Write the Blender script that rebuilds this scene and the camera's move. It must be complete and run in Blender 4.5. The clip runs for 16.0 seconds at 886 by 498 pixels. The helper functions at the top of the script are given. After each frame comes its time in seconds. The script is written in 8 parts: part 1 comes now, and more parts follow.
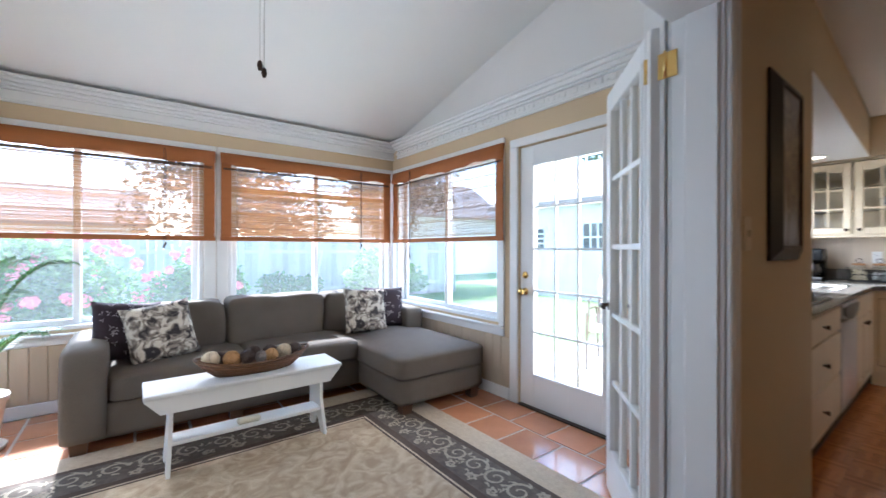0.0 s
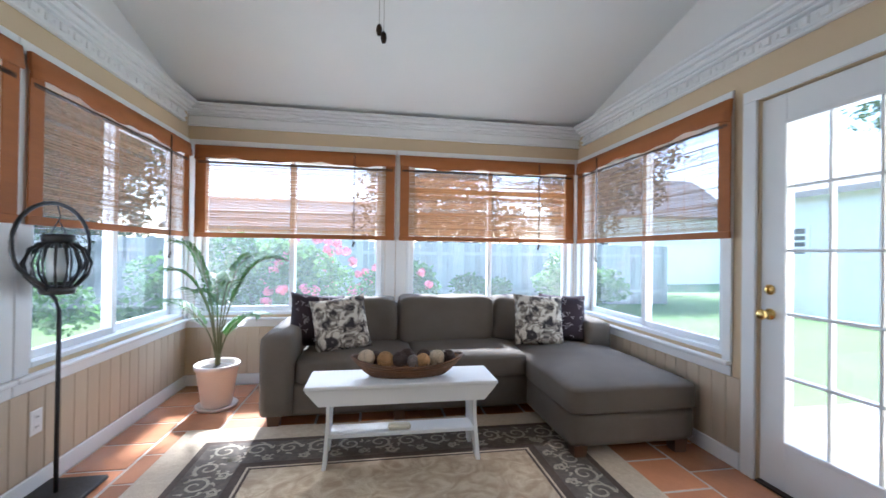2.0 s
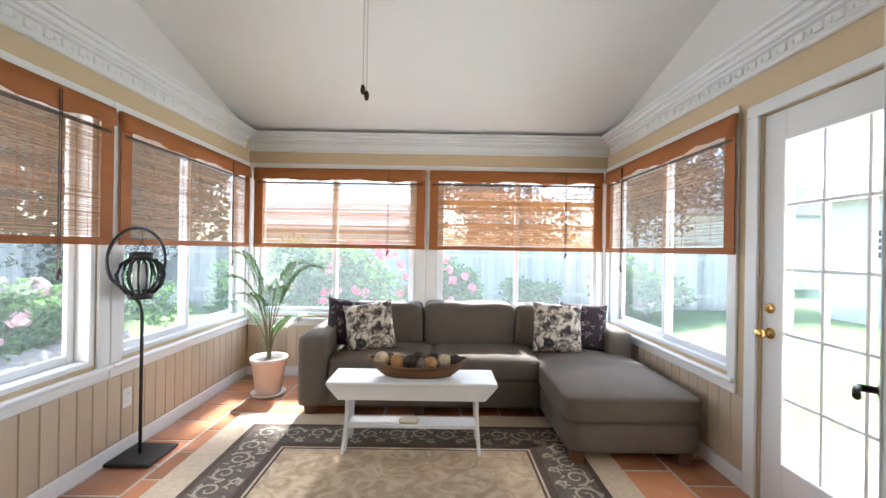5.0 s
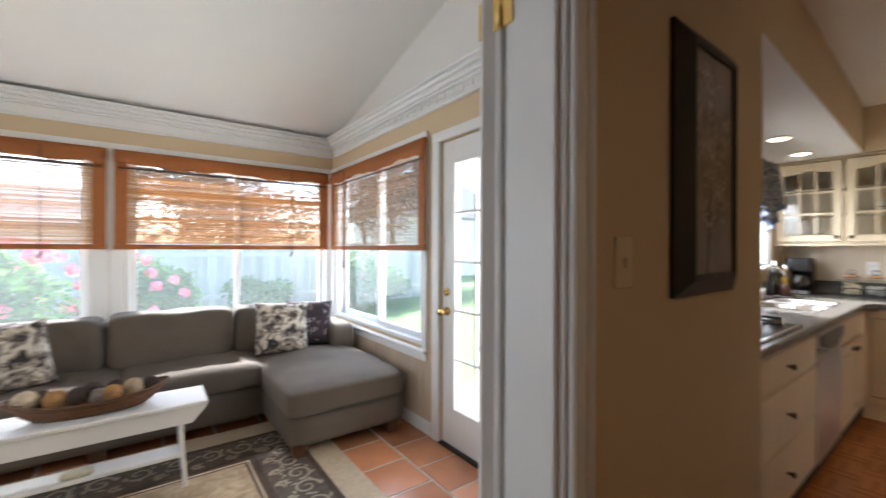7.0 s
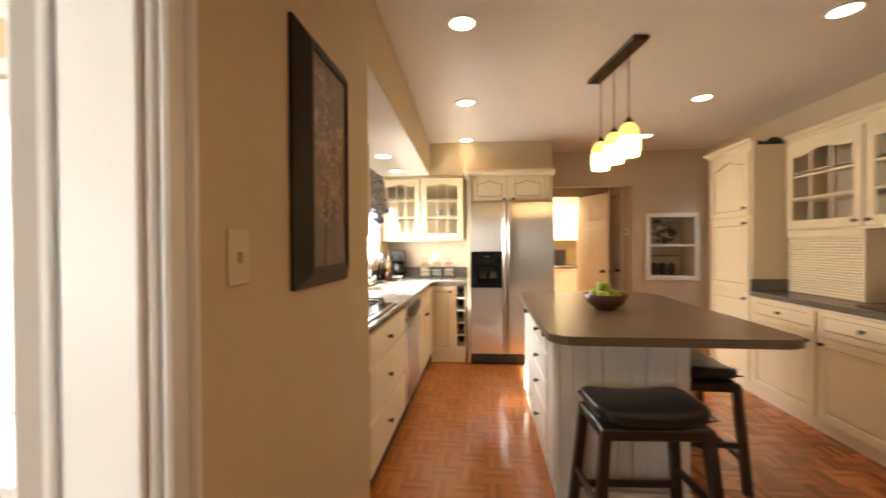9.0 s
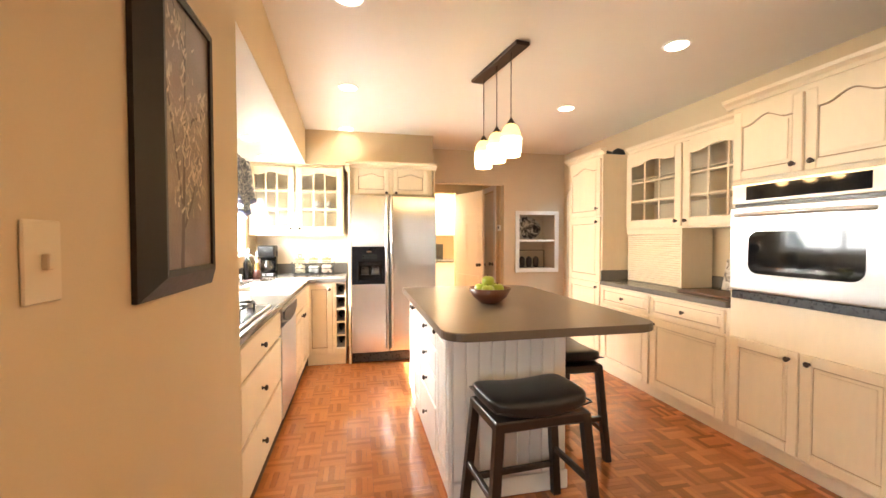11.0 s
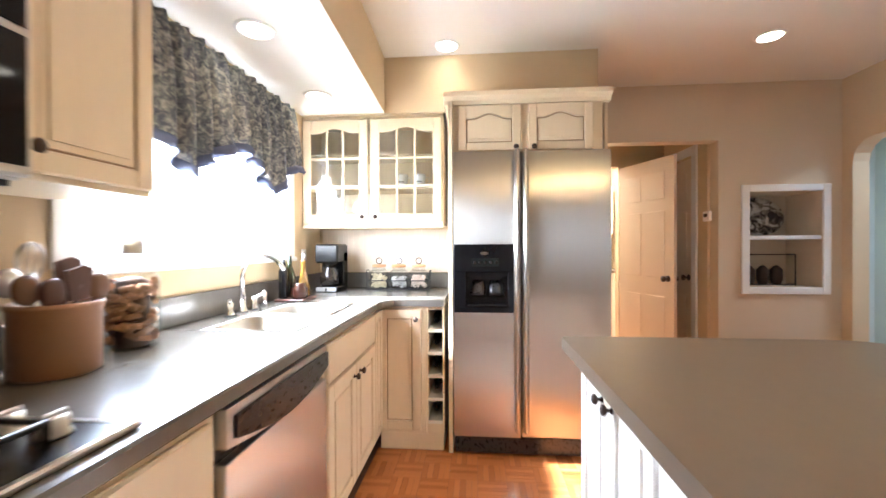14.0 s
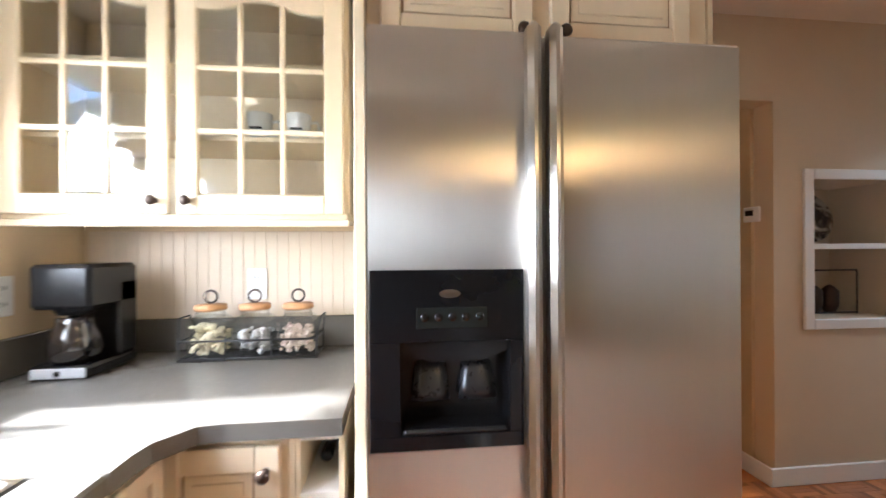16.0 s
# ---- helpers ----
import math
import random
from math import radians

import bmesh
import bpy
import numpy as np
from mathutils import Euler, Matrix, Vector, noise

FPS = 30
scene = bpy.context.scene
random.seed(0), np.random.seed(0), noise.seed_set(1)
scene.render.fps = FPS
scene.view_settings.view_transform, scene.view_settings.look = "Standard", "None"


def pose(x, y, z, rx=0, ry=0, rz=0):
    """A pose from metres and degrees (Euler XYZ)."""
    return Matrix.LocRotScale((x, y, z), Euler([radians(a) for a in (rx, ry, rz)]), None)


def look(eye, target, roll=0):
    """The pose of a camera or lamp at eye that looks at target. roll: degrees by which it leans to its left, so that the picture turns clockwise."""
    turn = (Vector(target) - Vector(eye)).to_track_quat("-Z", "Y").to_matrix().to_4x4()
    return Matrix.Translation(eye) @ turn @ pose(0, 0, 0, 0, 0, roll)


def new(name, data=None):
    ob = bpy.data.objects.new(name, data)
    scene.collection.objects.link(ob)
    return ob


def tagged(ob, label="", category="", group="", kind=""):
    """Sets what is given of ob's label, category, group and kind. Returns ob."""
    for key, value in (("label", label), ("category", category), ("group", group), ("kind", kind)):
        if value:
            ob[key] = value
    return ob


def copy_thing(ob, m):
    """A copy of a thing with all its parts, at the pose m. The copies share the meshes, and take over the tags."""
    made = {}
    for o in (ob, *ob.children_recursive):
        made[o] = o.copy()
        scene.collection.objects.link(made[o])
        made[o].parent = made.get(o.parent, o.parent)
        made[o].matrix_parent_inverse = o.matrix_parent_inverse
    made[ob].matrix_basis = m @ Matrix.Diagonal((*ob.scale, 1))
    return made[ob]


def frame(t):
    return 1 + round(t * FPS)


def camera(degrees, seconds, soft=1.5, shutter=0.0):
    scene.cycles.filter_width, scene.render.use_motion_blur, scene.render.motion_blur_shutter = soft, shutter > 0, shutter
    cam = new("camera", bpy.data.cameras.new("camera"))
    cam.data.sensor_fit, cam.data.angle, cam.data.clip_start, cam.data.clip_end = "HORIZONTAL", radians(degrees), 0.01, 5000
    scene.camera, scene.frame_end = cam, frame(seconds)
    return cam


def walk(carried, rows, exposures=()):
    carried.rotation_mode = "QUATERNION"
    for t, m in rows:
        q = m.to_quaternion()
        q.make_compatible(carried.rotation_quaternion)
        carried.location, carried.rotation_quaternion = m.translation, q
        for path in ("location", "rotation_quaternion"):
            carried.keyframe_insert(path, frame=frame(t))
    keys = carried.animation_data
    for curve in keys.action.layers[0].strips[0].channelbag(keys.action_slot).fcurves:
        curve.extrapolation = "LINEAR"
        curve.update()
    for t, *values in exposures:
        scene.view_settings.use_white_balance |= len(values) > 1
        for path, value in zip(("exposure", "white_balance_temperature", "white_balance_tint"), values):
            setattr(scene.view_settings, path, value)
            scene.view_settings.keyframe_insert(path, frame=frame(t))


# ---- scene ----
cam = camera(95.6, 16.0, 1.5, 0.5)
PATH = [
    (0, (0.516, -0.097, 1.244), (1.731, 1.492, 1.244), 0.1),
    (0.5, (0.654, 0.011, 1.25), (1.675, 1.731, 1.249), 0.3),
    (1, (0.764, 0.099, 1.223), (1.56, 1.934, 1.236), 0.5),
    (1.5, (0.841, 0.162, 1.205), (1.403, 2.081, 1.228), 0.7),
    (2, (0.914, 0.231, 1.215), (1.245, 2.204, 1.228), 0.8),
    (2.5, (0.979, 0.269, 1.218), (1.163, 2.261, 1.228), 0.9),
    (3, (1.034, 0.284, 1.209), (1.107, 2.282, 1.227), 1.0),
    (3.2, (1.049, 0.283, 1.213), (1.08, 2.283, 1.228), 1.1),
    (5.3, (1.28, -0.079, 1.324), (1.291, 1.921, 1.326), 0.9),
    (5.5, (1.293, -0.088, 1.321), (1.407, 1.908, 1.325), 1.1),
    (6, (1.311, -0.1, 1.336), (1.765, 1.847, 1.332), 0.9),
    (6.5, (1.308, -0.113, 1.341), (2.13, 1.71, 1.339), 0.5),
    (7, (1.335, -0.124, 1.331), (2.527, 1.482, 1.329), 0.2),
    (7.5, (1.351, -0.129, 1.336), (2.851, 1.194, 1.334), -0.1),
    (8, (1.38, -0.145, 1.336), (3.102, 0.874, 1.331), -0.4),
    (8.5, (1.387, -0.163, 1.337), (3.285, 0.467, 1.322), -0.5),
    (9, (1.426, -0.139, 1.324), (3.416, 0.058, 1.303), -0.3),
    (9.5, (1.405, -0.14, 1.348), (3.386, -0.412, 1.307), -0.3),
    (9.7, (1.394, -0.138, 1.378), (3.351, -0.546, 1.323), -0.3),
    (11.8, (1.879, -0.034, 1.283), (3.834, -0.451, 1.232), -0.0),
    (12, (2.0, -0.052, 1.274), (3.971, -0.391, 1.222), -0.1),
    (12.5, (2.366, -0.086, 1.272), (4.362, -0.199, 1.218), -0.0),
    (13, (2.714, -0.124, 1.262), (4.712, -0.032, 1.218), -0.1),
    (13.5, (3.132, -0.137, 1.255), (5.126, 0.011, 1.219), -0.0),
    (14, (3.51, -0.139, 1.234), (5.503, 0.027, 1.223), -0.2),
    (14.5, (3.948, -0.137, 1.247), (5.941, 0.028, 1.245), -0.3),
    (15, (4.354, -0.116, 1.249), (6.35, 0.007, 1.26), -0.4),
    (15.5, (4.722, -0.106, 1.281), (6.722, -0.094, 1.276), -0.3),
    (16, (4.976, -0.072, 1.293), (6.964, -0.292, 1.296), -0.3),
]
EXPOSURES = [(0.0, 2.6, 5200, 10), (1.0, 2.35, 5200, 10), (2.0, 2.25, 5200, 10), (3.0, 2.3, 5150, 10), (5.5, 2.6, 5900, 10), (7.0, 2.5, 5850, 10), (7.5, 2.75, 6000, 10), (8.0, 3.15, 6400, 10), (8.5, 3.55, 6600, 10), (9.0, 4.0, 7000, 10), (9.5, 4.6, 6900, 10),
             (11.8, 5.0, 6400, 10), (12.5, 4.9, 6150, 10), (13.5, 4.7, 5700, 10), (14.5, 4.1, 5350, 10), (16.0, 3.8, 5500, 10)]
walk(cam, [(t, look(eye, target, roll)) for t, eye, target, roll in PATH], EXPOSURES)

# ---- world, sun and large lights ----
SUN = Vector((-0.03, 0.78, 0.72)).normalized()
world = bpy.data.worlds.new("sky")
scene.world = world
world.use_nodes = True
_wn = world.node_tree.nodes
_sky = _wn.new("ShaderNodeTexSky")
_sky.sky_type = "NISHITA"
_sky.sun_disc = False
_sky.sun_elevation = math.asin(SUN.z)
_sky.sun_rotation = math.atan2(SUN.x, SUN.y)
_wn["Background"].inputs["Strength"].default_value = 0.15
world.node_tree.links.new(_sky.outputs["Color"], _wn["Background"].inputs["Color"])
_s = bpy.data.lights.new("sun", "SUN")
_s.energy, _s.angle, _s.color = 4.1, radians(4.5), (1.0, 0.95, 0.88)
sun = new("sun", _s)
sun.matrix_world = look(SUN * 30, (0, 0, 0))


LAMPS = 0.20  # all lamps, against the daylight


def area(name, eye, target, sx, sy, watts, colour=(1, 1, 1)):
    d = bpy.data.lights.new(name, "AREA")
    d.shape, d.size, d.size_y, d.energy, d.color = "RECTANGLE", sx, sy, watts * LAMPS * (0.45 if name == "window_light" else 1), colour
    ob = new(name, d)
    ob.matrix_world = look(eye, target)
    return ob


DAY = (0.90, 0.96, 1.0)
area("window_light", (0.15, 4.30, 1.35), (0.15, 0, 0.7), 1.6, 1.4, 75, DAY)
area("window_light", (2.05, 4.30, 1.35), (2.05, 0, 0.7), 1.6, 1.4, 65, DAY)
area("window_light", (3.17, 3.15, 1.35), (0, 3.15, 1.2), 1.6, 1.4, 45, DAY)
area("window_light", (3.17, 1.70, 1.1), (0, 1.7, 0.9), 0.6, 1.6, 22, DAY)
area("window_light", (-0.95, 3.25, 1.35), (3, 3.25, 0.7), 1.5, 1.4, 50, DAY)
area("window_light", (-0.95, 1.55, 1.35), (3, 1.55, 1.2), 1.3, 1.4, 40, DAY)
area("window_light", (5.35, 1.27, 1.5), (5.35, -0.6, 0.0), 1.35, 0.75, 76, (1.0, 0.98, 0.94))
WARM = (1.0, 0.68, 0.38)


def spot(name, eye, watts, angle=120, colour=WARM, size=0.05):
    d = bpy.data.lights.new(name, "SPOT")
    d.energy, d.spot_size, d.spot_blend, d.color, d.shadow_soft_size = watts * LAMPS * 0.21, radians(angle), 0.6, colour, size
    ob = new(name, d)
    ob.matrix_world = look(eye, (eye[0], eye[1] + 0.001, 0))
    return ob


# last two are unseen, the final one made up to brighten the dividing wall
CANS = [(3.66, -0.03), (4.90, 0.0), (6.14, 0.05), (3.75, -2.04), (5.01, -1.98), (6.20, -1.98), (2.2, -1.9), (1.3, -1.3)]
for cx, cy in CANS:
    if cx < 2:
        # strong wide fill from the added can
        spot("can_bulb", (cx, cy, 2.535), 80, 160)
        continue
    spot("can_bulb", (cx, cy, 2.535), 8 if cx > 6 and cy > -1 else 7 if cx < 4 and cy > -1 else 18 if cy > -1 else 9 if cx > 6 else 3.5)
for cx, cy in ((5.16, 0.80), (5.91, 0.83)):
    spot("can_bulb", (cx, cy, 2.15), 9)
PENDANTS = [(4.456, -0.997), (4.215, -1.014), (4.0, -1.033)]
for cx, cy in PENDANTS:
    d = bpy.data.lights.new("pendant_bulb", "POINT")
    d.energy, d.color, d.shadow_soft_size = 1.1 * LAMPS, (1.0, 0.60, 0.25), 0.04
    new("pendant_bulb", d).location = (cx, cy, 1.845)
area("laundry_light", (8.7, -1.3, 2.4), (8.7, -1.3, 0), 0.5, 0.5, 32, (1.0, 0.85, 0.62))


# ---- materials ----
def mat(name, colour, rough=0.5, metal=0.0, vary=0.12, scale=6.0, grain=0.0, gscale=60.0, bump=0.0, bscale=80.0, stretch=(1, 1, 1), rnd=0.0, island=0.0, spec=0.5, coat=0.0, aniso=0.0, glow=0.0):
    m = bpy.data.materials.new(name)
    m.use_nodes = True
    nt = m.node_tree
    n, l = nt.nodes, nt.links
    b = n["Principled BSDF"]
    b.inputs["Roughness"].default_value, b.inputs["Metallic"].default_value = rough, metal
    b.inputs["Specular IOR Level"].default_value, b.inputs["Coat Weight"].default_value = spec, coat
    tc = n.new("ShaderNodeTexCoord")
    mp = n.new("ShaderNodeMapping")
    mp.inputs["Scale"].default_value = stretch
    l.new(tc.outputs["Object"], mp.inputs["Vector"])
    no = n.new("ShaderNodeTexNoise")
    no.inputs["Scale"].default_value, no.inputs["Detail"].default_value = scale, 5
    l.new(mp.outputs["Vector"], no.inputs["Vector"])
    g = n.new("ShaderNodeTexNoise")
    g.inputs["Scale"].default_value, g.inputs["Detail"].default_value = gscale, 3
    l.new(mp.outputs["Vector"], g.inputs["Vector"])

    def math_(op, a, v):
        k = n.new("ShaderNodeMath")
        k.operation = op
        for i, q in enumerate((a, v)):
            if isinstance(q, (int, float)):
                k.inputs[i].default_value = q
            else:
                l.new(q, k.inputs[i])
        return k.outputs[0]

    f = math_("ADD", math_("MULTIPLY", math_("SUBTRACT", no.outputs["Fac"], 0.5), 2 * vary), 1.0)
    f = math_("ADD", f, math_("MULTIPLY", math_("SUBTRACT", g.outputs["Fac"], 0.5), 2 * grain))
    if rnd:
        oi = n.new("ShaderNodeObjectInfo")
        f = math_("ADD", f, math_("MULTIPLY", math_("SUBTRACT", oi.outputs["Random"], 0.5), 2 * rnd))
    if island:
        ge = n.new("ShaderNodeNewGeometry")
        f = math_("ADD", f, math_("MULTIPLY", math_("SUBTRACT", ge.outputs["Random Per Island"], 0.5), 2 * island))
    mx = n.new("ShaderNodeVectorMath")
    mx.operation = "SCALE"
    mx.inputs[0].default_value = colour[:3]
    l.new(f, mx.inputs["Scale"])
    l.new(mx.outputs[0], b.inputs["Base Color"])
    r = math_("ADD", math_("MULTIPLY", math_("SUBTRACT", g.outputs["Fac"], 0.5), 0.25 * rough), rough)
    l.new(r, b.inputs["Roughness"])
    if aniso:
        tg = n.new("ShaderNodeTangent")
        tg.direction_type, tg.axis = "RADIAL", "Z"
        b.inputs["Anisotropic"].default_value = aniso
        l.new(tg.outputs[0], b.inputs["Tangent"])
    if bump:
        bn = n.new("ShaderNodeTexNoise")
        bn.inputs["Scale"].default_value, bn.inputs["Detail"].default_value = bscale, 4
        l.new(mp.outputs["Vector"], bn.inputs["Vector"])
        bu = n.new("ShaderNodeBump")
        bu.inputs["Strength"].default_value, bu.inputs["Distance"].default_value = bump, 0.004
        l.new(bn.outputs["Fac"], bu.inputs["Height"])
        l.new(bu.outputs["Normal"], b.inputs["Normal"])
    if glow:
        # thin stuff that daylight shines through
        tl, ms = n.new("ShaderNodeBsdfTranslucent"), n.new("ShaderNodeMixShader")
        ms.inputs[0].default_value = glow
        l.new(mx.outputs[0], tl.inputs["Color"])
        l.new(b.outputs[0], ms.inputs[1])
        l.new(tl.outputs[0], ms.inputs[2])
        l.new(ms.outputs[0], n["Material Output"].inputs["Surface"])
    return m


def emit(name, colour, strength):
    m = bpy.data.materials.new(name)
    m.use_nodes = True
    b = m.node_tree.nodes["Principled BSDF"]
    b.inputs["Base Color"].default_value = (*colour, 1)
    b.inputs["Emission Color"].default_value = (*colour, 1)
    b.inputs["Emission Strength"].default_value = strength
    return m


def two_tone(name, dark, light, scale, lo, hi, rough=0.9, kind="NOISE", bump=0.3, detail=3, distort=0.0, third=None, t_at=0.6):
    """A surface of two or three colours in blotches or scrolls."""
    m = bpy.data.materials.new(name)
    m.use_nodes = True
    nt = m.node_tree
    n, l = nt.nodes, nt.links
    b = n["Principled BSDF"]
    b.inputs["Roughness"].default_value = rough
    tc = n.new("ShaderNodeTexCoord")
    if kind == "NOISE":
        t = n.new("ShaderNodeTexNoise")
        t.inputs["Detail"].default_value, t.inputs["Distortion"].default_value = detail, distort
    elif kind == "WAVE":
        t = n.new("ShaderNodeTexWave")
        t.wave_type = "RINGS"
        t.inputs["Distortion"].default_value, t.inputs["Detail"].default_value = distort, detail
    else:
        t = n.new("ShaderNodeTexVoronoi")
    t.inputs["Scale"].default_value = scale
    l.new(tc.outputs["Object"], t.inputs["Vector"])
    r = n.new("ShaderNodeValToRGB")
    r.color_ramp.elements[0].position, r.color_ramp.elements[0].color = lo, (*dark, 1)
    r.color_ramp.elements[1].position, r.color_ramp.elements[1].color = hi, (*light, 1)
    if third:
        e = r.color_ramp.elements.new(t_at)
        e.color = (*third, 1)
    l.new(t.outputs["Fac"] if kind != "VORONOI" else t.outputs["Distance"], r.inputs["Fac"])
    fine = n.new("ShaderNodeTexNoise")
    fine.inputs["Scale"].default_value = 220
    l.new(tc.outputs["Object"], fine.inputs["Vector"])
    mx = n.new("ShaderNodeMix")
    mx.data_type, mx.blend_type = "RGBA", "OVERLAY"
    mx.inputs[0].default_value = 0.35
    l.new(r.outputs["Color"], mx.inputs[6])
    l.new(fine.outputs["Fac"], mx.inputs[7])
    l.new(mx.outputs[2], b.inputs["Base Color"])
    bu = n.new("ShaderNodeBump")
    bu.inputs["Strength"].default_value, bu.inputs["Distance"].default_value = bump, 0.003
    l.new(fine.outputs["Fac"], bu.inputs["Height"])
    l.new(bu.outputs["Normal"], b.inputs["Normal"])
    return m


def glass(name, tint=(1, 1, 1), mirror=0.06, haze=0.0):
    """Thin pane: mostly clear, with a faint mirror."""
    m = bpy.data.materials.new(name)
    m.use_nodes = True
    n, l = m.node_tree.nodes, m.node_tree.links
    n.remove(n["Principled BSDF"])
    tr, gl, mi = n.new("ShaderNodeBsdfTransparent"), n.new("ShaderNodeBsdfGlossy"), n.new("ShaderNodeMixShader")
    tr.inputs["Color"].default_value = (*tint, 1)
    gl.inputs["Roughness"].default_value = 0.02
    lw = n.new("ShaderNodeLayerWeight")
    lw.inputs["Blend"].default_value = 0.5
    pw, ad = n.new("ShaderNodeMath"), n.new("ShaderNodeMath")
    pw.operation, ad.operation = "POWER", "MULTIPLY_ADD"
    pw.inputs[1].default_value, ad.inputs[1].default_value, ad.inputs[2].default_value = 5.0, 0.7, mirror * 0.5
    l.new(lw.outputs["Facing"], pw.inputs[0])
    l.new(pw.outputs[0], ad.inputs[0])
    l.new(ad.outputs[0], mi.inputs[0])
    l.new(tr.outputs[0], mi.inputs[1])
    l.new(gl.outputs[0], mi.inputs[2])
    out = mi.outputs[0]
    # pale translucent veil mixed in to imitate the bright haze over the garden
    if haze:
        tl, md = n.new("ShaderNodeBsdfTranslucent"), n.new("ShaderNodeMixShader")
        tl.inputs["Color"].default_value = (0.85, 0.95, 0.95, 1)
        md.inputs[0].default_value = haze
        l.new(out, md.inputs[1])
        l.new(tl.outputs[0], md.inputs[2])
        out = md.outputs[0]
    l.new(out, n["Material Output"].inputs["Surface"])
    return m


M = {
    "tan": mat("tan_wall_paint", (0.60, 0.47, 0.30), 0.75, vary=0.05, scale=3, grain=0.03, gscale=150, bump=0.08, bscale=250),
    "grey_wall": mat("greige_wall_paint", (0.60, 0.50, 0.37), 0.75, vary=0.05, scale=3, bump=0.08, bscale=250),
    "bead": mat("tan_panelling", (0.52, 0.42, 0.30), 0.6, vary=0.10, scale=5, grain=0.05, gscale=40, stretch=(1, 1, 0.12), rnd=0.06, bump=0.1),
    "white": mat("white_trim_paint", (0.78, 0.78, 0.77), 0.4, vary=0.03, scale=4, bump=0.04, bscale=60),
    "vinyl": mat("white_vinyl", (0.80, 0.82, 0.83), 0.35, vary=0.02, scale=4),
    "ceil": mat("white_ceiling_paint", (0.78, 0.77, 0.75), 0.9, vary=0.03, scale=2, bump=0.15, bscale=180),
    "kceil": mat("kitchen_ceiling_paint", (0.78, 0.75, 0.70), 0.45, vary=0.03, scale=2, bump=0.1, bscale=120),
    "tile": mat("terracotta", (0.50, 0.215, 0.105), 0.25, vary=0.22, scale=7, grain=0.08, gscale=50, bump=0.15, bscale=30, rnd=0.25, coat=0.4),
    "grout": mat("pale_grout", (0.50, 0.42, 0.34), 0.9, vary=0.15, scale=20, bump=0.3),
    "parquet": mat("oak_parquet", (0.39, 0.137, 0.041), 0.20, vary=0.12, scale=5, grain=0.14, gscale=60, island=0.38, rnd=0.10, bump=0.05, bscale=60, coat=0.35),
    "subfloor": mat("dark_joint", (0.10, 0.045, 0.02), 0.7, vary=0.1),
    "cream": mat("cream_glazed_cabinet_paint", (0.72, 0.60, 0.42), 0.42, vary=0.07, scale=5, grain=0.03, gscale=40, bump=0.05, stretch=(1, 1, 0.3)),
    "glaze": mat("brown_glaze_line", (0.34, 0.22, 0.12), 0.6, vary=0.2),
    "iwhite": mat("white_island_paint", (0.74, 0.71, 0.64), 0.45, vary=0.05, scale=5),
    "counter": mat("grey_laminate_counter", (0.125, 0.115, 0.10), 0.26, vary=0.08, scale=25, grain=0.10, gscale=300),
    "icounter": mat("taupe_laminate_counter", (0.13, 0.10, 0.07), 0.30, vary=0.08, scale=25, grain=0.12, gscale=300),
    "steel": mat("brushed_steel", (0.60, 0.575, 0.54), 0.30, 1.0, vary=0.03, scale=2, grain=0.02, gscale=60, stretch=(12, 12, 0.2), aniso=0.94),
    "chrome": mat("chrome", (0.75, 0.75, 0.76), 0.08, 1.0, vary=0.02),
    "black": mat("black_plastic", (0.018, 0.018, 0.02), 0.28, vary=0.1),
    "blackglass": mat("black_glass", (0.008, 0.008, 0.009), 0.06, vary=0.05, spec=0.3),
    "iron": mat("black_wrought_iron", (0.025, 0.023, 0.022), 0.5, 0.3, vary=0.2, scale=40, bump=0.3),
    "espresso": mat("espresso_wood", (0.022, 0.014, 0.010), 0.35, vary=0.2, scale=20, stretch=(1, 1, 0.2)),
    "leather": mat("black_leather", (0.011, 0.010, 0.010), 0.30, vary=0.15, scale=12, bump=0.35, bscale=160),
    "sofa": mat("grey_brown_microfibre", (0.125, 0.101, 0.078), 0.9, vary=0.24, scale=5, grain=0.22, gscale=170, bump=0.5, bscale=420),
    "foot": mat("brown_wood_foot", (0.10, 0.045, 0.022), 0.4, vary=0.2),
    "brass": mat("polished_brass", (0.80, 0.56, 0.20), 0.2, 1.0, vary=0.05),
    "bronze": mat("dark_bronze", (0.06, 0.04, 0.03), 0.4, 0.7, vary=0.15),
    "bamboo": mat("orange_bamboo", (0.44, 0.28, 0.15), 0.6, vary=0.15, scale=8, grain=0.25, gscale=120, stretch=(0.1, 0.1, 3), island=0.2, glow=0.5),
    "band": mat("orange_brown_band", (0.34, 0.115, 0.028), 0.75, vary=0.15, scale=6, grain=0.2, gscale=90, stretch=(0.15, 0.15, 3), bump=0.3, bscale=120),
    "glass": glass("window_glass", haze=0.022),
    "cabglass": glass("cabinet_glass", (0.92, 0.93, 0.92), 0.1),
}

ORG = {}


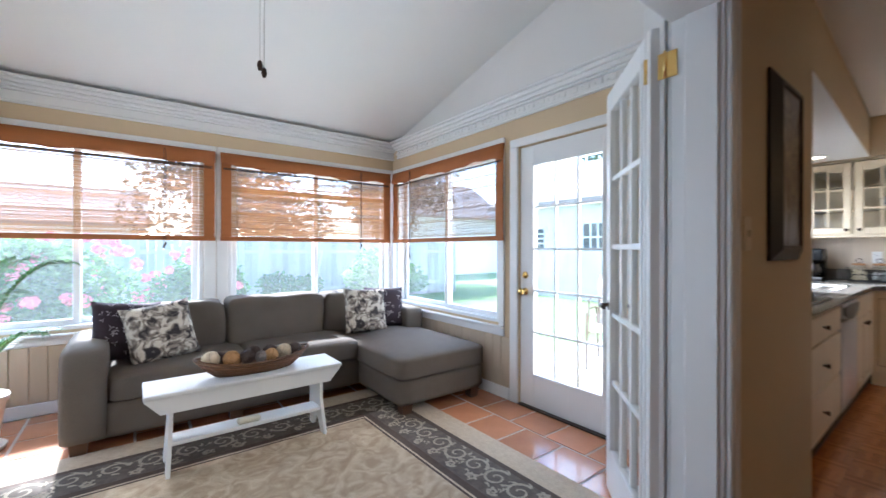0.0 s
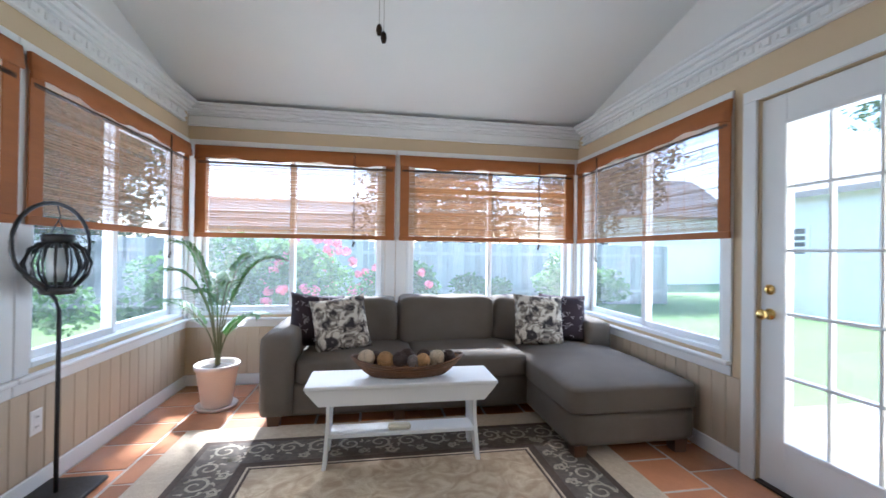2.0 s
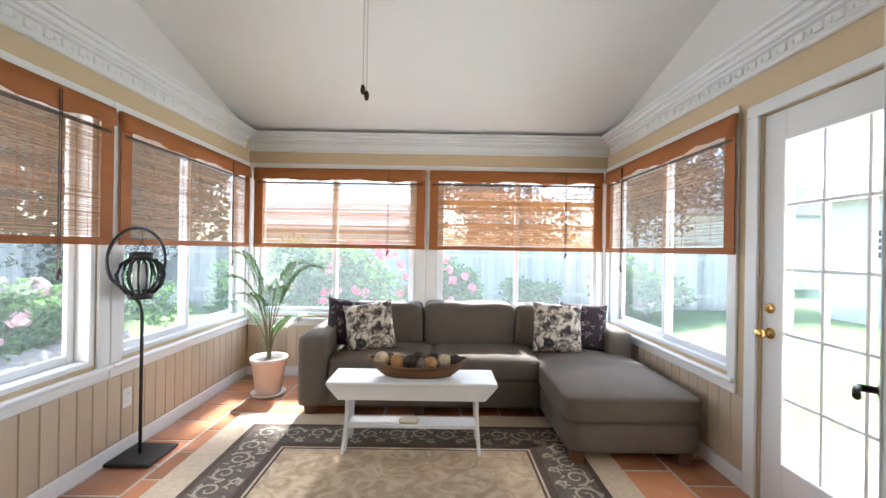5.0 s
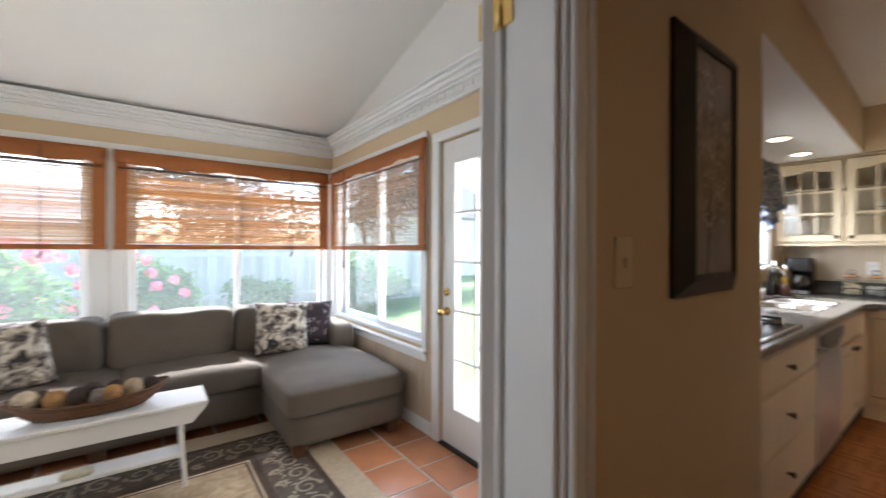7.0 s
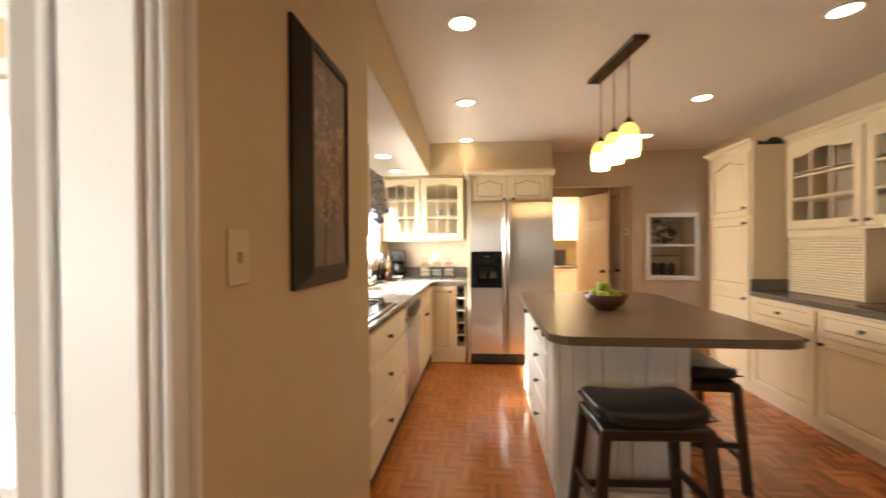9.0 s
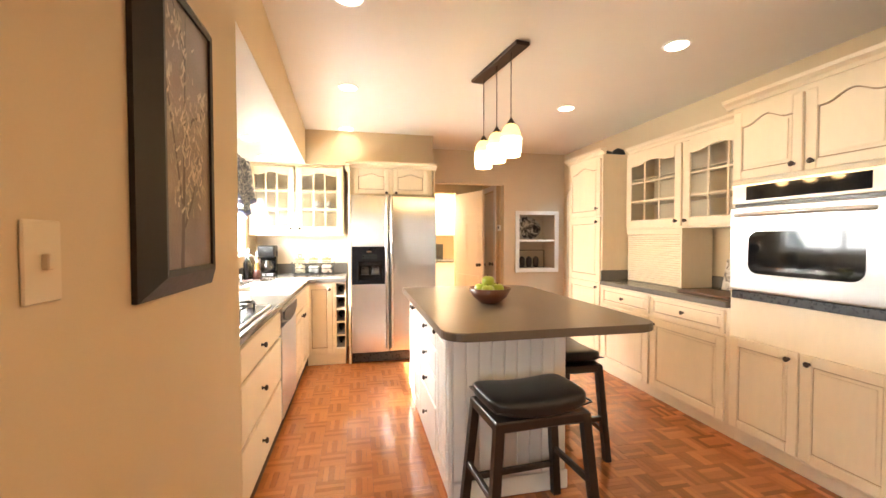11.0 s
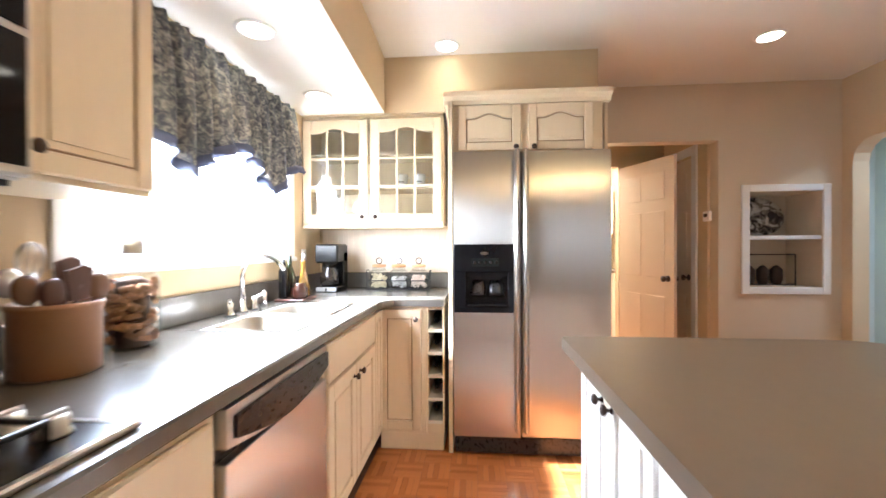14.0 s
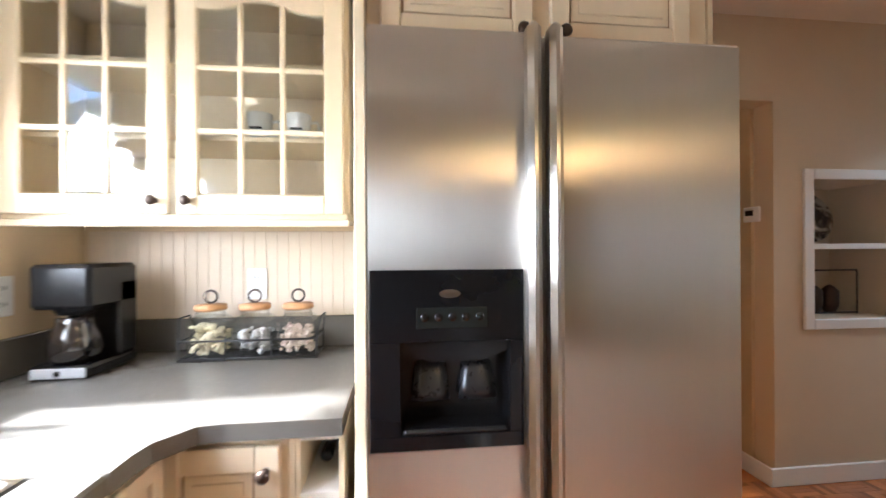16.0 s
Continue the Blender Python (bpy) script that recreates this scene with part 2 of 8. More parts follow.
# ---- shapes ----
def box(bm, x0, x1, y0, y1, z0, z1, bev=0.0):
    """A box with chamfered edges."""
    x0, x1, y0, y1, z0, z1 = min(x0, x1), max(x0, x1), min(y0, y1), max(y0, y1), min(z0, z1), max(z0, z1)
    if not bev:
        v = [bm.verts.new((x, y, z)) for x in (x0, x1) for y in (y0, y1) for z in (z0, z1)]
        for f in ((0, 1, 3, 2), (4, 6, 7, 5), (0, 4, 5, 1), (2, 3, 7, 6), (0, 2, 6, 4), (1, 5, 7, 3)):
            bm.faces.new([v[i] for i in f])
        return
    b = min(bev, 0.49 * (x1 - x0), 0.49 * (y1 - y0), 0.49 * (z1 - z0))
    lo, hi = (x0, y0, z0), (x1, y1, z1)
    v = {}
    for s in ((a, c, d) for a in (0, 1) for c in (0, 1) for d in (0, 1)):
        for ax in range(3):
            p = [hi[i] if s[i] else lo[i] for i in range(3)]
            for i in range(3):
                if i != ax:
                    p[i] += -b if s[i] else b
            v[s, ax] = bm.verts.new(p)

    def face(vs, out):
        nrm = (vs[1].co - vs[0].co).cross(vs[2].co - vs[0].co)
        bm.faces.new(vs if nrm.dot(out) > 0 else vs[::-1])

    for ax in range(3):
        o1, o2 = [i for i in range(3) if i != ax]
        for sd in (0, 1):
            def key(a, c):
                s = [0, 0, 0]
                s[ax], s[o1], s[o2] = sd, a, c
                return tuple(s)
            out = Vector((0, 0, 0))
            out[ax] = 1 if sd else -1
            face([v[key(0, 0), ax], v[key(1, 0), ax], v[key(1, 1), ax], v[key(0, 1), ax]], out)
        for a in (0, 1):
            for c in (0, 1):
                s0, s1 = [0, 0, 0], [0, 0, 0]
                s0[o1] = s1[o1] = a
                s0[o2] = s1[o2] = c
                s0[ax], s1[ax] = 0, 1
                s0, s1 = tuple(s0), tuple(s1)
                out = Vector((0, 0, 0))
                out[o1], out[o2] = (1 if a else -1), (1 if c else -1)
                face([v[s0, o1], v[s1, o1], v[s1, o2], v[s0, o2]], out)
    for s in ((a, c, d) for a in (0, 1) for c in (0, 1) for d in (0, 1)):
        face([v[s, 0], v[s, 1], v[s, 2]], Vector([1 if q else -1 for q in s]))


def lathe(bm, prof, n=20, at=(0, 0, 0), axis="z", smooth=True):
    """A turned solid from (radius, height) pairs."""
    rings = []
    for r, h in prof:
        ring = []
        for i in range(n):
            a = 2 * math.pi * i / n
            p = (max(r, 1e-4) * math.cos(a), max(r, 1e-4) * math.sin(a), h)
            if axis == "x":
                p = (p[2], p[0], p[1])
            elif axis == "y":
                p = (p[1], p[2], p[0])
            ring.append(bm.verts.new((p[0] + at[0], p[1] + at[1], p[2] + at[2])))
        rings.append(ring)
    for a, b in zip(rings, rings[1:]):
        for i in range(n):
            f = bm.faces.new((a[i], a[(i + 1) % n], b[(i + 1) % n], b[i]))
            f.smooth = smooth
    bm.faces.new(rings[0][::-1])
    bm.faces.new(rings[-1])


def tube(bm, pts, r, n=8, taper=1.0):
    pts = [Vector(p) for p in pts]
    rings = []
    up = Vector((0.03, 0.05, 1))
    for i, p in enumerate(pts):
        d = (pts[min(i + 1, len(pts) - 1)] - pts[max(i - 1, 0)]).normalized()
        u = up - d * up.dot(d)
        if u.length < 0.2:
            u = Vector((1, 0.1, 0)) - d * d.x
        u.normalize()
        w = d.cross(u)
        rr = r * (1 + (taper - 1) * i / max(1, len(pts) - 1))
        rings.append([bm.verts.new(p + rr * (math.cos(2 * math.pi * k / n) * u + math.sin(2 * math.pi * k / n) * w)) for k in range(n)])
    for a, b in zip(rings, rings[1:]):
        for i in range(n):
            bm.faces.new((a[i], a[(i + 1) % n], b[(i + 1) % n], b[i])).smooth = True
    bm.faces.new(rings[0][::-1])
    bm.faces.new(rings[-1])


def prism(bm, poly, h0, h1, axis="z"):
    """A flat polygon drawn out along an axis."""
    def place(u, w, h):
        return {"z": (u, w, h), "y": (u, h, w), "x": (h, u, w)}[axis]
    a = [bm.verts.new(place(u, w, h0)) for u, w in poly]
    b = [bm.verts.new(place(u, w, h1)) for u, w in poly]
    bm.faces.new(a[::-1])
    bm.faces.new(b)
    for i in range(len(poly)):
        j = (i + 1) % len(poly)
        bm.faces.new((a[i], a[j], b[j], b[i]))


def puff(bm, x0, x1, y0, y1, z0, z1, n=7, power=4.0, crown=0.0, wob=0.0, seed=0):
    """A stuffed cushion: a rounded box with full faces."""
    c = Vector(((x0 + x1) / 2, (y0 + y1) / 2, (z0 + z1) / 2))
    h = Vector(((x1 - x0) / 2, (y1 - y0) / 2, (z1 - z0) / 2))
    t = bmesh.new()
    bmesh.ops.create_cube(t, size=2)
    bmesh.ops.subdivide_edges(t, edges=t.edges[:], cuts=n, use_grid_fill=True)
    vs = {}
    for v in t.verts:
        p = v.co
        s = (abs(p.x) ** power + abs(p.y) ** power + abs(p.z) ** power) ** (1 / power)
        q = p / s
        e = (1 - q.x ** 2) * (1 - q.y ** 2)
        w = Vector((c.x + q.x * h.x, c.y + q.y * h.y, c.z + q.z * h.z + (crown * e if q.z > 0 else 0)))
        if wob:
            w += Vector(noise.noise_vector(w * 5 + Vector((seed, 0, 0)))) * wob
        vs[v.index] = bm.verts.new(w)
    for f in t.faces:
        bm.faces.new([vs[v.index] for v in f.verts]).smooth = True
    t.free()


def mesh_of(name, bm, material):
    bmesh.ops.recalc_face_normals(bm, faces=bm.faces[:])
    me = bpy.data.meshes.new(name)
    bm.to_mesh(me)
    bm.free()
    if material:
        me.materials.append(material)
    return me


def thing(name, at, label, category, group="", kind=""):
    ob = new(name)
    ob.location = at
    ob.empty_display_size = 0.1
    ORG[ob] = Vector(at)
    return tagged(ob, label, category, group, kind)


def part(name, bm, material, parent, label=""):
    """One mesh object under a thing or a part; bm is in the thing's world place."""
    o = ORG[parent]
    bmesh.ops.translate(bm, verts=bm.verts[:], vec=-o)
    ob = new(name, mesh_of(name, bm, material))
    ob.parent = parent
    ORG[ob] = o
    if label:
        ob["label"] = label
    return ob


def single(name, bm, material, label, category, at=(0, 0, 0), kind="", group=""):
    bmesh.ops.translate(bm, verts=bm.verts[:], vec=-Vector(at))
    ob = new(name, mesh_of(name, bm, material))
    ob.location = at
    ORG[ob] = Vector(at)
    return tagged(ob, label, category, group, kind)


def boxes(*rows, bev=0.0):
    bm = bmesh.new()
    for r in rows:
        box(bm, *r, bev=bev)
    return bm


def pbox(name, dims, material, parent, bev=0.003, label=""):
    return part(name, boxes(dims, bev=bev), material, parent, label)


def structure(name, rows, material, label, category="wall", bev=0.0):
    return single(name, boxes(*rows, bev=bev), material, label, category, kind="structure")


# ---- the shell ----
XL, XR, YB, YS, YD = -0.73, 2.97, 4.10, 0.535, 0.38  # sunroom left, right, back; dividing wall's two faces
ZW0, ZW1 = 0.62, 2.10                               # window openings
T = 0.12
KB_ = 6.62
CZ = 2.55                                           # kitchen ceiling
single("floor_slab", boxes((XL, XR, YS, YB, -0.30, -0.012), (-2.9, 9.6, -4.6, YS, -0.30, -0.012), (3.3, KB_, YS, 1.1, -0.30, -0.012)), M["subfloor"], "concrete slab under the rooms", "floor", kind="structure")

BWIN = [(-0.66, 1.00), (1.20, 2.93)]   # back windows, x
RWIN = [(2.32, 4.00)]                  # right window, y
LWIN = [(0.75, 2.28), (2.46, 4.04)]    # left windows, y
wall_back = structure("wall_back", [(XL - T, XR + T, YB, YB + T, -0.3, ZW0), (XL - T, XR + T, YB, YB + T, ZW1, 2.60), (XL - T, BWIN[0][0], YB, YB + T, ZW0, ZW1),
          (BWIN[0][1], BWIN[1][0], YB, YB + T, ZW0, ZW1), (BWIN[1][1], XR + T, YB, YB + T, ZW0, ZW1)], M["tan"], "tan painted sunroom wall with two wide windows")
wall_right = structure("wall_right", [(XR, XR + T, 2.10, YB, -0.3, ZW0), (XR, XR + T, YS, YB, ZW1, 2.45), (XR, XR + T, 2.10, RWIN[0][0], ZW0, ZW1), (XR, XR + T, RWIN[0][1], YB, ZW0, ZW1),
          (XR, XR + T, YS, 1.24, -0.3, ZW1), (XR, XR + T, 1.24, 2.10, -0.3, -0.01), (XR, XR + T, 1.24, 2.10, 2.065, ZW1)], M["tan"], "tan painted sunroom wall with window and garden door")
wall_left = structure("wall_left", [(XL - T, XL, YS, YB, -0.3, ZW0), (XL - T, XL, YS, YB, ZW1, 2.45), (XL - T, XL, YS, LWIN[0][0], ZW0, ZW1), (XL - T, XL, LWIN[0][1], LWIN[1][0], ZW0, ZW1),
          (XL - T, XL, LWIN[1][1], YB, ZW0, ZW1)], M["tan"], "tan painted sunroom wall with two windows")
# gables under the sloping ceiling
for nm, x0 in (("wall_gable_left", XL - T), ("wall_gable_right", XR)):
    bm = bmesh.new()
    prism(bm, [(YS, 2.45), (YB, 2.45), (YB, 2.50), (YS, 3.40)], x0, x0 + T, "x")
    single(nm, bm, M["ceil"], "white painted gable above the crown moulding", "wall", kind="structure")
bm = bmesh.new()
prism(bm, [(YB + 0.05, 2.478), (YS - 0.02, 3.386), (YS - 0.02, 3.50), (YB + 0.05, 2.60)], XL - 0.11, XR + 0.11, "x")
single("ceiling_sunroom", bm, M["ceil"], "white sloping sunroom ceiling", "ceiling", kind="structure")
DX0, DX1, DZ = 0.28, 2.03, 2.06
structure("wall_dividing", [(-3.0, DX0, YD, YS, 0, CZ), (DX1, XR + T, YD, YS, 0, CZ), (DX0, DX1, YD, YS, DZ, CZ), (XL - T, XR + T, YD + 0.02, YS, CZ, 3.50), (XR + T, 3.215, YD, 1.10, 0, CZ)],
          M["tan"], "tan painted wall between kitchen and sunroom")
KB, KN, KR = 6.62, 6.95, -3.03  # wall behind the cabinets, wall with the niche, wall behind the oven
structure("wall_kitchen_window", [(3.215, KB, 1.10, 1.22, -0.3, 1.17), (3.215, KB, 1.10, 1.22, 2.02, CZ), (3.215, 4.64, 1.10, 1.22, 1.17, 2.02), (6.06, KB, 1.10, 1.22, 1.17, 2.02)], M["tan"], "tan painted kitchen wall round the sink window")
wall_kb = structure("wall_kitchen_back", [(KB, KB + T, -0.95, 1.22, 0, CZ), (6.27, KB, -0.95, 1.098, 2.165, CZ), (KB, KN, -0.99, -0.951, 0, CZ)], M["tan"], "tan painted kitchen wall with dropped soffit")
bm = bmesh.new()
prism(bm, [(3.216, 0.385), (6.268, 0.495), (6.268, 1.098), (3.216, 1.098)], 2.17, CZ - 0.001)
single("soffit", bm, M["tan"], "tan dropped soffit over the sink run", "soffit", kind="structure")
bm = bmesh.new()
prism(bm, [(3.217, 0.387), (6.266, 0.497), (6.266, 1.097), (3.217, 1.097)], 2.1665, 2.1695)
single("soffit_lining", bm, M["kceil"], "white painted underside of the soffit", "soffit", kind="structure")
NZ0, NZ1, NY0, NY1 = 0.90, 1.67, -2.88, -2.33
structure("wall_niche", [(KN, KN + T, -2.10, -0.95, 2.09, CZ), (KN, KN + T, NY1, -2.10, 0, CZ), (KN, KN + T, NY0, NY1, 0, NZ0), (KN, KN + T, NY0, NY1, NZ1, CZ), (KN, KN + T, KR, NY0, 0, CZ),
          (KN + T, KN + 0.4, NY0 - 0.03, NY0, NZ0, NZ1), (KN + T, KN + 0.4, NY1, NY1 + 0.03, NZ0, NZ1), (KN + 0.37, KN + 0.4, NY0, NY1, NZ0, NZ1), (KN + T, KN + 0.4, NY0, NY1, NZ0 - 0.03, NZ0), (KN + T, KN + 0.4, NY0, NY1, NZ1, NZ1 + 0.03)],
          M["grey_wall"], "greige painted wall with a shelf niche")
# wall with the arched way, behind the pantry and the oven
bm = bmesh.new()
AX0, AX1 = 6.02, 6.86
arch = [(AX0, 0.0)] + [(AX0 + 0.0, 1.88)] + [(AX0 + 0.16 * (1 - math.cos(a)), 1.88 + 0.16 * math.sin(a)) for a in (0.4, 0.8, 1.2, 1.57)] + [(AX1 - 0.16 * (1 - math.cos(a)), 1.88 + 0.16 * math.sin(a)) for a in (1.57, 1.2, 0.8, 0.4)] + [(AX1, 1.88), (AX1, 0.0)]
prism(bm, [(2.8, 0.0)] + arch + [(KN + T, 0.0), (KN + T, CZ), (2.8, CZ)], KR - T, KR, "y")
single("wall_oven", bm, M["tan"], "tan painted wall with an arched way", "wall", kind="structure")
structure("wall_behind", [(-3.0, -2.88, KR, YD, 0, CZ)], M["tan"], "tan painted kitchen wall")
structure("wall_dining", [(-3.0, 2.8, KR - T, KR, 0, CZ)], M["tan"], "tan painted wall opposite the sunroom")
structure("wall_beyond_arch", [(5.0, 8.4, -4.6, -4.5, 0, CZ), (8.3, 8.4, -4.5, KR, 0, CZ), (4.9, 5.0, -4.6, KR - T, 0, CZ)], mat("pale_blue_paint", (0.55, 0.60, 0.60), 0.7, vary=0.04), "pale blue-grey wall beyond the arch")
area("room_beyond_light", (6.4, -3.9, 2.4), (6.4, -4.2, 0), 0.6, 0.4, 8, (0.85, 0.93, 1.0))
structure("ceiling_kitchen", [(-3.0, 10.0, -4.7, YD + 0.01, CZ, CZ + 0.1), (3.1, KB + 0.12, YD + 0.01, 1.22, CZ, CZ + 0.1)], M["kceil"], "white kitchen ceiling with a soft sheen", "ceiling")
# hall and laundry beyond the fridge
structure("wall_hall", [(KN + T, 9.6, -2.20, -2.08, 0, CZ), (KN, 7.85, -0.95, -0.83, 0, CZ), (7.85, 7.95, -2.08, -1.62, 0, CZ), (7.85, 7.95, -1.62, -0.95, 2.06, CZ), (9.5, 9.6, -2.08, -0.2, 0, CZ), (7.85, 9.6, -0.3, -0.2, 0, CZ), (7.85, 7.95, -0.83, -0.3, 0, CZ)],
          M["tan"], "tan painted hall walls beyond the fridge")
single("floor_hall", boxes((7.0, 9.6, -2.2, -0.2, -0.01, 0.0), (4.9, 8.4, -4.6, KR - 0.001, -0.01, 0.0)), M["parquet"], "orange-brown wood hall floor", "floor", kind="structure")

# ---- sunroom: trim, windows, blinds ----
def run_box(axis, a0, a1, d0, d1, z0, z1, flip=1, base=0.0):
    """A box that runs along x or y; d is measured from the wall face into the room."""
    if axis == "x":
        return (a0, a1, base + flip * d0, base + flip * d1, z0, z1)
    return (base + flip * d0, base + flip * d1, a0, a1, z0, z1)


SIDES = {"back": ("x", XL, XR, -1, YB), "left": ("y", YS, YB, 1, XL), "right": ("y", YS, YB, -1, XR)}
for nm, (axis, a0, a1, fl, base) in SIDES.items():
    cr = thing("crown_moulding", (a0 if axis == "x" else base, base if axis == "x" else a0, 2.3), "white stepped crown moulding with a raised running pattern", "moulding", kind="structure")
    steps = [(0, 0.035, 2.295, 2.315), (0, 0.022, 2.315, 2.385), (0, 0.05, 2.385, 2.40), (0, 0.075, 2.40, 2.43), (0, 0.10, 2.43, 2.458), (0, 0.125, 2.458, 2.478)]
    for d0, d1, z0, z1 in steps:
        part("step", boxes(run_box(axis, a0, a1 - (0.126 if axis == "y" else 0), d0, d1, z0, z1, fl, base), bev=0.006), M["white"], cr)
    if nm == "back":
        continue
    bm = bmesh.new()
    k = a0 + 0.06
    while k < a1 - 0.16:
        box(bm, *run_box(axis, k, k + 0.045, 0.02, 0.034, 2.328, 2.374, fl, base), bev=0.006)
        box(bm, *run_box(axis, k + 0.055, k + 0.075, 0.02, 0.030, 2.338, 2.364, fl, base), bev=0.005)
        k += 0.095
    tagged(part("relief", bm, M["white"], cr, "small raised relief blocks"), kind="stuff")


def window_unit(name, axis, o0, o1, fl, base, label, meet=None, c0=0.09, c1=0.09):
    """Sliding window: frame, two sashes with panes, casing, sill. o0..o1 is the opening along the wall."""
    at = ((o0 + o1) / 2, base, ZW0) if axis == "x" else (base, (o0 + o1) / 2, ZW0)
    w = thing(name, at, label, "window", kind="structure")
    R = lambda *a: run_box(axis, *a, fl, base)
    meet = meet or (o0 + o1) / 2
    part("window_frame", boxes(R(o0, o0 + 0.035, -T, 0.0, ZW0, ZW1), R(o1 - 0.035, o1, -T, 0.0, ZW0, ZW1), R(o0 + 0.035, o1 - 0.035, -T, 0.0, ZW1 - 0.035, ZW1), R(o0 + 0.035, o1 - 0.035, -T, 0.0, ZW0, ZW0 + 0.03), bev=0.004), M["vinyl"], w)
    for s0, s1, d in ((o0 + 0.036, meet + 0.02, -0.045), (meet - 0.02, o1 - 0.036, -0.085)):
        sash = part("sash", boxes(R(s0, s0 + 0.045, d - 0.03, d, ZW0 + 0.031, ZW1 - 0.036), R(s1 - 0.045, s1, d - 0.03, d, ZW0 + 0.031, ZW1 - 0.036),
                                  R(s0 + 0.045, s1 - 0.045, d - 0.03, d, ZW0 + 0.031, ZW0 + 0.075), R(s0 + 0.045, s1 - 0.045, d - 0.03, d, ZW1 - 0.08, ZW1 - 0.036), bev=0.004), M["vinyl"], w)
        p = part("pane", boxes(R(s0 + 0.045, s1 - 0.045, d - 0.018, d - 0.013, ZW0 + 0.075, ZW1 - 0.08)), M["glass"], sash)
        p.visible_shadow = False
    for a, b, z0, z1 in ((o0 - c0, o0 - 0.002, ZW0 - 0.02, ZW1 + 0.002), (o1 + 0.002, o1 + c1, ZW0 - 0.02, ZW1 + 0.002), (o0 - c0, o1 + c1, ZW1 + 0.003, ZW1 + 0.078)):
        part("casing", boxes(R(a, b, 0.001, 0.018, z0, z1), bev=0.004), M["white"], w)
    part("window_sill", boxes(R(o0 - c0, o1 + c1, 0.001, 0.045, ZW0 - 0.045, ZW0 - 0.021), bev=0.006), M["white"], w)
    part("apron", boxes(R(o0 - c0, o1 + c1, 0.001, 0.016, ZW0 - 0.105, ZW0 - 0.046), bev=0.004), M["white"], w)
    return w


window_unit("window_1", "x", *BWIN[0], -1, YB, "white vinyl sliding window in the back wall", 0.15, 0.068, 0.098)
window_unit("window_2", "x", *BWIN[1], -1, YB, "white vinyl sliding window behind the sofa", 2.05, 0.098, 0.038)
window_unit("window_3", "y", *RWIN[0], -1, XR, "white vinyl sliding window beside the garden door", 3.12, 0.065, 0.078)
window_unit("window_4", "y", *LWIN[0], 1, XL, "white vinyl sliding window in the panelled wall", 1.5, 0.07, 0.088)
window_unit("window_5", "y", *LWIN[1], 1, XL, "white vinyl sliding window behind the floor lamp", 3.2, 0.088, 0.038)


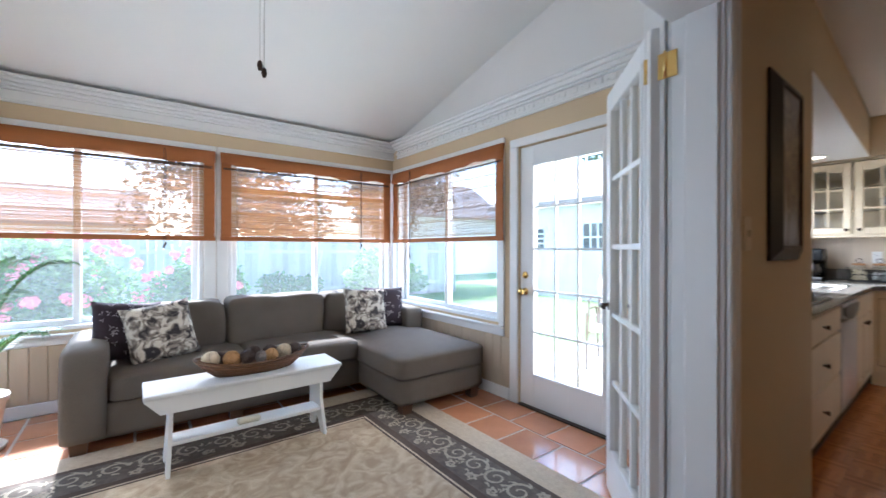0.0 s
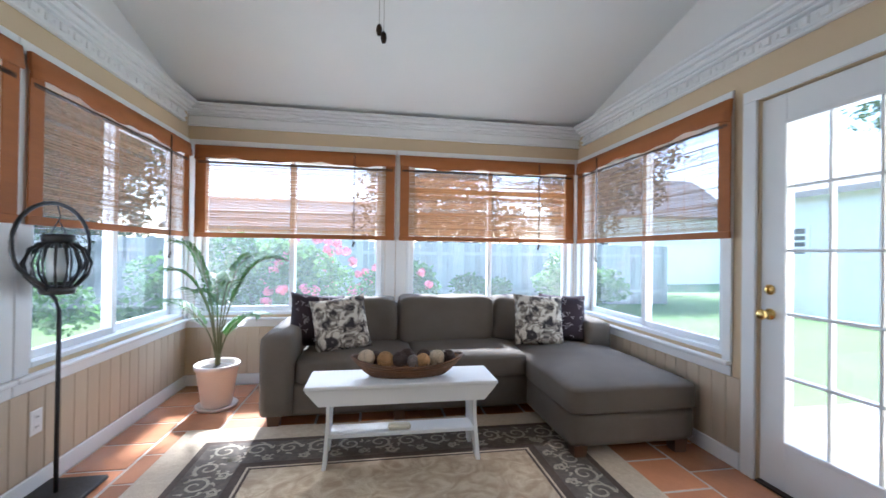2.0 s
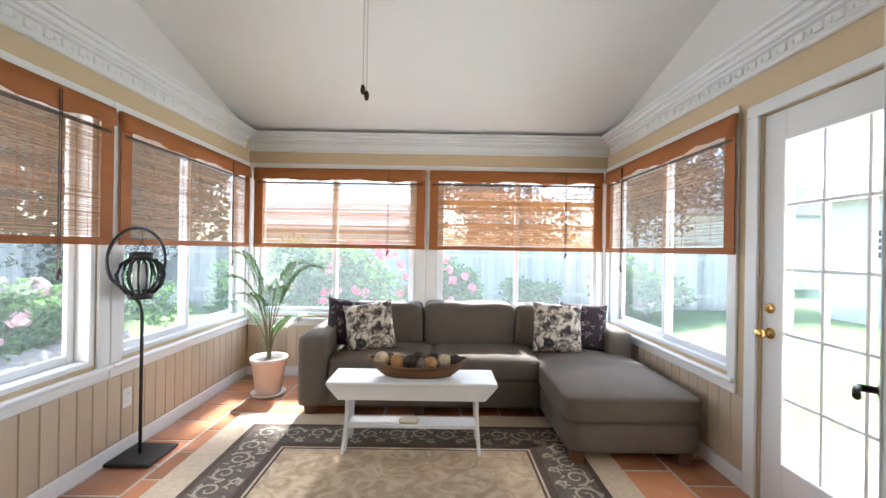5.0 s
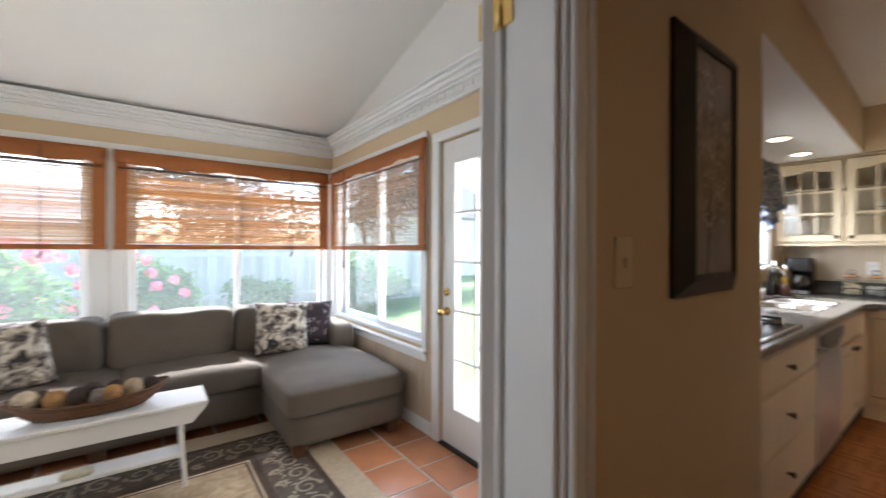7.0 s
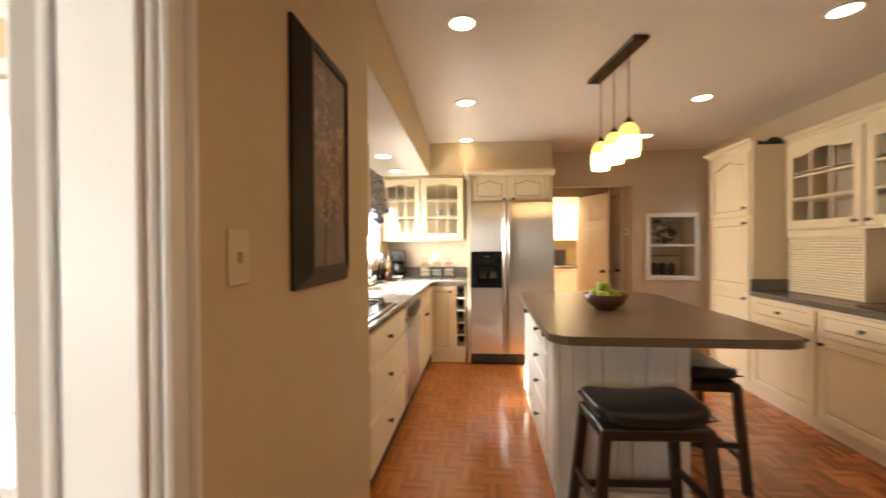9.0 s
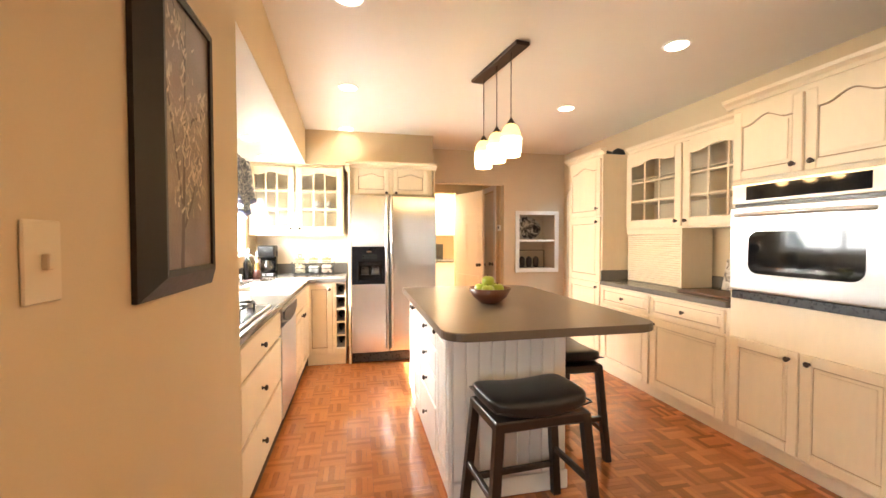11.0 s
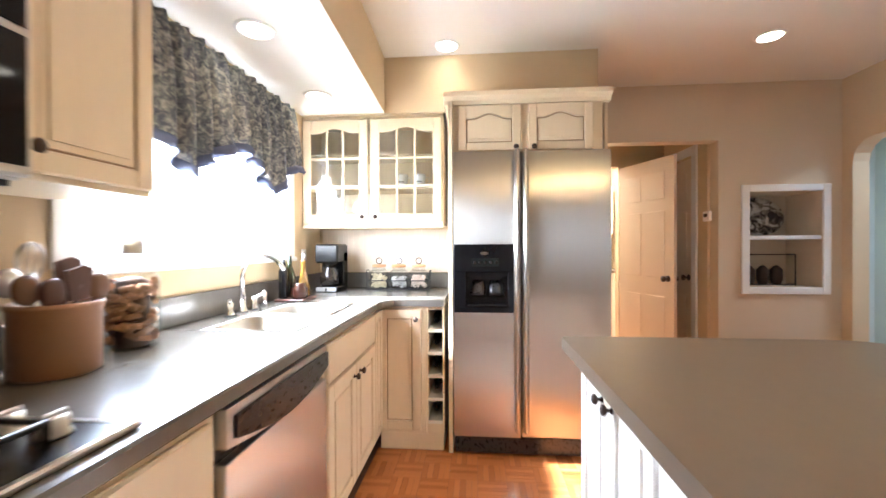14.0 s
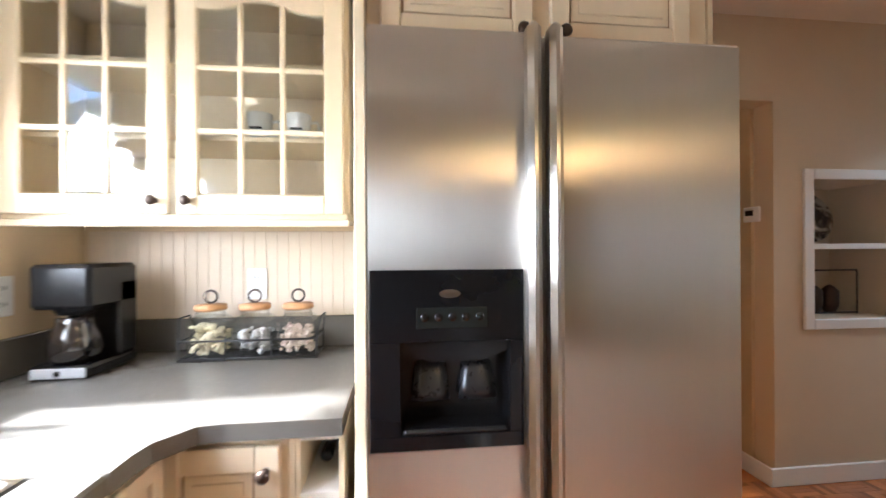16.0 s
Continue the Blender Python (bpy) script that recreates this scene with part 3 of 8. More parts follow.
def blind(axis, a0, a1, fl, base, seed, dense=1.6):
    """Woven bamboo blind half lowered: valance, side bands, hem, sticks, cords."""
    rnd = random.Random(seed)
    at = ((a0 + a1) / 2, base + fl * 0.05, 1.32) if axis == "x" else (base + fl * 0.05, (a0 + a1) / 2, 1.32)
    b = thing("bamboo_blind", at, "half-lowered orange-brown woven bamboo blind, sheer against the light", "window blind", "blinds round the sunroom")
    R = lambda *a: run_box(axis, *a, fl, base)
    zt, zb = 2.125, 1.315
    bm = bmesh.new()
    z = zb + 0.05
    while z < 1.99:
        s = rnd.uniform(-0.0006, 0.0006)
        h = rnd.uniform(0.0016, 0.0030) * dense
        x = a0 + 0.03
        box(bm, *R(x, a1 - 0.03, 0.036 + s, 0.038 + s, z, z + h))
        z += rnd.uniform(0.0052, 0.0078)
    tagged(part("slats", bm, M["bamboo"], b, "thin split bamboo sticks"), kind="stuff")
    bm = bmesh.new()
    k = a0 + 0.2
    while k < a1 - 0.1:
        box(bm, *R(k, k + (0.0015 if axis == "x" else 0.0026), 0.0385, 0.0395, zb + 0.04, 2.0))
        k += 0.15 if axis == "x" or fl < 0 else 0.075
    part("warp_threads", bm, M["band"], b)
    for p0, p1 in ((a0, a0 + 0.085), (a1 - 0.085, a1)):
        part("side_band", boxes(R(p0, p1, 0.034, 0.041, zb + 0.02, 2.03), bev=0.001), M["band"], b)
    part("hem", boxes(R(a0 - 0.004, a1 + 0.004, 0.030, 0.046, zb, zb + 0.042), bev=0.004), M["band"], b)
    # valance with a sagging lower edge
    bm = bmesh.new()
    n = 26
    rows = []
    ph = rnd.uniform(0, 6)
    for i in range(n + 1):
        a = a0 - 0.004 + (a1 - a0 + 0.008) * i / n
        sag = 0.012 * math.sin(i * 0.55 + ph) + 0.007 * math.sin(i * 1.7 + ph)
        d = 0.050 + 0.006 * math.sin(i * 0.8 + ph)
        rows.append([bm.verts.new(R(a, a, q, q, z, z)[0::2]) for q, z in ((0.024, zt), (0.046, zt), (d, 2.07), (d + 0.006, 2.015 + sag), (d, 2.005 + sag), (0.042, 2.015 + sag), (0.03, 2.06))])
    for r0, r1 in zip(rows, rows[1:]):
        m = len(r0)
        for i in range(m):
            bm.faces.new((r0[i], r0[(i + 1) % m], r1[(i + 1) % m], r1[i])).smooth = True
    bm.faces.new(rows[0])
    bm.faces.new(rows[-1][::-1])
    part("valance", bm, M["band"], b)
    # thin dark strips under the valance paint the shade in the rolled fold's gaps
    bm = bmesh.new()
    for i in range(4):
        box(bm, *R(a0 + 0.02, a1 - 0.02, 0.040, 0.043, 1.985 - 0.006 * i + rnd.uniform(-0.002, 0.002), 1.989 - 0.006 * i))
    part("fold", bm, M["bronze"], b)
    # lift cord and wooden tassel
    k = a1 - 0.22 * (a1 - a0)
    low = 1.17 if axis == "y" else rnd.choice((1.28, 1.42))
    bm = bmesh.new()
    for o in (0, 0.012):
        box(bm, *R(k + o, k + o + 0.004, 0.056, 0.060, low + 2 * o, 2.1))
    cord = part("cord", bm, M["bronze"], b, "dark pull cord")
    for o in (0, 0.012):
        bm = bmesh.new()
        p = R(k + o + 0.002, k + o + 0.002, 0.058, 0.058, low + 2 * o, low + 2 * o)
        lathe(bm, [(0.003, 0.0), (0.008, -0.012), (0.009, -0.028), (0.004, -0.036)], 8, (p[0], p[2], p[4]))
        part("tassel", bm, M["bronze"], cord)
    return b


blind("x", -0.655, 1.085, -1, YB, 1, 1.9)
blind("x", 1.135, 2.905, -1, YB, 2, 2.35)
blind("y", 2.245, 4.03, -1, XR, 3, 1.5)
blind("y", 2.40, 4.03, 1, XL, 4)
blind("y", 0.70, 2.345, 1, XL, 5)

# baseboards of the sunroom
structure("baseboard_back", [(XL, XR, YB - 0.016, YB - 0.0, 0.0, 0.095)], M["white"], "white painted baseboard", "baseboard", 0.004)
structure("baseboard_left", [(XL, XL + 0.016, YS, YB - 0.017, 0.0, 0.095)], M["white"], "white painted baseboard", "baseboard", 0.004)
structure("baseboard_right", [(XR - 0.016, XR, 2.20, YB - 0.017, 0.0, 0.095), (XR - 0.016, XR, YS, 1.13, 0.0, 0.095)], M["white"], "white painted baseboard", "baseboard", 0.004)


# ---- garden door ----
def glazed_door(name, w, h, panes, label, pane_z, stile, lever=None, mat_=None, thick=0.042, muntin=0.022):
    """A glazed leaf in its own frame: x from the hinge (0) to w, y thickness, z up."""
    mat_ = mat_ or M["white"]
    d = thing(name, (0, 0, 0), label, "door", kind="structure" if name.startswith("door_") else "")
    gx0, gx1, gz0, gz1 = stile, w - stile, *pane_z
    part("leaf", boxes((0, gx0, 0, thick, 0, h), (gx1, w, 0, thick, 0, h), (gx0, gx1, 0, thick, 0, gz0), (gx0, gx1, 0, thick, gz1, h), bev=0.003), mat_, d)
    cols, rws = panes
    bm = bmesh.new()
    for i in range(1, cols):
        x = gx0 + (gx1 - gx0) * i / cols
        box(bm, x - muntin / 2, x + muntin / 2, thick * 0.12, thick * 0.88, gz0, gz1, 0.004)
    part("muntin", bm, mat_, d)
    for j in range(1, rws):
        z = gz0 + (gz1 - gz0) * j / rws
        part("muntin", boxes((gx0, gx1, thick * 0.10, thick * 0.90, z - muntin / 2, z + muntin / 2), bev=0.004), mat_, d)
    for i in range(cols):
        for j in range(rws):
            x0, z0 = gx0 + (gx1 - gx0) * i / cols, gz0 + (gz1 - gz0) * j / rws
            p = part("pane", boxes((x0 + 0.003, x0 + (gx1 - gx0) / cols - 0.003, thick * 0.47, thick * 0.53, z0 + 0.003, z0 + (gz1 - gz0) / rws - 0.003)), M["glass"], d)
            p.visible_shadow = False
    for y0, y1 in ((-0.006, 0.0), (thick, thick + 0.006)):
        part("glass_bead", boxes((gx0 - 0.02, gx0, y0, y1, gz0 - 0.02, gz1 + 0.02), (gx1, gx1 + 0.02, y0, y1, gz0 - 0.02, gz1 + 0.02), (gx0, gx1, y0, y1, gz0 - 0.02, gz0), (gx0, gx1, y0, y1, gz1, gz1 + 0.02), bev=0.002), mat_, d)
    return d


gd = glazed_door("door_garden", 0.855, 2.045, (3, 5), "closed white garden door with fifteen clear panes and brass knob", (0.255, 1.885), 0.135, thick=0.045, muntin=0.016)
bm = bmesh.new()
lathe(bm, [(0.030, 0.0), (0.030, 0.006), (0.012, 0.01), (0.012, 0.035), (0.026, 0.045), (0.029, 0.06), (0.020, 0.072), (0.0, 0.074)], 16, (0.80, 0.045, 0.895), "y")
part("knob", bm, M["brass"], gd, "polished brass knob")
bm = bmesh.new()
lathe(bm, [(0.028, 0.0), (0.028, 0.008), (0.020, 0.014), (0.0, 0.015)], 16, (0.80, 0.045, 1.025), "y")
box(bm, 0.795, 0.805, 0.058, 0.075, 1.012, 1.038, 0.002)
part("deadbolt", bm, M["brass"], gd, "brass deadbolt with thumb turn")
gd.matrix_world = pose(XR + 0.06, 1.2475, 0.012, 0, 0, 90)
tr = thing("door_garden_casing", (XR, 1.7, 0), "white casing and sill round the garden door", "door casing", kind="structure")
pbox("jamb", (XR + 0.001, XR + T, 2.104, 2.118, 0, 2.08), M["white"], tr)
pbox("jamb", (XR + 0.001, XR + T, 1.222, 1.236, 0, 2.08), M["white"], tr)
pbox("casing", (XR - 0.018, XR - 0.001, 2.108, 2.190, 0, 2.066), M["white"], tr)
pbox("casing", (XR - 0.018, XR - 0.001, 1.150, 1.234, 0, 2.066), M["white"], tr)
pbox("casing", (XR - 0.018, XR - 0.001, 1.150, 2.190, 2.067, 2.132), M["white"], tr)
pbox("threshold", (XR - 0.02, XR + T, 1.237, 2.103, 0.0, 0.011), M["bronze"], tr)

# ---- french door leaf, standing open ----
fd = glazed_door("door_french", 0.66, 2.03, (3, 5), "white french door leaf standing open into the sunroom", (0.23, 1.92), 0.10, thick=0.036, muntin=0.026)
bm = bmesh.new()
lathe(bm, [(0.026, 0.0), (0.026, 0.006), (0.010, 0.009), (0.010, 0.045)], 14, (0.60, 0.036, 0.95), "y")
tube(bm, [(0.60, 0.08, 0.95), (0.56, 0.084, 0.952), (0.50, 0.082, 0.948)], 0.009, 8)
part("lever", bm, M["bronze"], fd, "dark bronze lever handle")
bm = bmesh.new()
lathe(bm, [(0.026, 0.0), (0.026, 0.006), (0.010, 0.009), (0.010, 0.045)][::-1], 14, (0.60, -0.045, 0.95), "y")
tube(bm, [(0.60, -0.045, 0.95), (0.56, -0.05, 0.952), (0.50, -0.048, 0.948)], 0.009, 8)
part("lever", bm, M["bronze"], fd, "dark bronze lever handle")
fd.matrix_world = pose(2.012, 0.575, 0.012, 0, 0, 43)
fc = thing("door_french_casing", (DX1, 0.46, 0), "white jamb and casing of the wide way into the sunroom", "door casing", kind="structure")
pbox("jamb", (DX1 - 0.02, DX1 + 0.0, YD - 0.004, YS + 0.004, 0, DZ), M["white"], fc)
pbox("stop", (DX1 - 0.034, DX1 - 0.021, YD + 0.01, YS - 0.045, 0, DZ - 0.02), M["white"], fc)
pbox("jamb", (DX0, DX0 + 0.02, YD - 0.004, YS + 0.004, 0, DZ), M["white"], fc)
pbox("head", (DX0 + 0.021, DX1 - 0.021, YD - 0.004, YS + 0.004, DZ - 0.02, DZ), M["white"], fc)
for y0, y1 in ((YD - 0.022, YD - 0.005), (YS + 0.005, YS + 0.02)):
    pbox("casing", (DX1 - 0.012, DX1 + 0.032, y0, y1, 0, DZ + 0.075), M["white"], fc, 0.005)
    pbox("casing", (DX1 + 0.033, DX1 + 0.058, y0 - (0.006 if y0 < 0.5 else 0), y1, 0, DZ + 0.075), M["white"], fc, 0.007)
    pbox("casing", (DX0 - 0.09, DX0 + 0.012, y0, y1, 0, DZ + 0.075), M["white"], fc, 0.005)
    pbox("casing", (DX0 + 0.013, DX1 - 0.013, y0, y1, DZ - 0.01, DZ + 0.075), M["white"], fc, 0.005)
pbox("jamb_edge", (DX1 - 0.02, DX1 + 0.03, YS + 0.0255, YS + 0.10, 0, DZ + 0.07), M["white"], fc, 0.003)
for z in (0.22, 1.85):
    bm = boxes((DX1 - 0.0245, DX1 - 0.0205, YS - 0.018, YS + 0.018, z, z + 0.092), (DX1 - 0.0245, DX1 - 0.0205, YS + 0.026, YS + 0.098, z, z + 0.092), bev=0.001)
    lathe(bm, [(0.006, 0.0), (0.006, 0.094), (0.003, 0.099)], 10, (DX1 - 0.026, YS + 0.022, z))
    part("hinge", bm, M["brass"], fc, "brass butt hinge")

# ---- rug ----
rug = thing("area_rug", (1.0, 1.9, 0), "tan area rug with dark scrolled border", "rug")
RX0, RX1, RY0, RY1 = -0.29, 2.37, 0.75, 3.12
M["rug_tan"] = two_tone("rug_tan_edge", (0.46, 0.36, 0.25), (0.54, 0.43, 0.30), 30, 0.3, 0.7)
M["rug_field"] = two_tone("rug_field", (0.34, 0.245, 0.15), (0.52, 0.41, 0.27), 7, 0.35, 0.62, distort=2.2, detail=6)
M["rug_brown"] = two_tone("rug_brown", (0.055, 0.032, 0.02), (0.08, 0.05, 0.032), 40, 0.3, 0.7)
M["rug_scroll_ground"] = two_tone("rug_scroll_ground", (0.075, 0.058, 0.042), (0.13, 0.10, 0.072), 30, 0.3, 0.7)
M["rug_scroll"] = two_tone("rug_scroll", (0.29, 0.24, 0.175), (0.41, 0.35, 0.26), 60, 0.3, 0.7)
part("base", boxes((RX0, RX1, RY0, RY1, 0.004, 0.012), bev=0.003), M["rug_tan"], rug, "plain tan edge")
BX0, BX1, BY0, BY1 = -0.10, 2.19, 0.95, 2.925


def ring(x0, x1, y0, y1, w, z0, z1):
    return boxes((x0, x1, y0, y0 + w, z0, z1), (x0, x1, y1 - w, y1, z0, z1), (x0, x0 + w, y0 + w, y1 - w, z0, z1), (x1 - w, x1, y0 + w, y1 - w, z0, z1))


part("border_line", ring(BX0, BX1, BY0, BY1, 0.035, 0.0125, 0.0145), M["rug_brown"], rug, "dark brown line")
part("border", ring(BX0 + 0.036, BX1 - 0.036, BY0 + 0.036, BY1 - 0.036, 0.25, 0.0125, 0.0145), M["rug_scroll_ground"], rug, "charcoal border with pale scrolls")
part("border_line", ring(BX0 + 0.287, BX1 - 0.287, BY0 + 0.287, BY1 - 0.287, 0.045, 0.0125, 0.0145), M["rug_brown"], rug, "dark brown line")
part("border_line", ring(BX0 + 0.333, BX1 - 0.333, BY0 + 0.333, BY1 - 0.333, 0.012, 0.0125, 0.0145), M["rug_tan"], rug)
part("border_line", ring(BX0 + 0.346, BX1 - 0.346, BY0 + 0.346, BY1 - 0.346, 0.014, 0.0125, 0.0145), M["rug_brown"], rug, "dark brown line")
part("field", boxes((BX0 + 0.361, BX1 - 0.361, BY0 + 0.361, BY1 - 0.361, 0.0125, 0.0145)), M["rug_field"], rug, "mottled tan field")
rnd = random.Random(5)
bm = bmesh.new()


def ribbon(pts, w0, w1, z):
    vs = []
    for i, p in enumerate(pts):
        a, b = pts[max(i - 1, 0)], pts[min(i + 1, len(pts) - 1)]
        d = Vector((b[0] - a[0], b[1] - a[1])).normalized()
        w = (w0 + (w1 - w0) * i / (len(pts) - 1)) / 2
        vs.append((bm.verts.new((p[0] - d.y * w, p[1] + d.x * w, z)), bm.verts.new((p[0] + d.y * w, p[1] - d.x * w, z))))
    for q, r in zip(vs, vs[1:]):
        bm.faces.new((q[0], q[1], r[1], r[0]))


def scroll(cx, cy, r, turn, ang, z):
    pts = [(cx + (r * (1 - t * 0.82)) * math.cos(ang + turn * t * 8.5), cy + (r * (1 - t * 0.82)) * math.sin(ang + turn * t * 8.5)) for t in [i / 22 for i in range(23)]]
    ribbon(pts, 0.020, 0.009, z)
    for k in range(5):
        a = ang + turn * k * 1.15
        p0 = (cx + r * 0.95 * math.cos(a), cy + r * 0.95 * math.sin(a))
        p1 = (cx + r * 1.28 * math.cos(a + turn * 0.45), cy + r * 1.28 * math.sin(a + turn * 0.45))
        m_ = ((p0[0] + p1[0]) / 2 + 0.008, (p0[1] + p1[1]) / 2)
        ribbon([p0, m_, p1], 0.022, 0.003, z)


mid = 0.036 + 0.125
per = []
for x in np.arange(BX0 + mid, BX1 - mid + 0.01, 0.179):
    per += [(x, BY0 + mid), (x, BY1 - mid)]
for y in np.arange(BY0 + mid + 0.17, BY1 - mid - 0.1, 0.165):
    per += [(BX0 + mid, y), (BX1 - mid, y)]
for i, (x, y) in enumerate(per):
    o = 0.028 * (1 if i % 2 else -1)
    horizontal = y in (BY0 + mid, BY1 - mid)
    scroll(x + (0 if horizontal else o), y + (o if horizontal else 0), rnd.uniform(0.066, 0.08), 1 if i % 2 else -1, rnd.uniform(0, 6.2), 0.0152)
    dx, dy = (rnd.uniform(0.07, 0.1), -2.6 * o) if horizontal else (-2.6 * o, rnd.uniform(0.07, 0.1))
    scroll(x + dx, y + dy, rnd.uniform(0.026, 0.036), -1 if i % 2 else 1, rnd.uniform(0, 6.2), 0.0152)
tagged(part("scrollwork", bm, M["rug_scroll"], rug, "pale woven scrolls"), kind="stuff")


# ---- sectional sofa ----
sf = thing("sectional_sofa", (1.6, 3.5, 0), "grey-brown microfibre sectional sofa with chaise and loose cushions", "sofa")
SX0, SX1, SF, SB = 0.155, 2.885, 3.08, 4.0
C0 = 2.05  # left side of the chaise


def soft(name, d, bev, label="", wob=0.0, power=8.0, n=7, crown=0.0):
    bm = bmesh.new()
    puff(bm, *d, n=n, power=power, crown=crown, wob=wob, seed=d[0] * 7)
    return part(name, bm, M["sofa"], sf, label)


soft("base", (SX0 + 0.03, C0 + 0.1, SF + 0.02, SB, 0.075, 0.30), 0.02, power=26)
soft("base", (C0, SX1 - 0.005, 2.41, SB, 0.075, 0.275), 0.02, "chaise base", power=26)
soft("arm", (SX0, SX0 + 0.225, SF - 0.02, SB, 0.075, 0.63), 0.06, power=14, crown=0.022)
soft("arm", (SX1 - 0.21, SX1 + 0.005, 3.34, SB, 0.26, 0.635), 0.06, power=14, crown=0.02)
soft("back", (SX0 + 0.1, SX1 - 0.05, SB - 0.22, SB + 0.02, 0.10, 0.74), 0.04, power=10)
soft("seat_cushion", (SX0 + 0.22, 1.20, SF, SB - 0.2, 0.29, 0.46), 0.05, wob=0.008, power=11, n=11, crown=0.02)
soft("seat_cushion", (1.20, C0 + 0.01, SF, SB - 0.2, 0.29, 0.46), 0.05, wob=0.008, power=11, n=11, crown=0.02)
soft("chaise_cushion", (C0 - 0.01, SX1 + 0.0, 2.40, SB - 0.2, 0.27, 0.43), 0.05, wob=0.007, power=20, n=13, crown=0.045)
soft("back_cushion", (SX0 + 0.24, 1.10, SB - 0.43, SB - 0.16, 0.44, 0.825), 0.08, wob=0.02, power=9, n=12)
soft("back_cushion", (1.105, 1.93, SB - 0.43, SB - 0.16, 0.44, 0.835), 0.08, wob=0.02, power=9, n=12)
soft("back_cushion", (1.935, SX1 - 0.16, SB - 0.42, SB - 0.16, 0.44, 0.825), 0.08, wob=0.02, power=9, n=12)
for x, y in ((SX0 + 0.09, SF + 0.07), (C0 + 0.07, 2.47), (SX1 - 0.1, 2.47), (1.1, SF + 0.1), (SX0 + 0.1, SB - 0.1), (SX1 - 0.1, SB - 0.1)):
    bm = bmesh.new()
    h = 0.045
    q = [bm.verts.new((x + sx * s, y + sy * s, z)) for z, s in ((0.016 if 0.75 < y < 3.1 and x < 2.37 else 0.0, h * 0.8), (0.085, h)) for sx, sy in ((-1, -1), (1, -1), (1, 1), (-1, 1))]
    for f in ((3, 2, 1, 0), (4, 5, 6, 7), (0, 1, 5, 4), (1, 2, 6, 5), (2, 3, 7, 6), (3, 0, 4, 7)):
        bm.faces.new([q[i] for i in f])
    part("foot", bm, M["foot"], sf, "brown wooden block foot")
# seams along the cushions' fronts
for x0, x1, y, zz in ((SX0 + 0.25, 1.17, SF + 0.004, 0.435), (1.23, C0 - 0.02, SF + 0.004, 0.435), (C0 + 0.03, SX1 - 0.03, 2.399, 0.285), (C0 + 0.03, SX1 - 0.03, 2.404, 0.405)):
    bm = bmesh.new()
    tube(bm, [(x0 + (x1 - x0) * i / 8, y + 0.001, zz + 0.002 * math.sin(i)) for i in range(9)], 0.004, 6)
    part("piping", bm, M["sofa"], sf)


# ---- scatter pillows ----
M["floral"] = two_tone("floral_print", (0.03, 0.024, 0.024), (0.60, 0.55, 0.46), 15, 0.38, 0.58, detail=3, distort=1.1, third=(0.25, 0.21, 0.17), t_at=0.49)
M["dark_print"] = mat("dark_plum_cloth", (0.035, 0.022, 0.028), 0.9, vary=0.15, bump=0.3, bscale=300)
M["sprig"] = mat("pale_sprig", (0.42, 0.36, 0.36), 0.9, vary=0.2)


def pillow(m, size, material, label, sprigs=False, seed=0):
    p = thing("scatter_pillow", (0, 0, 0), label, "pillow", "pillows on the sofa")
    bm = bmesh.new()
    n = 14
    grid = {}
    for s in (1, -1):
        for i in range(n + 1):
            for j in range(n + 1):
                u, v = 2 * i / n - 1, 2 * j / n - 1
                e = max(0.0, (1 - u ** 4) * (1 - v ** 4)) ** 0.6
                pin = 1 - 0.07 * (1 - abs(u) ** 3) * abs(v) ** 2 - 0.0
                pin2 = 1 - 0.07 * (1 - abs(v) ** 3) * abs(u) ** 2
                co = (u * size / 2 * pin2, s * 0.062 * e, v * size / 2 * pin)
                if s == -1 and e < 1e-6:
                    grid[s, i, j] = grid[1, i, j]
                else:
                    grid[s, i, j] = bm.verts.new(co)
        for i in range(n):
            for j in range(n):
                bm.faces.new((grid[s, i, j], grid[s, i + 1, j], grid[s, i + 1, j + 1], grid[s, i, j + 1])).smooth = True
    part("cover", bm, material, p)
    if sprigs:
        r = random.Random(seed)
        bm = bmesh.new()
        for i in range(34):
            u, v = r.uniform(-0.85, 0.85), r.uniform(-0.85, 0.85)
            e = ((1 - u ** 4) * (1 - v ** 4)) ** 0.6
            a = r.uniform(0, 3.1)
            for s in (1, -1):
                c = Vector((u * size / 2 * 0.95, s * (0.062 * e + 0.002), v * size / 2 * 0.95))
                for k in range(3):
                    d = Vector((math.cos(a + k * 2.1), 0, math.sin(a + k * 2.1)))
                    w = Vector((-d.z, 0, d.x))
                    bm.faces.new([bm.verts.new(c + q) for q in (Vector((0, 0, 0)), d * 0.010 + w * 0.004, d * 0.024, d * 0.010 - w * 0.004)])
        tagged(part("sprigs", bm, M["sprig"], p, "pale printed sprigs"), kind="stuff")
    p.matrix_world = m
    return p


pillow(pose(0.47, 3.50, 0.665, -17, 6, 18), 0.42, M["dark_print"], "dark plum pillow with pale sprigs", True, 1)
pillow(pose(0.66, 3.38, 0.655, -20, -8, 8), 0.42, M["floral"], "cream pillow with dark floral print, leaning on the sofa")
pillow(pose(2.53, 3.52, 0.655, -17, 2, -14), 0.41, M["dark_print"], "dark plum pillow with pale sprigs", True, 2)
pillow(pose(2.27, 3.42, 0.655, -18, 3, -4), 0.43, M["floral"], "cream pillow with dark floral print, on the chaise")


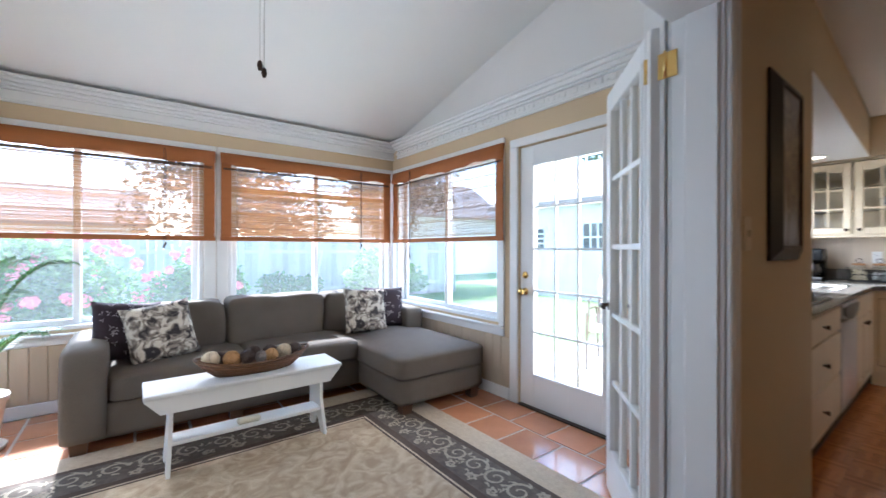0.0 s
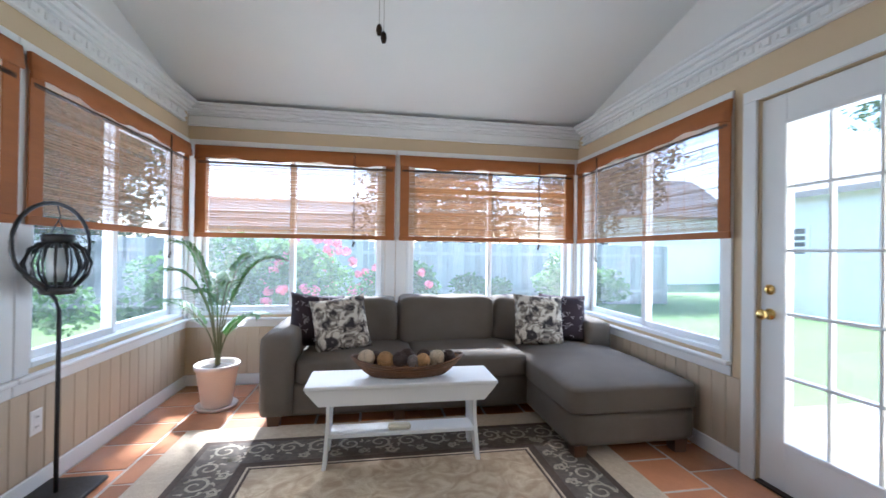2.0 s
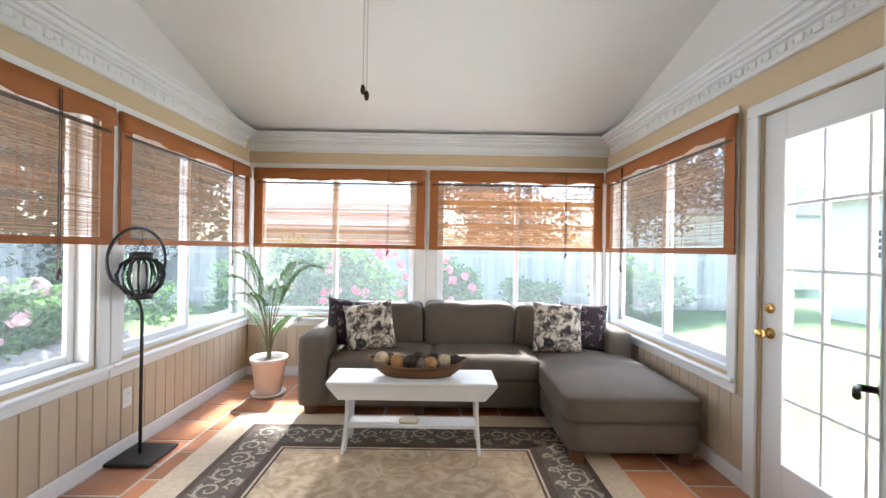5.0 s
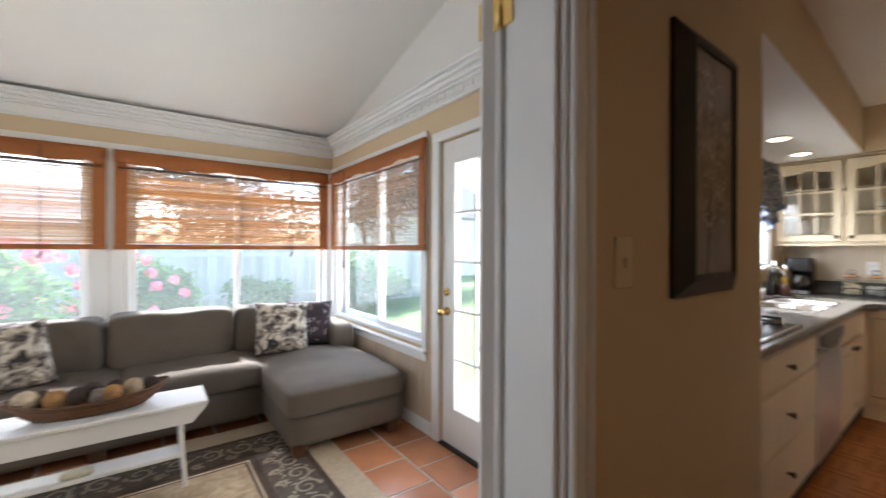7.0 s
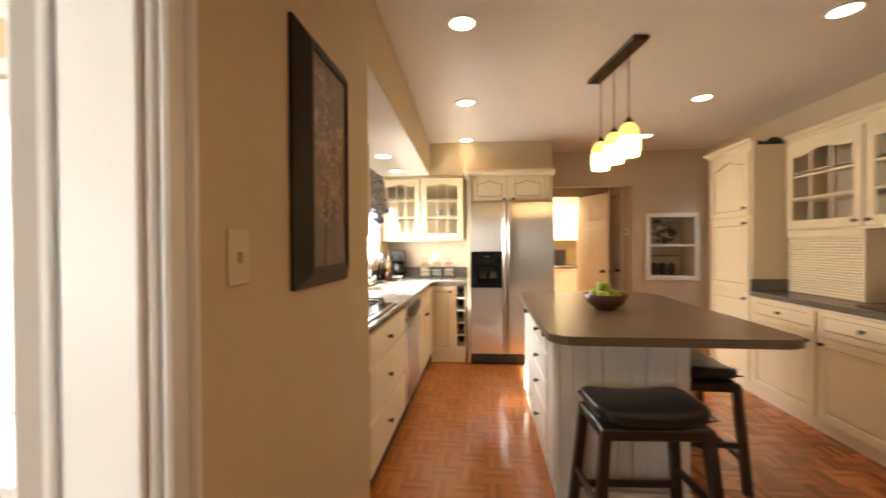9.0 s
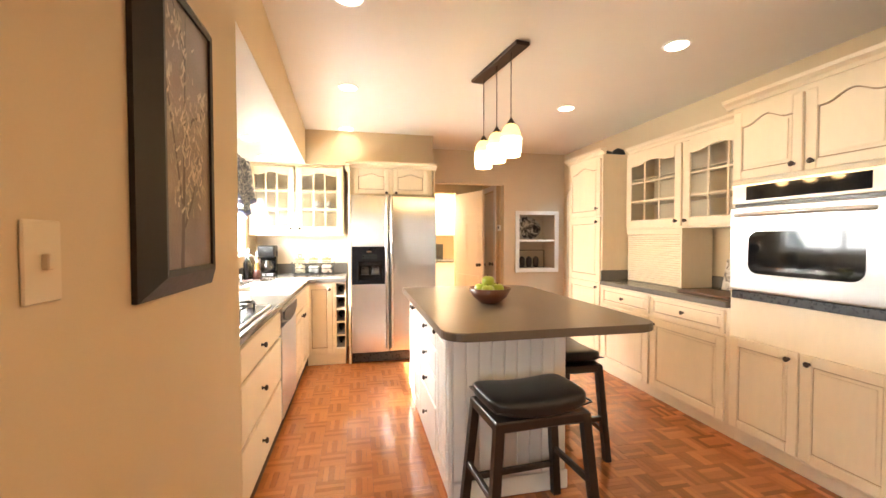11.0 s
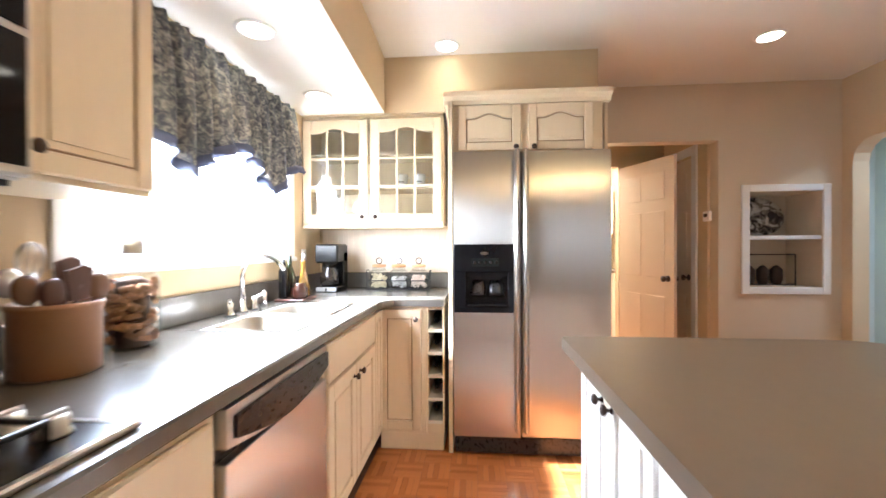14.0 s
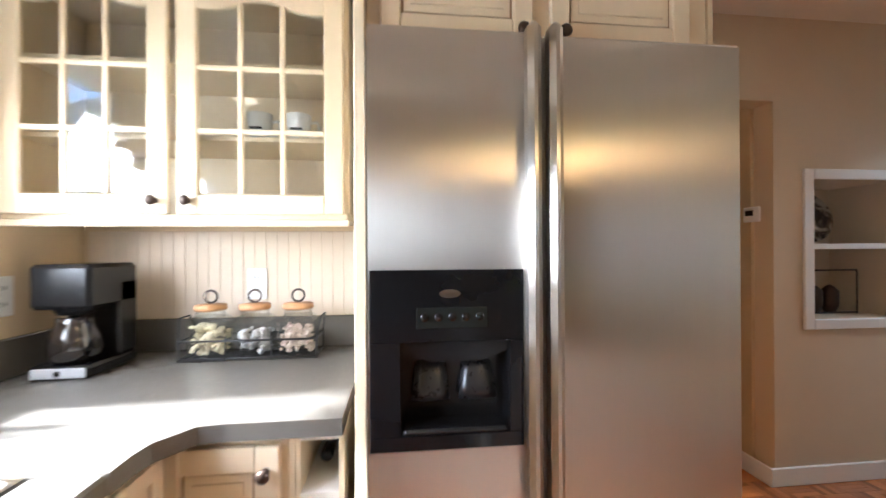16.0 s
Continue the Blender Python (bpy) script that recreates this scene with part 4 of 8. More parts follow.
# ---- white bench as coffee table ----
be = thing("bench_table", (1.09, 2.5, 0), "white painted wooden bench used as coffee table", "coffee table")
bx0, bx1, by0, by1, bz = 0.545, 1.625, 2.475, 2.785, 0.475
part("top", boxes((bx0, bx1, by0, by1, bz - 0.022, bz), bev=0.004), M["white"], be)
for y0 in (by0 + 0.02, by1 - 0.04):
    bm = bmesh.new()
    prism(bm, [(bx0 + 0.004, bz - 0.0225), (bx1 - 0.004, bz - 0.0225), (bx1 - 0.004, bz - 0.035), (bx1 - 0.075, bz - 0.115), (bx0 + 0.075, bz - 0.115), (bx0 + 0.004, bz - 0.035)], y0, y0 + 0.02, "y")
    part("apron", bm, M["white"], be)
for x0, sg in ((bx0 + 0.115, -1), (bx1 - 0.135, 1)):
    bm = bmesh.new()
    # board leg with a cut-out foot
    prof = [(by0 + 0.05, bz - 0.023), (by1 - 0.05, bz - 0.023), (by1 - 0.055, 0.25), (by1 - 0.015, 0.0165), (by1 - 0.075, 0.0165), ((by0 + by1) / 2, 0.15), (by0 + 0.075, 0.0165), (by0 + 0.015, 0.0165), (by0 + 0.055, 0.25)]
    a = [bm.verts.new((x0 + sg * (0.0 if z > 0.3 else 0.018 * (1 - z / 0.3)), y, z)) for y, z in prof]
    b = [bm.verts.new((v.co.x + 0.02, v.co.y, v.co.z)) for v in a]
    bm.faces.new(a[::-1]), bm.faces.new(b)
    for i in range(len(a)):
        j = (i + 1) % len(a)
        bm.faces.new((a[i], a[j], b[j], b[i]))
    part("leg", bm, M["white"], be)
part("stretcher", boxes((bx0 + 0.125, bx1 - 0.125, 2.535, 2.675, 0.165, 0.187), bev=0.003), M["white"], be)
part("wedge", boxes((1.0, 1.13, 2.54, 2.59, 0.1875, 0.222), bev=0.012), mat("cream_ceramic", (0.66, 0.62, 0.48), 0.4, vary=0.1), be, "small cream block on the stretcher")

# ---- basket with balls ----
M["wicker"] = mat("brown_wicker", (0.155, 0.070, 0.028), 0.55, vary=0.25, scale=30, island=0.3, bump=0.3)
bk = thing("wicker_basket", (1.115, 2.64, bz), "long boat-shaped brown wicker basket", "basket")
cx, cy = 1.115, 2.64
bm = bmesh.new()
NL = 9
for k in range(NL):
    f = k / (NL - 1)
    a_, b_ = 0.215 + 0.115 * f ** 0.8, 0.075 + 0.055 * f ** 0.8
    pts = []
    for i in range(61):
        t = 2 * math.pi * i / 60
        lift = 0.012 * f * math.cos(2 * t) + 0.02 * f * abs(math.cos(t)) ** 3
        wv = 0.003 * math.sin(t * 24 + k * math.pi)
        pts.append((cx + (a_ + wv) * math.cos(t), cy + (b_ + wv) * math.sin(t), bz + 0.006 + 0.082 * f + lift))
    tube(bm, pts, 0.0042 if k < NL - 1 else 0.008, 6)
tagged(part("weave", bm, M["wicker"], bk), kind="stuff")
bm = bmesh.new()
for i in range(30):
    t = 2 * math.pi * i / 30
    tube(bm, [(cx + (0.215 + 0.115 * f ** 0.8) * math.cos(t), cy + (0.075 + 0.055 * f ** 0.8) * math.sin(t), bz + 0.004 + 0.09 * f + 0.02 * f * abs(math.cos(t)) ** 3) for f in (0, 0.3, 0.6, 1)], 0.0045, 6)
tagged(part("ribs", bm, M["wicker"], bk), kind="stuff")
bm = bmesh.new()
lathe(bm, [(0.99, 0.0), (1.0, 0.006)], 32)
for v in bm.verts:
    v.co = Vector((cx + v.co.x * 0.205, cy + v.co.y * 0.075, bz + 0.001 + v.co.z))
part("bottom", bm, M["wicker"], bk)
BALLS = [(-0.245, 0.0, 0.050, "cream"), (-0.135, -0.02, 0.049, "straw"), (-0.19, 0.05, 0.042, "dark"), (-0.05, -0.035, 0.044, "dark"), (0.03, -0.04, 0.038, "grey"), (0.085, -0.045, 0.043, "straw"), (0.0, 0.04, 0.045, "dark"), (0.10, 0.035, 0.046, "dark"), (0.175, -0.005, 0.048, "cream"), (0.245, 0.0, 0.042, "dark"), (0.16, 0.05, 0.04, "grey")]
BCOL = {"cream": (0.60, 0.50, 0.36), "straw": (0.44, 0.25, 0.10), "dark": (0.07, 0.045, 0.035), "grey": (0.24, 0.21, 0.19)}
BM = {k: mat(k + "_fibre", c, 0.85, vary=0.25, scale=30, bump=0.8, bscale=90, island=0.25) for k, c in BCOL.items()}
for i, (dx, dy, r, k) in enumerate(BALLS):
    rr = random.Random(i)
    bm = bmesh.new()
    bmesh.ops.create_icosphere(bm, subdivisions=3, radius=r * 0.95)
    for f in bm.faces:
        f.smooth = True
    for j in range(14):
        u = Vector((rr.gauss(0, 1), rr.gauss(0, 1), rr.gauss(0, 1))).normalized()
        w = u.orthogonal().normalized()
        z = u.cross(w)
        tube(bm, [(math.cos(t) * w + math.sin(t) * z) * r * 0.965 + u * r * 0.12 * math.sin(3 * t + j) for t in [2 * math.pi * q / 18 for q in range(19)]], 0.0028, 5)
    zz = bz + 0.055 + r * 0.72 + (0.008 if i % 3 else 0.016)
    bmesh.ops.translate(bm, verts=bm.verts[:], vec=(cx + dx, cy + dy, zz))
    single("decor_ball", bm, BM[k], {"cream": "cream woven ball resting in the basket", "straw": "straw-coloured woven vine ball in the basket", "dark": "dark brown twig ball in the basket", "grey": "grey-brown woven ball in the basket"}[k], "decorative ball", (cx + dx, cy + dy, zz), group="balls in the basket")


# ---- potted palm ----
PX, PY = -0.272, 3.57
M["pot"] = mat("pale_terracotta_glaze", (0.76, 0.66, 0.58), 0.55, vary=0.10, scale=6, bump=0.1, bscale=40)
M["soil"] = mat("dark_soil", (0.03, 0.022, 0.015), 0.95, vary=0.4, scale=60, bump=0.8, bscale=120)
M["leaf"] = mat("palm_leaf", (0.065, 0.17, 0.028), 0.45, vary=0.3, scale=10, island=0.35, glow=0.2)
M["stem"] = mat("palm_stem", (0.13, 0.12, 0.045), 0.6, vary=0.3, scale=30)
pot = thing("plant_pot", (PX, PY, 0), "pale tapered flower pot on a saucer with a small palm", "potted plant")
bm = bmesh.new()
lathe(bm, [(0.10, 0.0), (0.14, 0.002), (0.15, 0.022), (0.142, 0.026), (0.128, 0.014), (0.0, 0.012)], 28, (PX, PY, 0.0))
part("saucer", bm, M["pot"], pot)
bm = bmesh.new()
lathe(bm, [(0.098, 0.016), (0.106, 0.026), (0.145, 0.295), (0.157, 0.298), (0.161, 0.328), (0.154, 0.336), (0.14, 0.332), (0.13, 0.27), (0.0, 0.27)], 32, (PX, PY, 0.0))
part("pot", bm, M["pot"], pot)
bm = bmesh.new()
lathe(bm, [(0.13, 0.275), (0.135, 0.30), (0.07, 0.318), (0.0, 0.322)], 24, (PX, PY, 0.0))
part("soil", bm, M["soil"], pot)
FR = [(178, 0.6, 0.34, 1.24), (4, 0.6, 0.50, 1.14), (172, 0.6, 0.52, 0.68), (-14, 0.6, 0.42, 0.55), (55, 0.6, 0.34, 1.12), (118, 0.6, 0.38, 0.92), (248, 0.6, 0.34, 0.80), (305, 0.6, 0.42, 0.90), (208, 0.6, 0.36, 0.98)]
for i, (az, ln, out, hi) in enumerate(FR):
    rr = random.Random(40 + i)
    a = radians(az + rr.uniform(-9, 9))
    dirv = Vector((math.cos(a), math.sin(a), 0))
    pts = []
    for q in range(15):
        t = q / 14
        pts.append(Vector((PX, PY, 0.31)) + dirv * (0.012 + 0.85 * out * t ** 2.0) + Vector((0, 0, hi * 1.04 * (t - 0.20 * t ** 4 * (1 + out)))))
    bm = bmesh.new()
    tube(bm, pts, 0.0075, 6, 0.3)
    frond = part("frond_stem", bm, M["stem"], pot)
    bm = bmesh.new()
    for q in range(30):
        t = 0.42 + 0.58 * q / 29
        k = t * 14
        p = pts[min(13, int(k))].lerp(pts[min(14, int(k) + 1)], k - int(k))
        d = (pts[min(14, int(k) + 1)] - pts[max(0, int(k) - 1)]).normalized()
        side = d.cross(Vector((0, 0, 1))).normalized()
        for s in (1, -1):
            L = 0.23 * (1 - 0.55 * abs(2 * (t - 0.62))) * rr.uniform(0.85, 1.1)
            dr = (side * s * 0.75 + d * 0.7 + Vector((0, 0, 0.22))).normalized()
            wd = dr.cross(Vector((0, 0, 1))).normalized() * 0.0062
            droop = Vector((0, 0, -0.085 * L / 0.2))
            q0, q1, q2 = p, p + dr * L * 0.55 + droop * 0.2, p + dr * L + droop
            fold = Vector((0, 0, 0.003))
            v = [bm.verts.new(c) for c in (q0 - wd * 0.3, q0 + wd * 0.3, q1 + wd, q1 + fold, q1 - wd, q2)]
            bm.faces.new((v[0], v[3], v[4])), bm.faces.new((v[0], v[1], v[3])), bm.faces.new((v[1], v[2], v[3])), bm.faces.new((v[3], v[2], v[5])), bm.faces.new((v[4], v[3], v[5]))
    tagged(part("foliage", bm, M["leaf"], frond, "narrow green leaflets"), kind="stuff")


# ---- iron floor lamp ----
LX, LY = -0.60, 2.47
fl_ = thing("floor_lantern", (LX, LY, 0), "black wrought-iron hook floor stand with hanging cage lantern", "floor lamp")
part("base", boxes((LX - 0.125, LX + 0.15, LY - 0.14, LY + 0.14, 0.0, 0.022), bev=0.006), M["iron"], fl_)
pts = [(LX, LY, 0.02), (LX, LY, 0.5), (LX, LY, 0.90), (LX, LY - 0.025, 0.96), (LX, LY - 0.10, 1.03), (LX, LY - 0.19, 1.085)]
for i in range(27):
    a = radians(210 - i * 11.2)
    pts.append((LX, LY - 0.035 + 0.236 * math.cos(a), 1.222 + 0.198 * math.sin(a)))
bm = bmesh.new()
tube(bm, pts, 0.0095, 10)
part("pole", bm, M["iron"], fl_)
lc = (LX, LY - 0.015, 1.125)
bm = bmesh.new()
for i in range(18):
    a = 2 * math.pi * i / 18
    tube(bm, [(lc[0] + r * math.cos(a), lc[1] + r * math.sin(a), lc[2] + z) for r, z in ((0.06, 0.105), (0.10, 0.075), (0.124, 0.01), (0.112, -0.05), (0.07, -0.105))], 0.0065, 6)
    part("cage_bar", bm, M["iron"], fl_)
    bm = bmesh.new()
for r, z in ((0.062, 0.105), (0.07, -0.105)):
    tube(bm, [(lc[0] + r * math.cos(t), lc[1] + r * math.sin(t), lc[2] + z) for t in [2 * math.pi * q / 24 for q in range(25)]], 0.006, 6)
    part("cage_ring", bm, M["iron"], fl_)
    bm = bmesh.new()
lathe(bm, [(0.0, -0.145), (0.062, -0.14), (0.072, -0.11), (0.03, -0.10)], 20, lc)
part("bottom_cup", bm, M["iron"], fl_)
bm = bmesh.new()
lathe(bm, [(0.06, 0.105), (0.064, 0.145), (0.03, 0.15)], 20, lc)
part("cap", bm, M["iron"], fl_)
bm = bmesh.new()
lathe(bm, [(0.04, -0.08), (0.044, 0.0), (0.04, 0.08)], 18, lc)
part("candle_glass", bm, mat("smoked_glass", (0.55, 0.60, 0.60), 0.15, vary=0.1), fl_, "pale glass cylinder")
bm = bmesh.new()
tube(bm, [(lc[0], lc[1] - 0.05, lc[2] + 0.145), (lc[0], lc[1] - 0.02, lc[2] + 0.19), (lc[0], lc[1], lc[2] + 0.215), (lc[0], lc[1] + 0.02, lc[2] + 0.19), (lc[0], lc[1] + 0.05, lc[2] + 0.145)], 0.003, 6)
tube(bm, [(lc[0], lc[1], lc[2] + 0.21), (lc[0], lc[1] + 0.012, lc[2] + 0.235), (lc[0], lc[1], lc[2] + 0.262), (lc[0], lc[1] - 0.006, lc[2] + 0.285)], 0.003, 6)
part("hook", bm, M["iron"], fl_)

# ---- ceiling fan hub with pull cords ----
fan = thing("ceiling_fan", (0.92, 1.65, 3.1), "white ceiling fan hub with two hanging pull cords", "ceiling fan")
bm = bmesh.new()
lathe(bm, [(0.06, 2.47), (0.13, 2.52), (0.14, 2.60), (0.06, 2.66), (0.015, 2.68), (0.015, 3.03), (0.06, 3.05), (0.065, 3.12)], 24, (0.92, 1.65, 0))
part("hub", bm, M["white"], fan)
for dx, z in ((0.0, 2.00), (0.016, 1.975)):
    bm = bmesh.new()
    tube(bm, [(0.915 + dx, 1.65, z), (0.915 + dx, 1.65, 2.5)], 0.0016, 5)
    cd = part("pull_cord", bm, mat("pale_cord", (0.5, 0.48, 0.45), 0.6), fan)
    bm = bmesh.new()
    lathe(bm, [(0.003, 0.008), (0.009, 0.0), (0.011, -0.016), (0.007, -0.032), (0.0, -0.034)], 10, (0.915 + dx, 1.65, z))
    part("cord_pull", bm, M["bronze"], cd, "dark wooden cord pull")


def outlet(at, axis, fl, label, switch=False, plate="white"):
    """Plate on a wall; axis is the wall's normal."""
    o = thing("wall_switch" if switch else "wall_outlet", at, label, "switch" if switch else "outlet")
    def R(a0, a1, d0, d1, z0, z1):
        if axis == "x":
            return (at[0] + fl * d0, at[0] + fl * d1, at[1] + a0, at[1] + a1, at[2] + z0, at[2] + z1)
        return (at[0] + a0, at[0] + a1, at[1] + fl * d0, at[1] + fl * d1, at[2] + z0, at[2] + z1)
    part("plate", boxes(R(-0.037, 0.037, 0.0005, 0.006, -0.06, 0.06), bev=0.003), M[plate], o)
    if switch:
        part("toggle", boxes(R(-0.006, 0.006, 0.0062, 0.016, -0.012, 0.012), bev=0.002), M[plate], o)
    else:
        for z in (-0.024, 0.024):
            s = part("socket", boxes(R(-0.016, 0.016, 0.0062, 0.008, z - 0.015, z + 0.015), bev=0.004), M["white"], o)
            part("slots", boxes(R(-0.008, -0.005, 0.0082, 0.0086, z - 0.005, z + 0.007), R(0.005, 0.008, 0.0082, 0.0086, z - 0.005, z + 0.007)), M["black"], s)
    return o


outlet((XL + 0.0095, 2.51, 0.352), "x", 1, "white duplex outlet on the panelled wall")
outlet((XR, 2.16, 1.22), "x", -1, "ivory switch plate beside the garden door", True)

# ---- kitchen joinery ----
class Face:
    """A cabinet face: a runs along it, d outwards from it, z up."""

    def __init__(self, axis, base, fl):
        self.axis, self.base, self.fl = axis, base, fl

    def box(self, bm, a0, a1, d0, d1, z0, z1, bev=0.0):
        box(bm, *run_box(self.axis, a0, a1, d0, d1, z0, z1, self.fl, self.base), bev=bev)

    def poly(self, bm, pts, d0, d1):
        prism(bm, pts, self.base + self.fl * d0, self.base + self.fl * d1, "y" if self.axis == "x" else "x")

    def at(self, a, d, z):
        q = self.base + self.fl * d
        return (a, q, z) if self.axis == "x" else (q, a, z)

    def lathe(self, bm, prof, a, z, n=12):
        lathe(bm, [(r, h * self.fl) for r, h in prof], n, self.at(a, 0, z), "y" if self.axis == "x" else "x")


def arch_pts(i0, i1, zt, rise, n=14):
    out = []
    for k in range(n + 1):
        u = 2 * k / n - 1
        s = max(0.0, 1 - abs(u) / 0.78)
        s = s * s * (3 - 2 * s)
        out.append((i0 + (i1 - i0) * k / n, zt + rise * s))
    return out


def knob(F, parent, a, z, d=0.021):
    bm = bmesh.new()
    F.lathe(bm, [(0.009, d), (0.009, d + 0.003), (0.005, d + 0.006), (0.006, d + 0.014), (0.014, d + 0.018), (0.016, d + 0.024), (0.010, d + 0.030), (0.0, d + 0.031)], a, z)
    return part("knob", bm, M["bronze"], parent, "dark bronze knob")


def panel_door(F, cab, a0, a1, z0, z1, arch=0.0, knob_at=None, material=None, st=0.055, name="door", flat=False):
    """Raised-panel door or drawer front with a brown glaze line in its groove."""
    m = material or M["cream"]
    bm = bmesh.new()
    if flat:
        F.box(bm, a0, a1, 0.001, 0.02, z0, z1, 0.006)
        dr = part(name, bm, m, cab)
    else:
        i0, i1, j0, zt = a0 + st, a1 - st, z0 + st, z1 - st - arch
        F.box(bm, a0, i0, 0.001, 0.02, z0, z1, 0.004)
        F.box(bm, i1, a1, 0.001, 0.02, z0, z1, 0.004)
        F.box(bm, i0, i1, 0.001, 0.02, z0, j0, 0.004)
        top = arch_pts(i0, i1, zt, arch) if arch else [(i0, zt), (i1, zt)]
        F.poly(bm, [(i0, z1)] + top + [(i1, z1)], 0.001, 0.0199)
        dr = part(name, bm, m, cab)
        bm = bmesh.new()
        F.box(bm, i0 - 0.004, i1 + 0.004, 0.0012, 0.006, j0 - 0.004, z1 - 0.02)
        part("groove", bm, M["glaze"], dr, "brown glaze in the groove")
        bm = bmesh.new()
        for ins, d0, d1 in ((0.007, 0.0062, 0.011), (0.024, 0.0111, 0.0175)):
            top = arch_pts(i0 + ins, i1 - ins, zt - ins, arch) if arch else [(i0 + ins, zt - ins), (i1 - ins, zt - ins)]
            F.poly(bm, [(i0 + ins, j0 + ins)] + top[0:] + [(i1 - ins, j0 + ins)], d0, d1)
        part("raised_panel", bm, m, dr)
    if knob_at:
        knob(F, dr, *knob_at)
    return dr


def glass_door(F, cab, a0, a1, z0, z1, knob_at, rise=0.035, st=0.06):
    bm = bmesh.new()
    i0, i1, j0, zt = a0 + st, a1 - st, z0 + st, z1 - st - rise
    F.box(bm, a0, i0, 0.001, 0.02, z0, z1, 0.004)
    F.box(bm, i1, a1, 0.001, 0.02, z0, z1, 0.004)
    F.box(bm, i0, i1, 0.001, 0.02, z0, j0, 0.004)
    F.poly(bm, [(i0, z1)] + arch_pts(i0, i1, zt, rise) + [(i1, z1)], 0.001, 0.0199)
    dr = part("door", bm, M["cream"], cab)
    for k in (1, 2):
        bm = bmesh.new()
        a = i0 + (i1 - i0) * k / 3
        F.box(bm, a - 0.008, a + 0.008, 0.004, 0.018, j0, zt + rise * 0.9, 0.003)
        part("muntin", bm, M["cream"], dr)
        bm = bmesh.new()
        z = j0 + (zt + rise * 0.5 - j0) * k / 3
        F.box(bm, i0, i1, 0.005, 0.0172, z - 0.008, z + 0.008, 0.003)
        part("muntin", bm, M["cream"], dr)
    for i in range(3):
        for j in range(3):
            bm = bmesh.new()
            w, h = (i1 - i0) / 3, (zt + rise * 0.5 - j0) / 3
            F.box(bm, i0 + w * i + 0.006, i0 + w * (i + 1) - 0.006, 0.009, 0.0115, j0 + h * j + 0.006, j0 + h * (j + 1) + (rise * 0.4 if j == 2 else -0.006))
            part("pane", bm, M["cabglass"], dr).visible_shadow = False
    knob(F, dr, *knob_at)
    return dr


def shell_cab(name, at, rows, label, category="cabinet", group="", material=None):
    c = thing(name, at, label, category, group)
    if len(rows) > 5:
        for k, r in enumerate(rows):
            part("panel" if k < len(rows) - 2 else "shelf", boxes(r, bev=0.002), material or M["cream"], c)
    else:
        part("body", boxes(*rows, bev=0.002), material or M["cream"], c)
    return c


LF, BF, RF, IF = 0.45, 5.93, -2.45, -0.515
FL, FB, FR_, FI = Face("x", LF, -1), Face("y", BF, -1), Face("x", RF, 1), Face("x", IF, 1)
CT = 0.875

# left run: drawers, dishwasher, sink base, corner
c = shell_cab("drawer_cabinet", (3.85, 0.8, 0), [(3.217, 4.365, LF, 1.098, 0.10, CT - 0.001), (3.217, 4.365, LF + 0.07, 1.098, 0.0, 0.10)], "cream glazed base cabinet with three wide drawers under the cooktop")
for z0, z1, kz in ((0.70, 0.855, 0.778), (0.415, 0.685, 0.55), (0.125, 0.40, 0.27)):
    panel_door(FL, c, 3.41, 4.335, z0, z1, 0, (3.79, kz), name="drawer", flat=True)
dw = thing("dishwasher", (4.71, 0.8, 0), "stainless dishwasher with black curved handle strip", "dishwasher")
part("body", boxes((4.37, 4.995, LF + 0.01, 1.098, 0.10, CT - 0.002)), M["black"], dw)
bm = bmesh.new()
FL.box(bm, 4.374, 4.984, -0.008, 0.022, 0.12, 0.738, 0.003)
part("door", bm, M["steel"], dw)
bm = bmesh.new()
pts = [(4.374, 0.866), (4.984, 0.866)] + [(4.984 - 0.61 * k / 12, 0.775 - 0.035 * math.sin(math.pi * k / 12)) for k in range(13)]
FL.poly(bm, pts, -0.006, 0.024)
part("control_panel", bm, M["steel"], dw)
bm = bmesh.new()
pts = [(4.40 + 0.574 * k / 12, 0.842 + 0.003 * math.sin(math.pi * k / 12)) for k in range(13)] + [(4.974 - 0.574 * k / 12, 0.790 - 0.048 * math.sin(math.pi * k / 12)) for k in range(13)]
FL.poly(bm, pts, 0.0243, 0.034)
part("handle", bm, M["black"], dw, "black pocket handle")
part("toe_plate", boxes((4.392, 4.982, LF + 0.06, LF + 0.075, 0.0, 0.10)), M["black"], dw)
c = shell_cab("sink_cabinet", (5.45, 0.8, 0), [(5.0, 5.90, LF, 0.56, 0.10, CT - 0.001), (5.0, 5.90, LF + 0.07, 1.098, 0.0, 0.10), (5.0, 5.015, 0.56, 1.098, 0.10, CT - 0.001)], "cream glazed sink base cabinet with two doors and false front")
panel_door(FL, c, 5.02, 5.73, 0.70, 0.855, 0, None, name="false_front", flat=True)
panel_door(FL, c, 5.02, 5.37, 0.125, 0.685, 0, (5.33, 0.635))
panel_door(FL, c, 5.38, 5.73, 0.125, 0.685, 0, (5.42, 0.635))
panel_door(FL, c, 5.745, 5.90, 0.125, 0.855, 0, None, name="corner_panel", st=0.035)
c = shell_cab("corner_cabinet", (6.2, 0.3, 0), [(BF, 6.618, 0.18, LF - 0.002, 0.10, CT - 0.001), (BF + 0.0, 6.618, 0.06, LF - 0.002, 0.0, 0.10), (BF, 6.618, 0.165, 0.18, 0.10, CT - 0.001)], "cream glazed base cabinet with one raised-panel door")
panel_door(FB, c, 0.195, 0.462, 0.125, 0.855, 0, (0.225, 0.80))
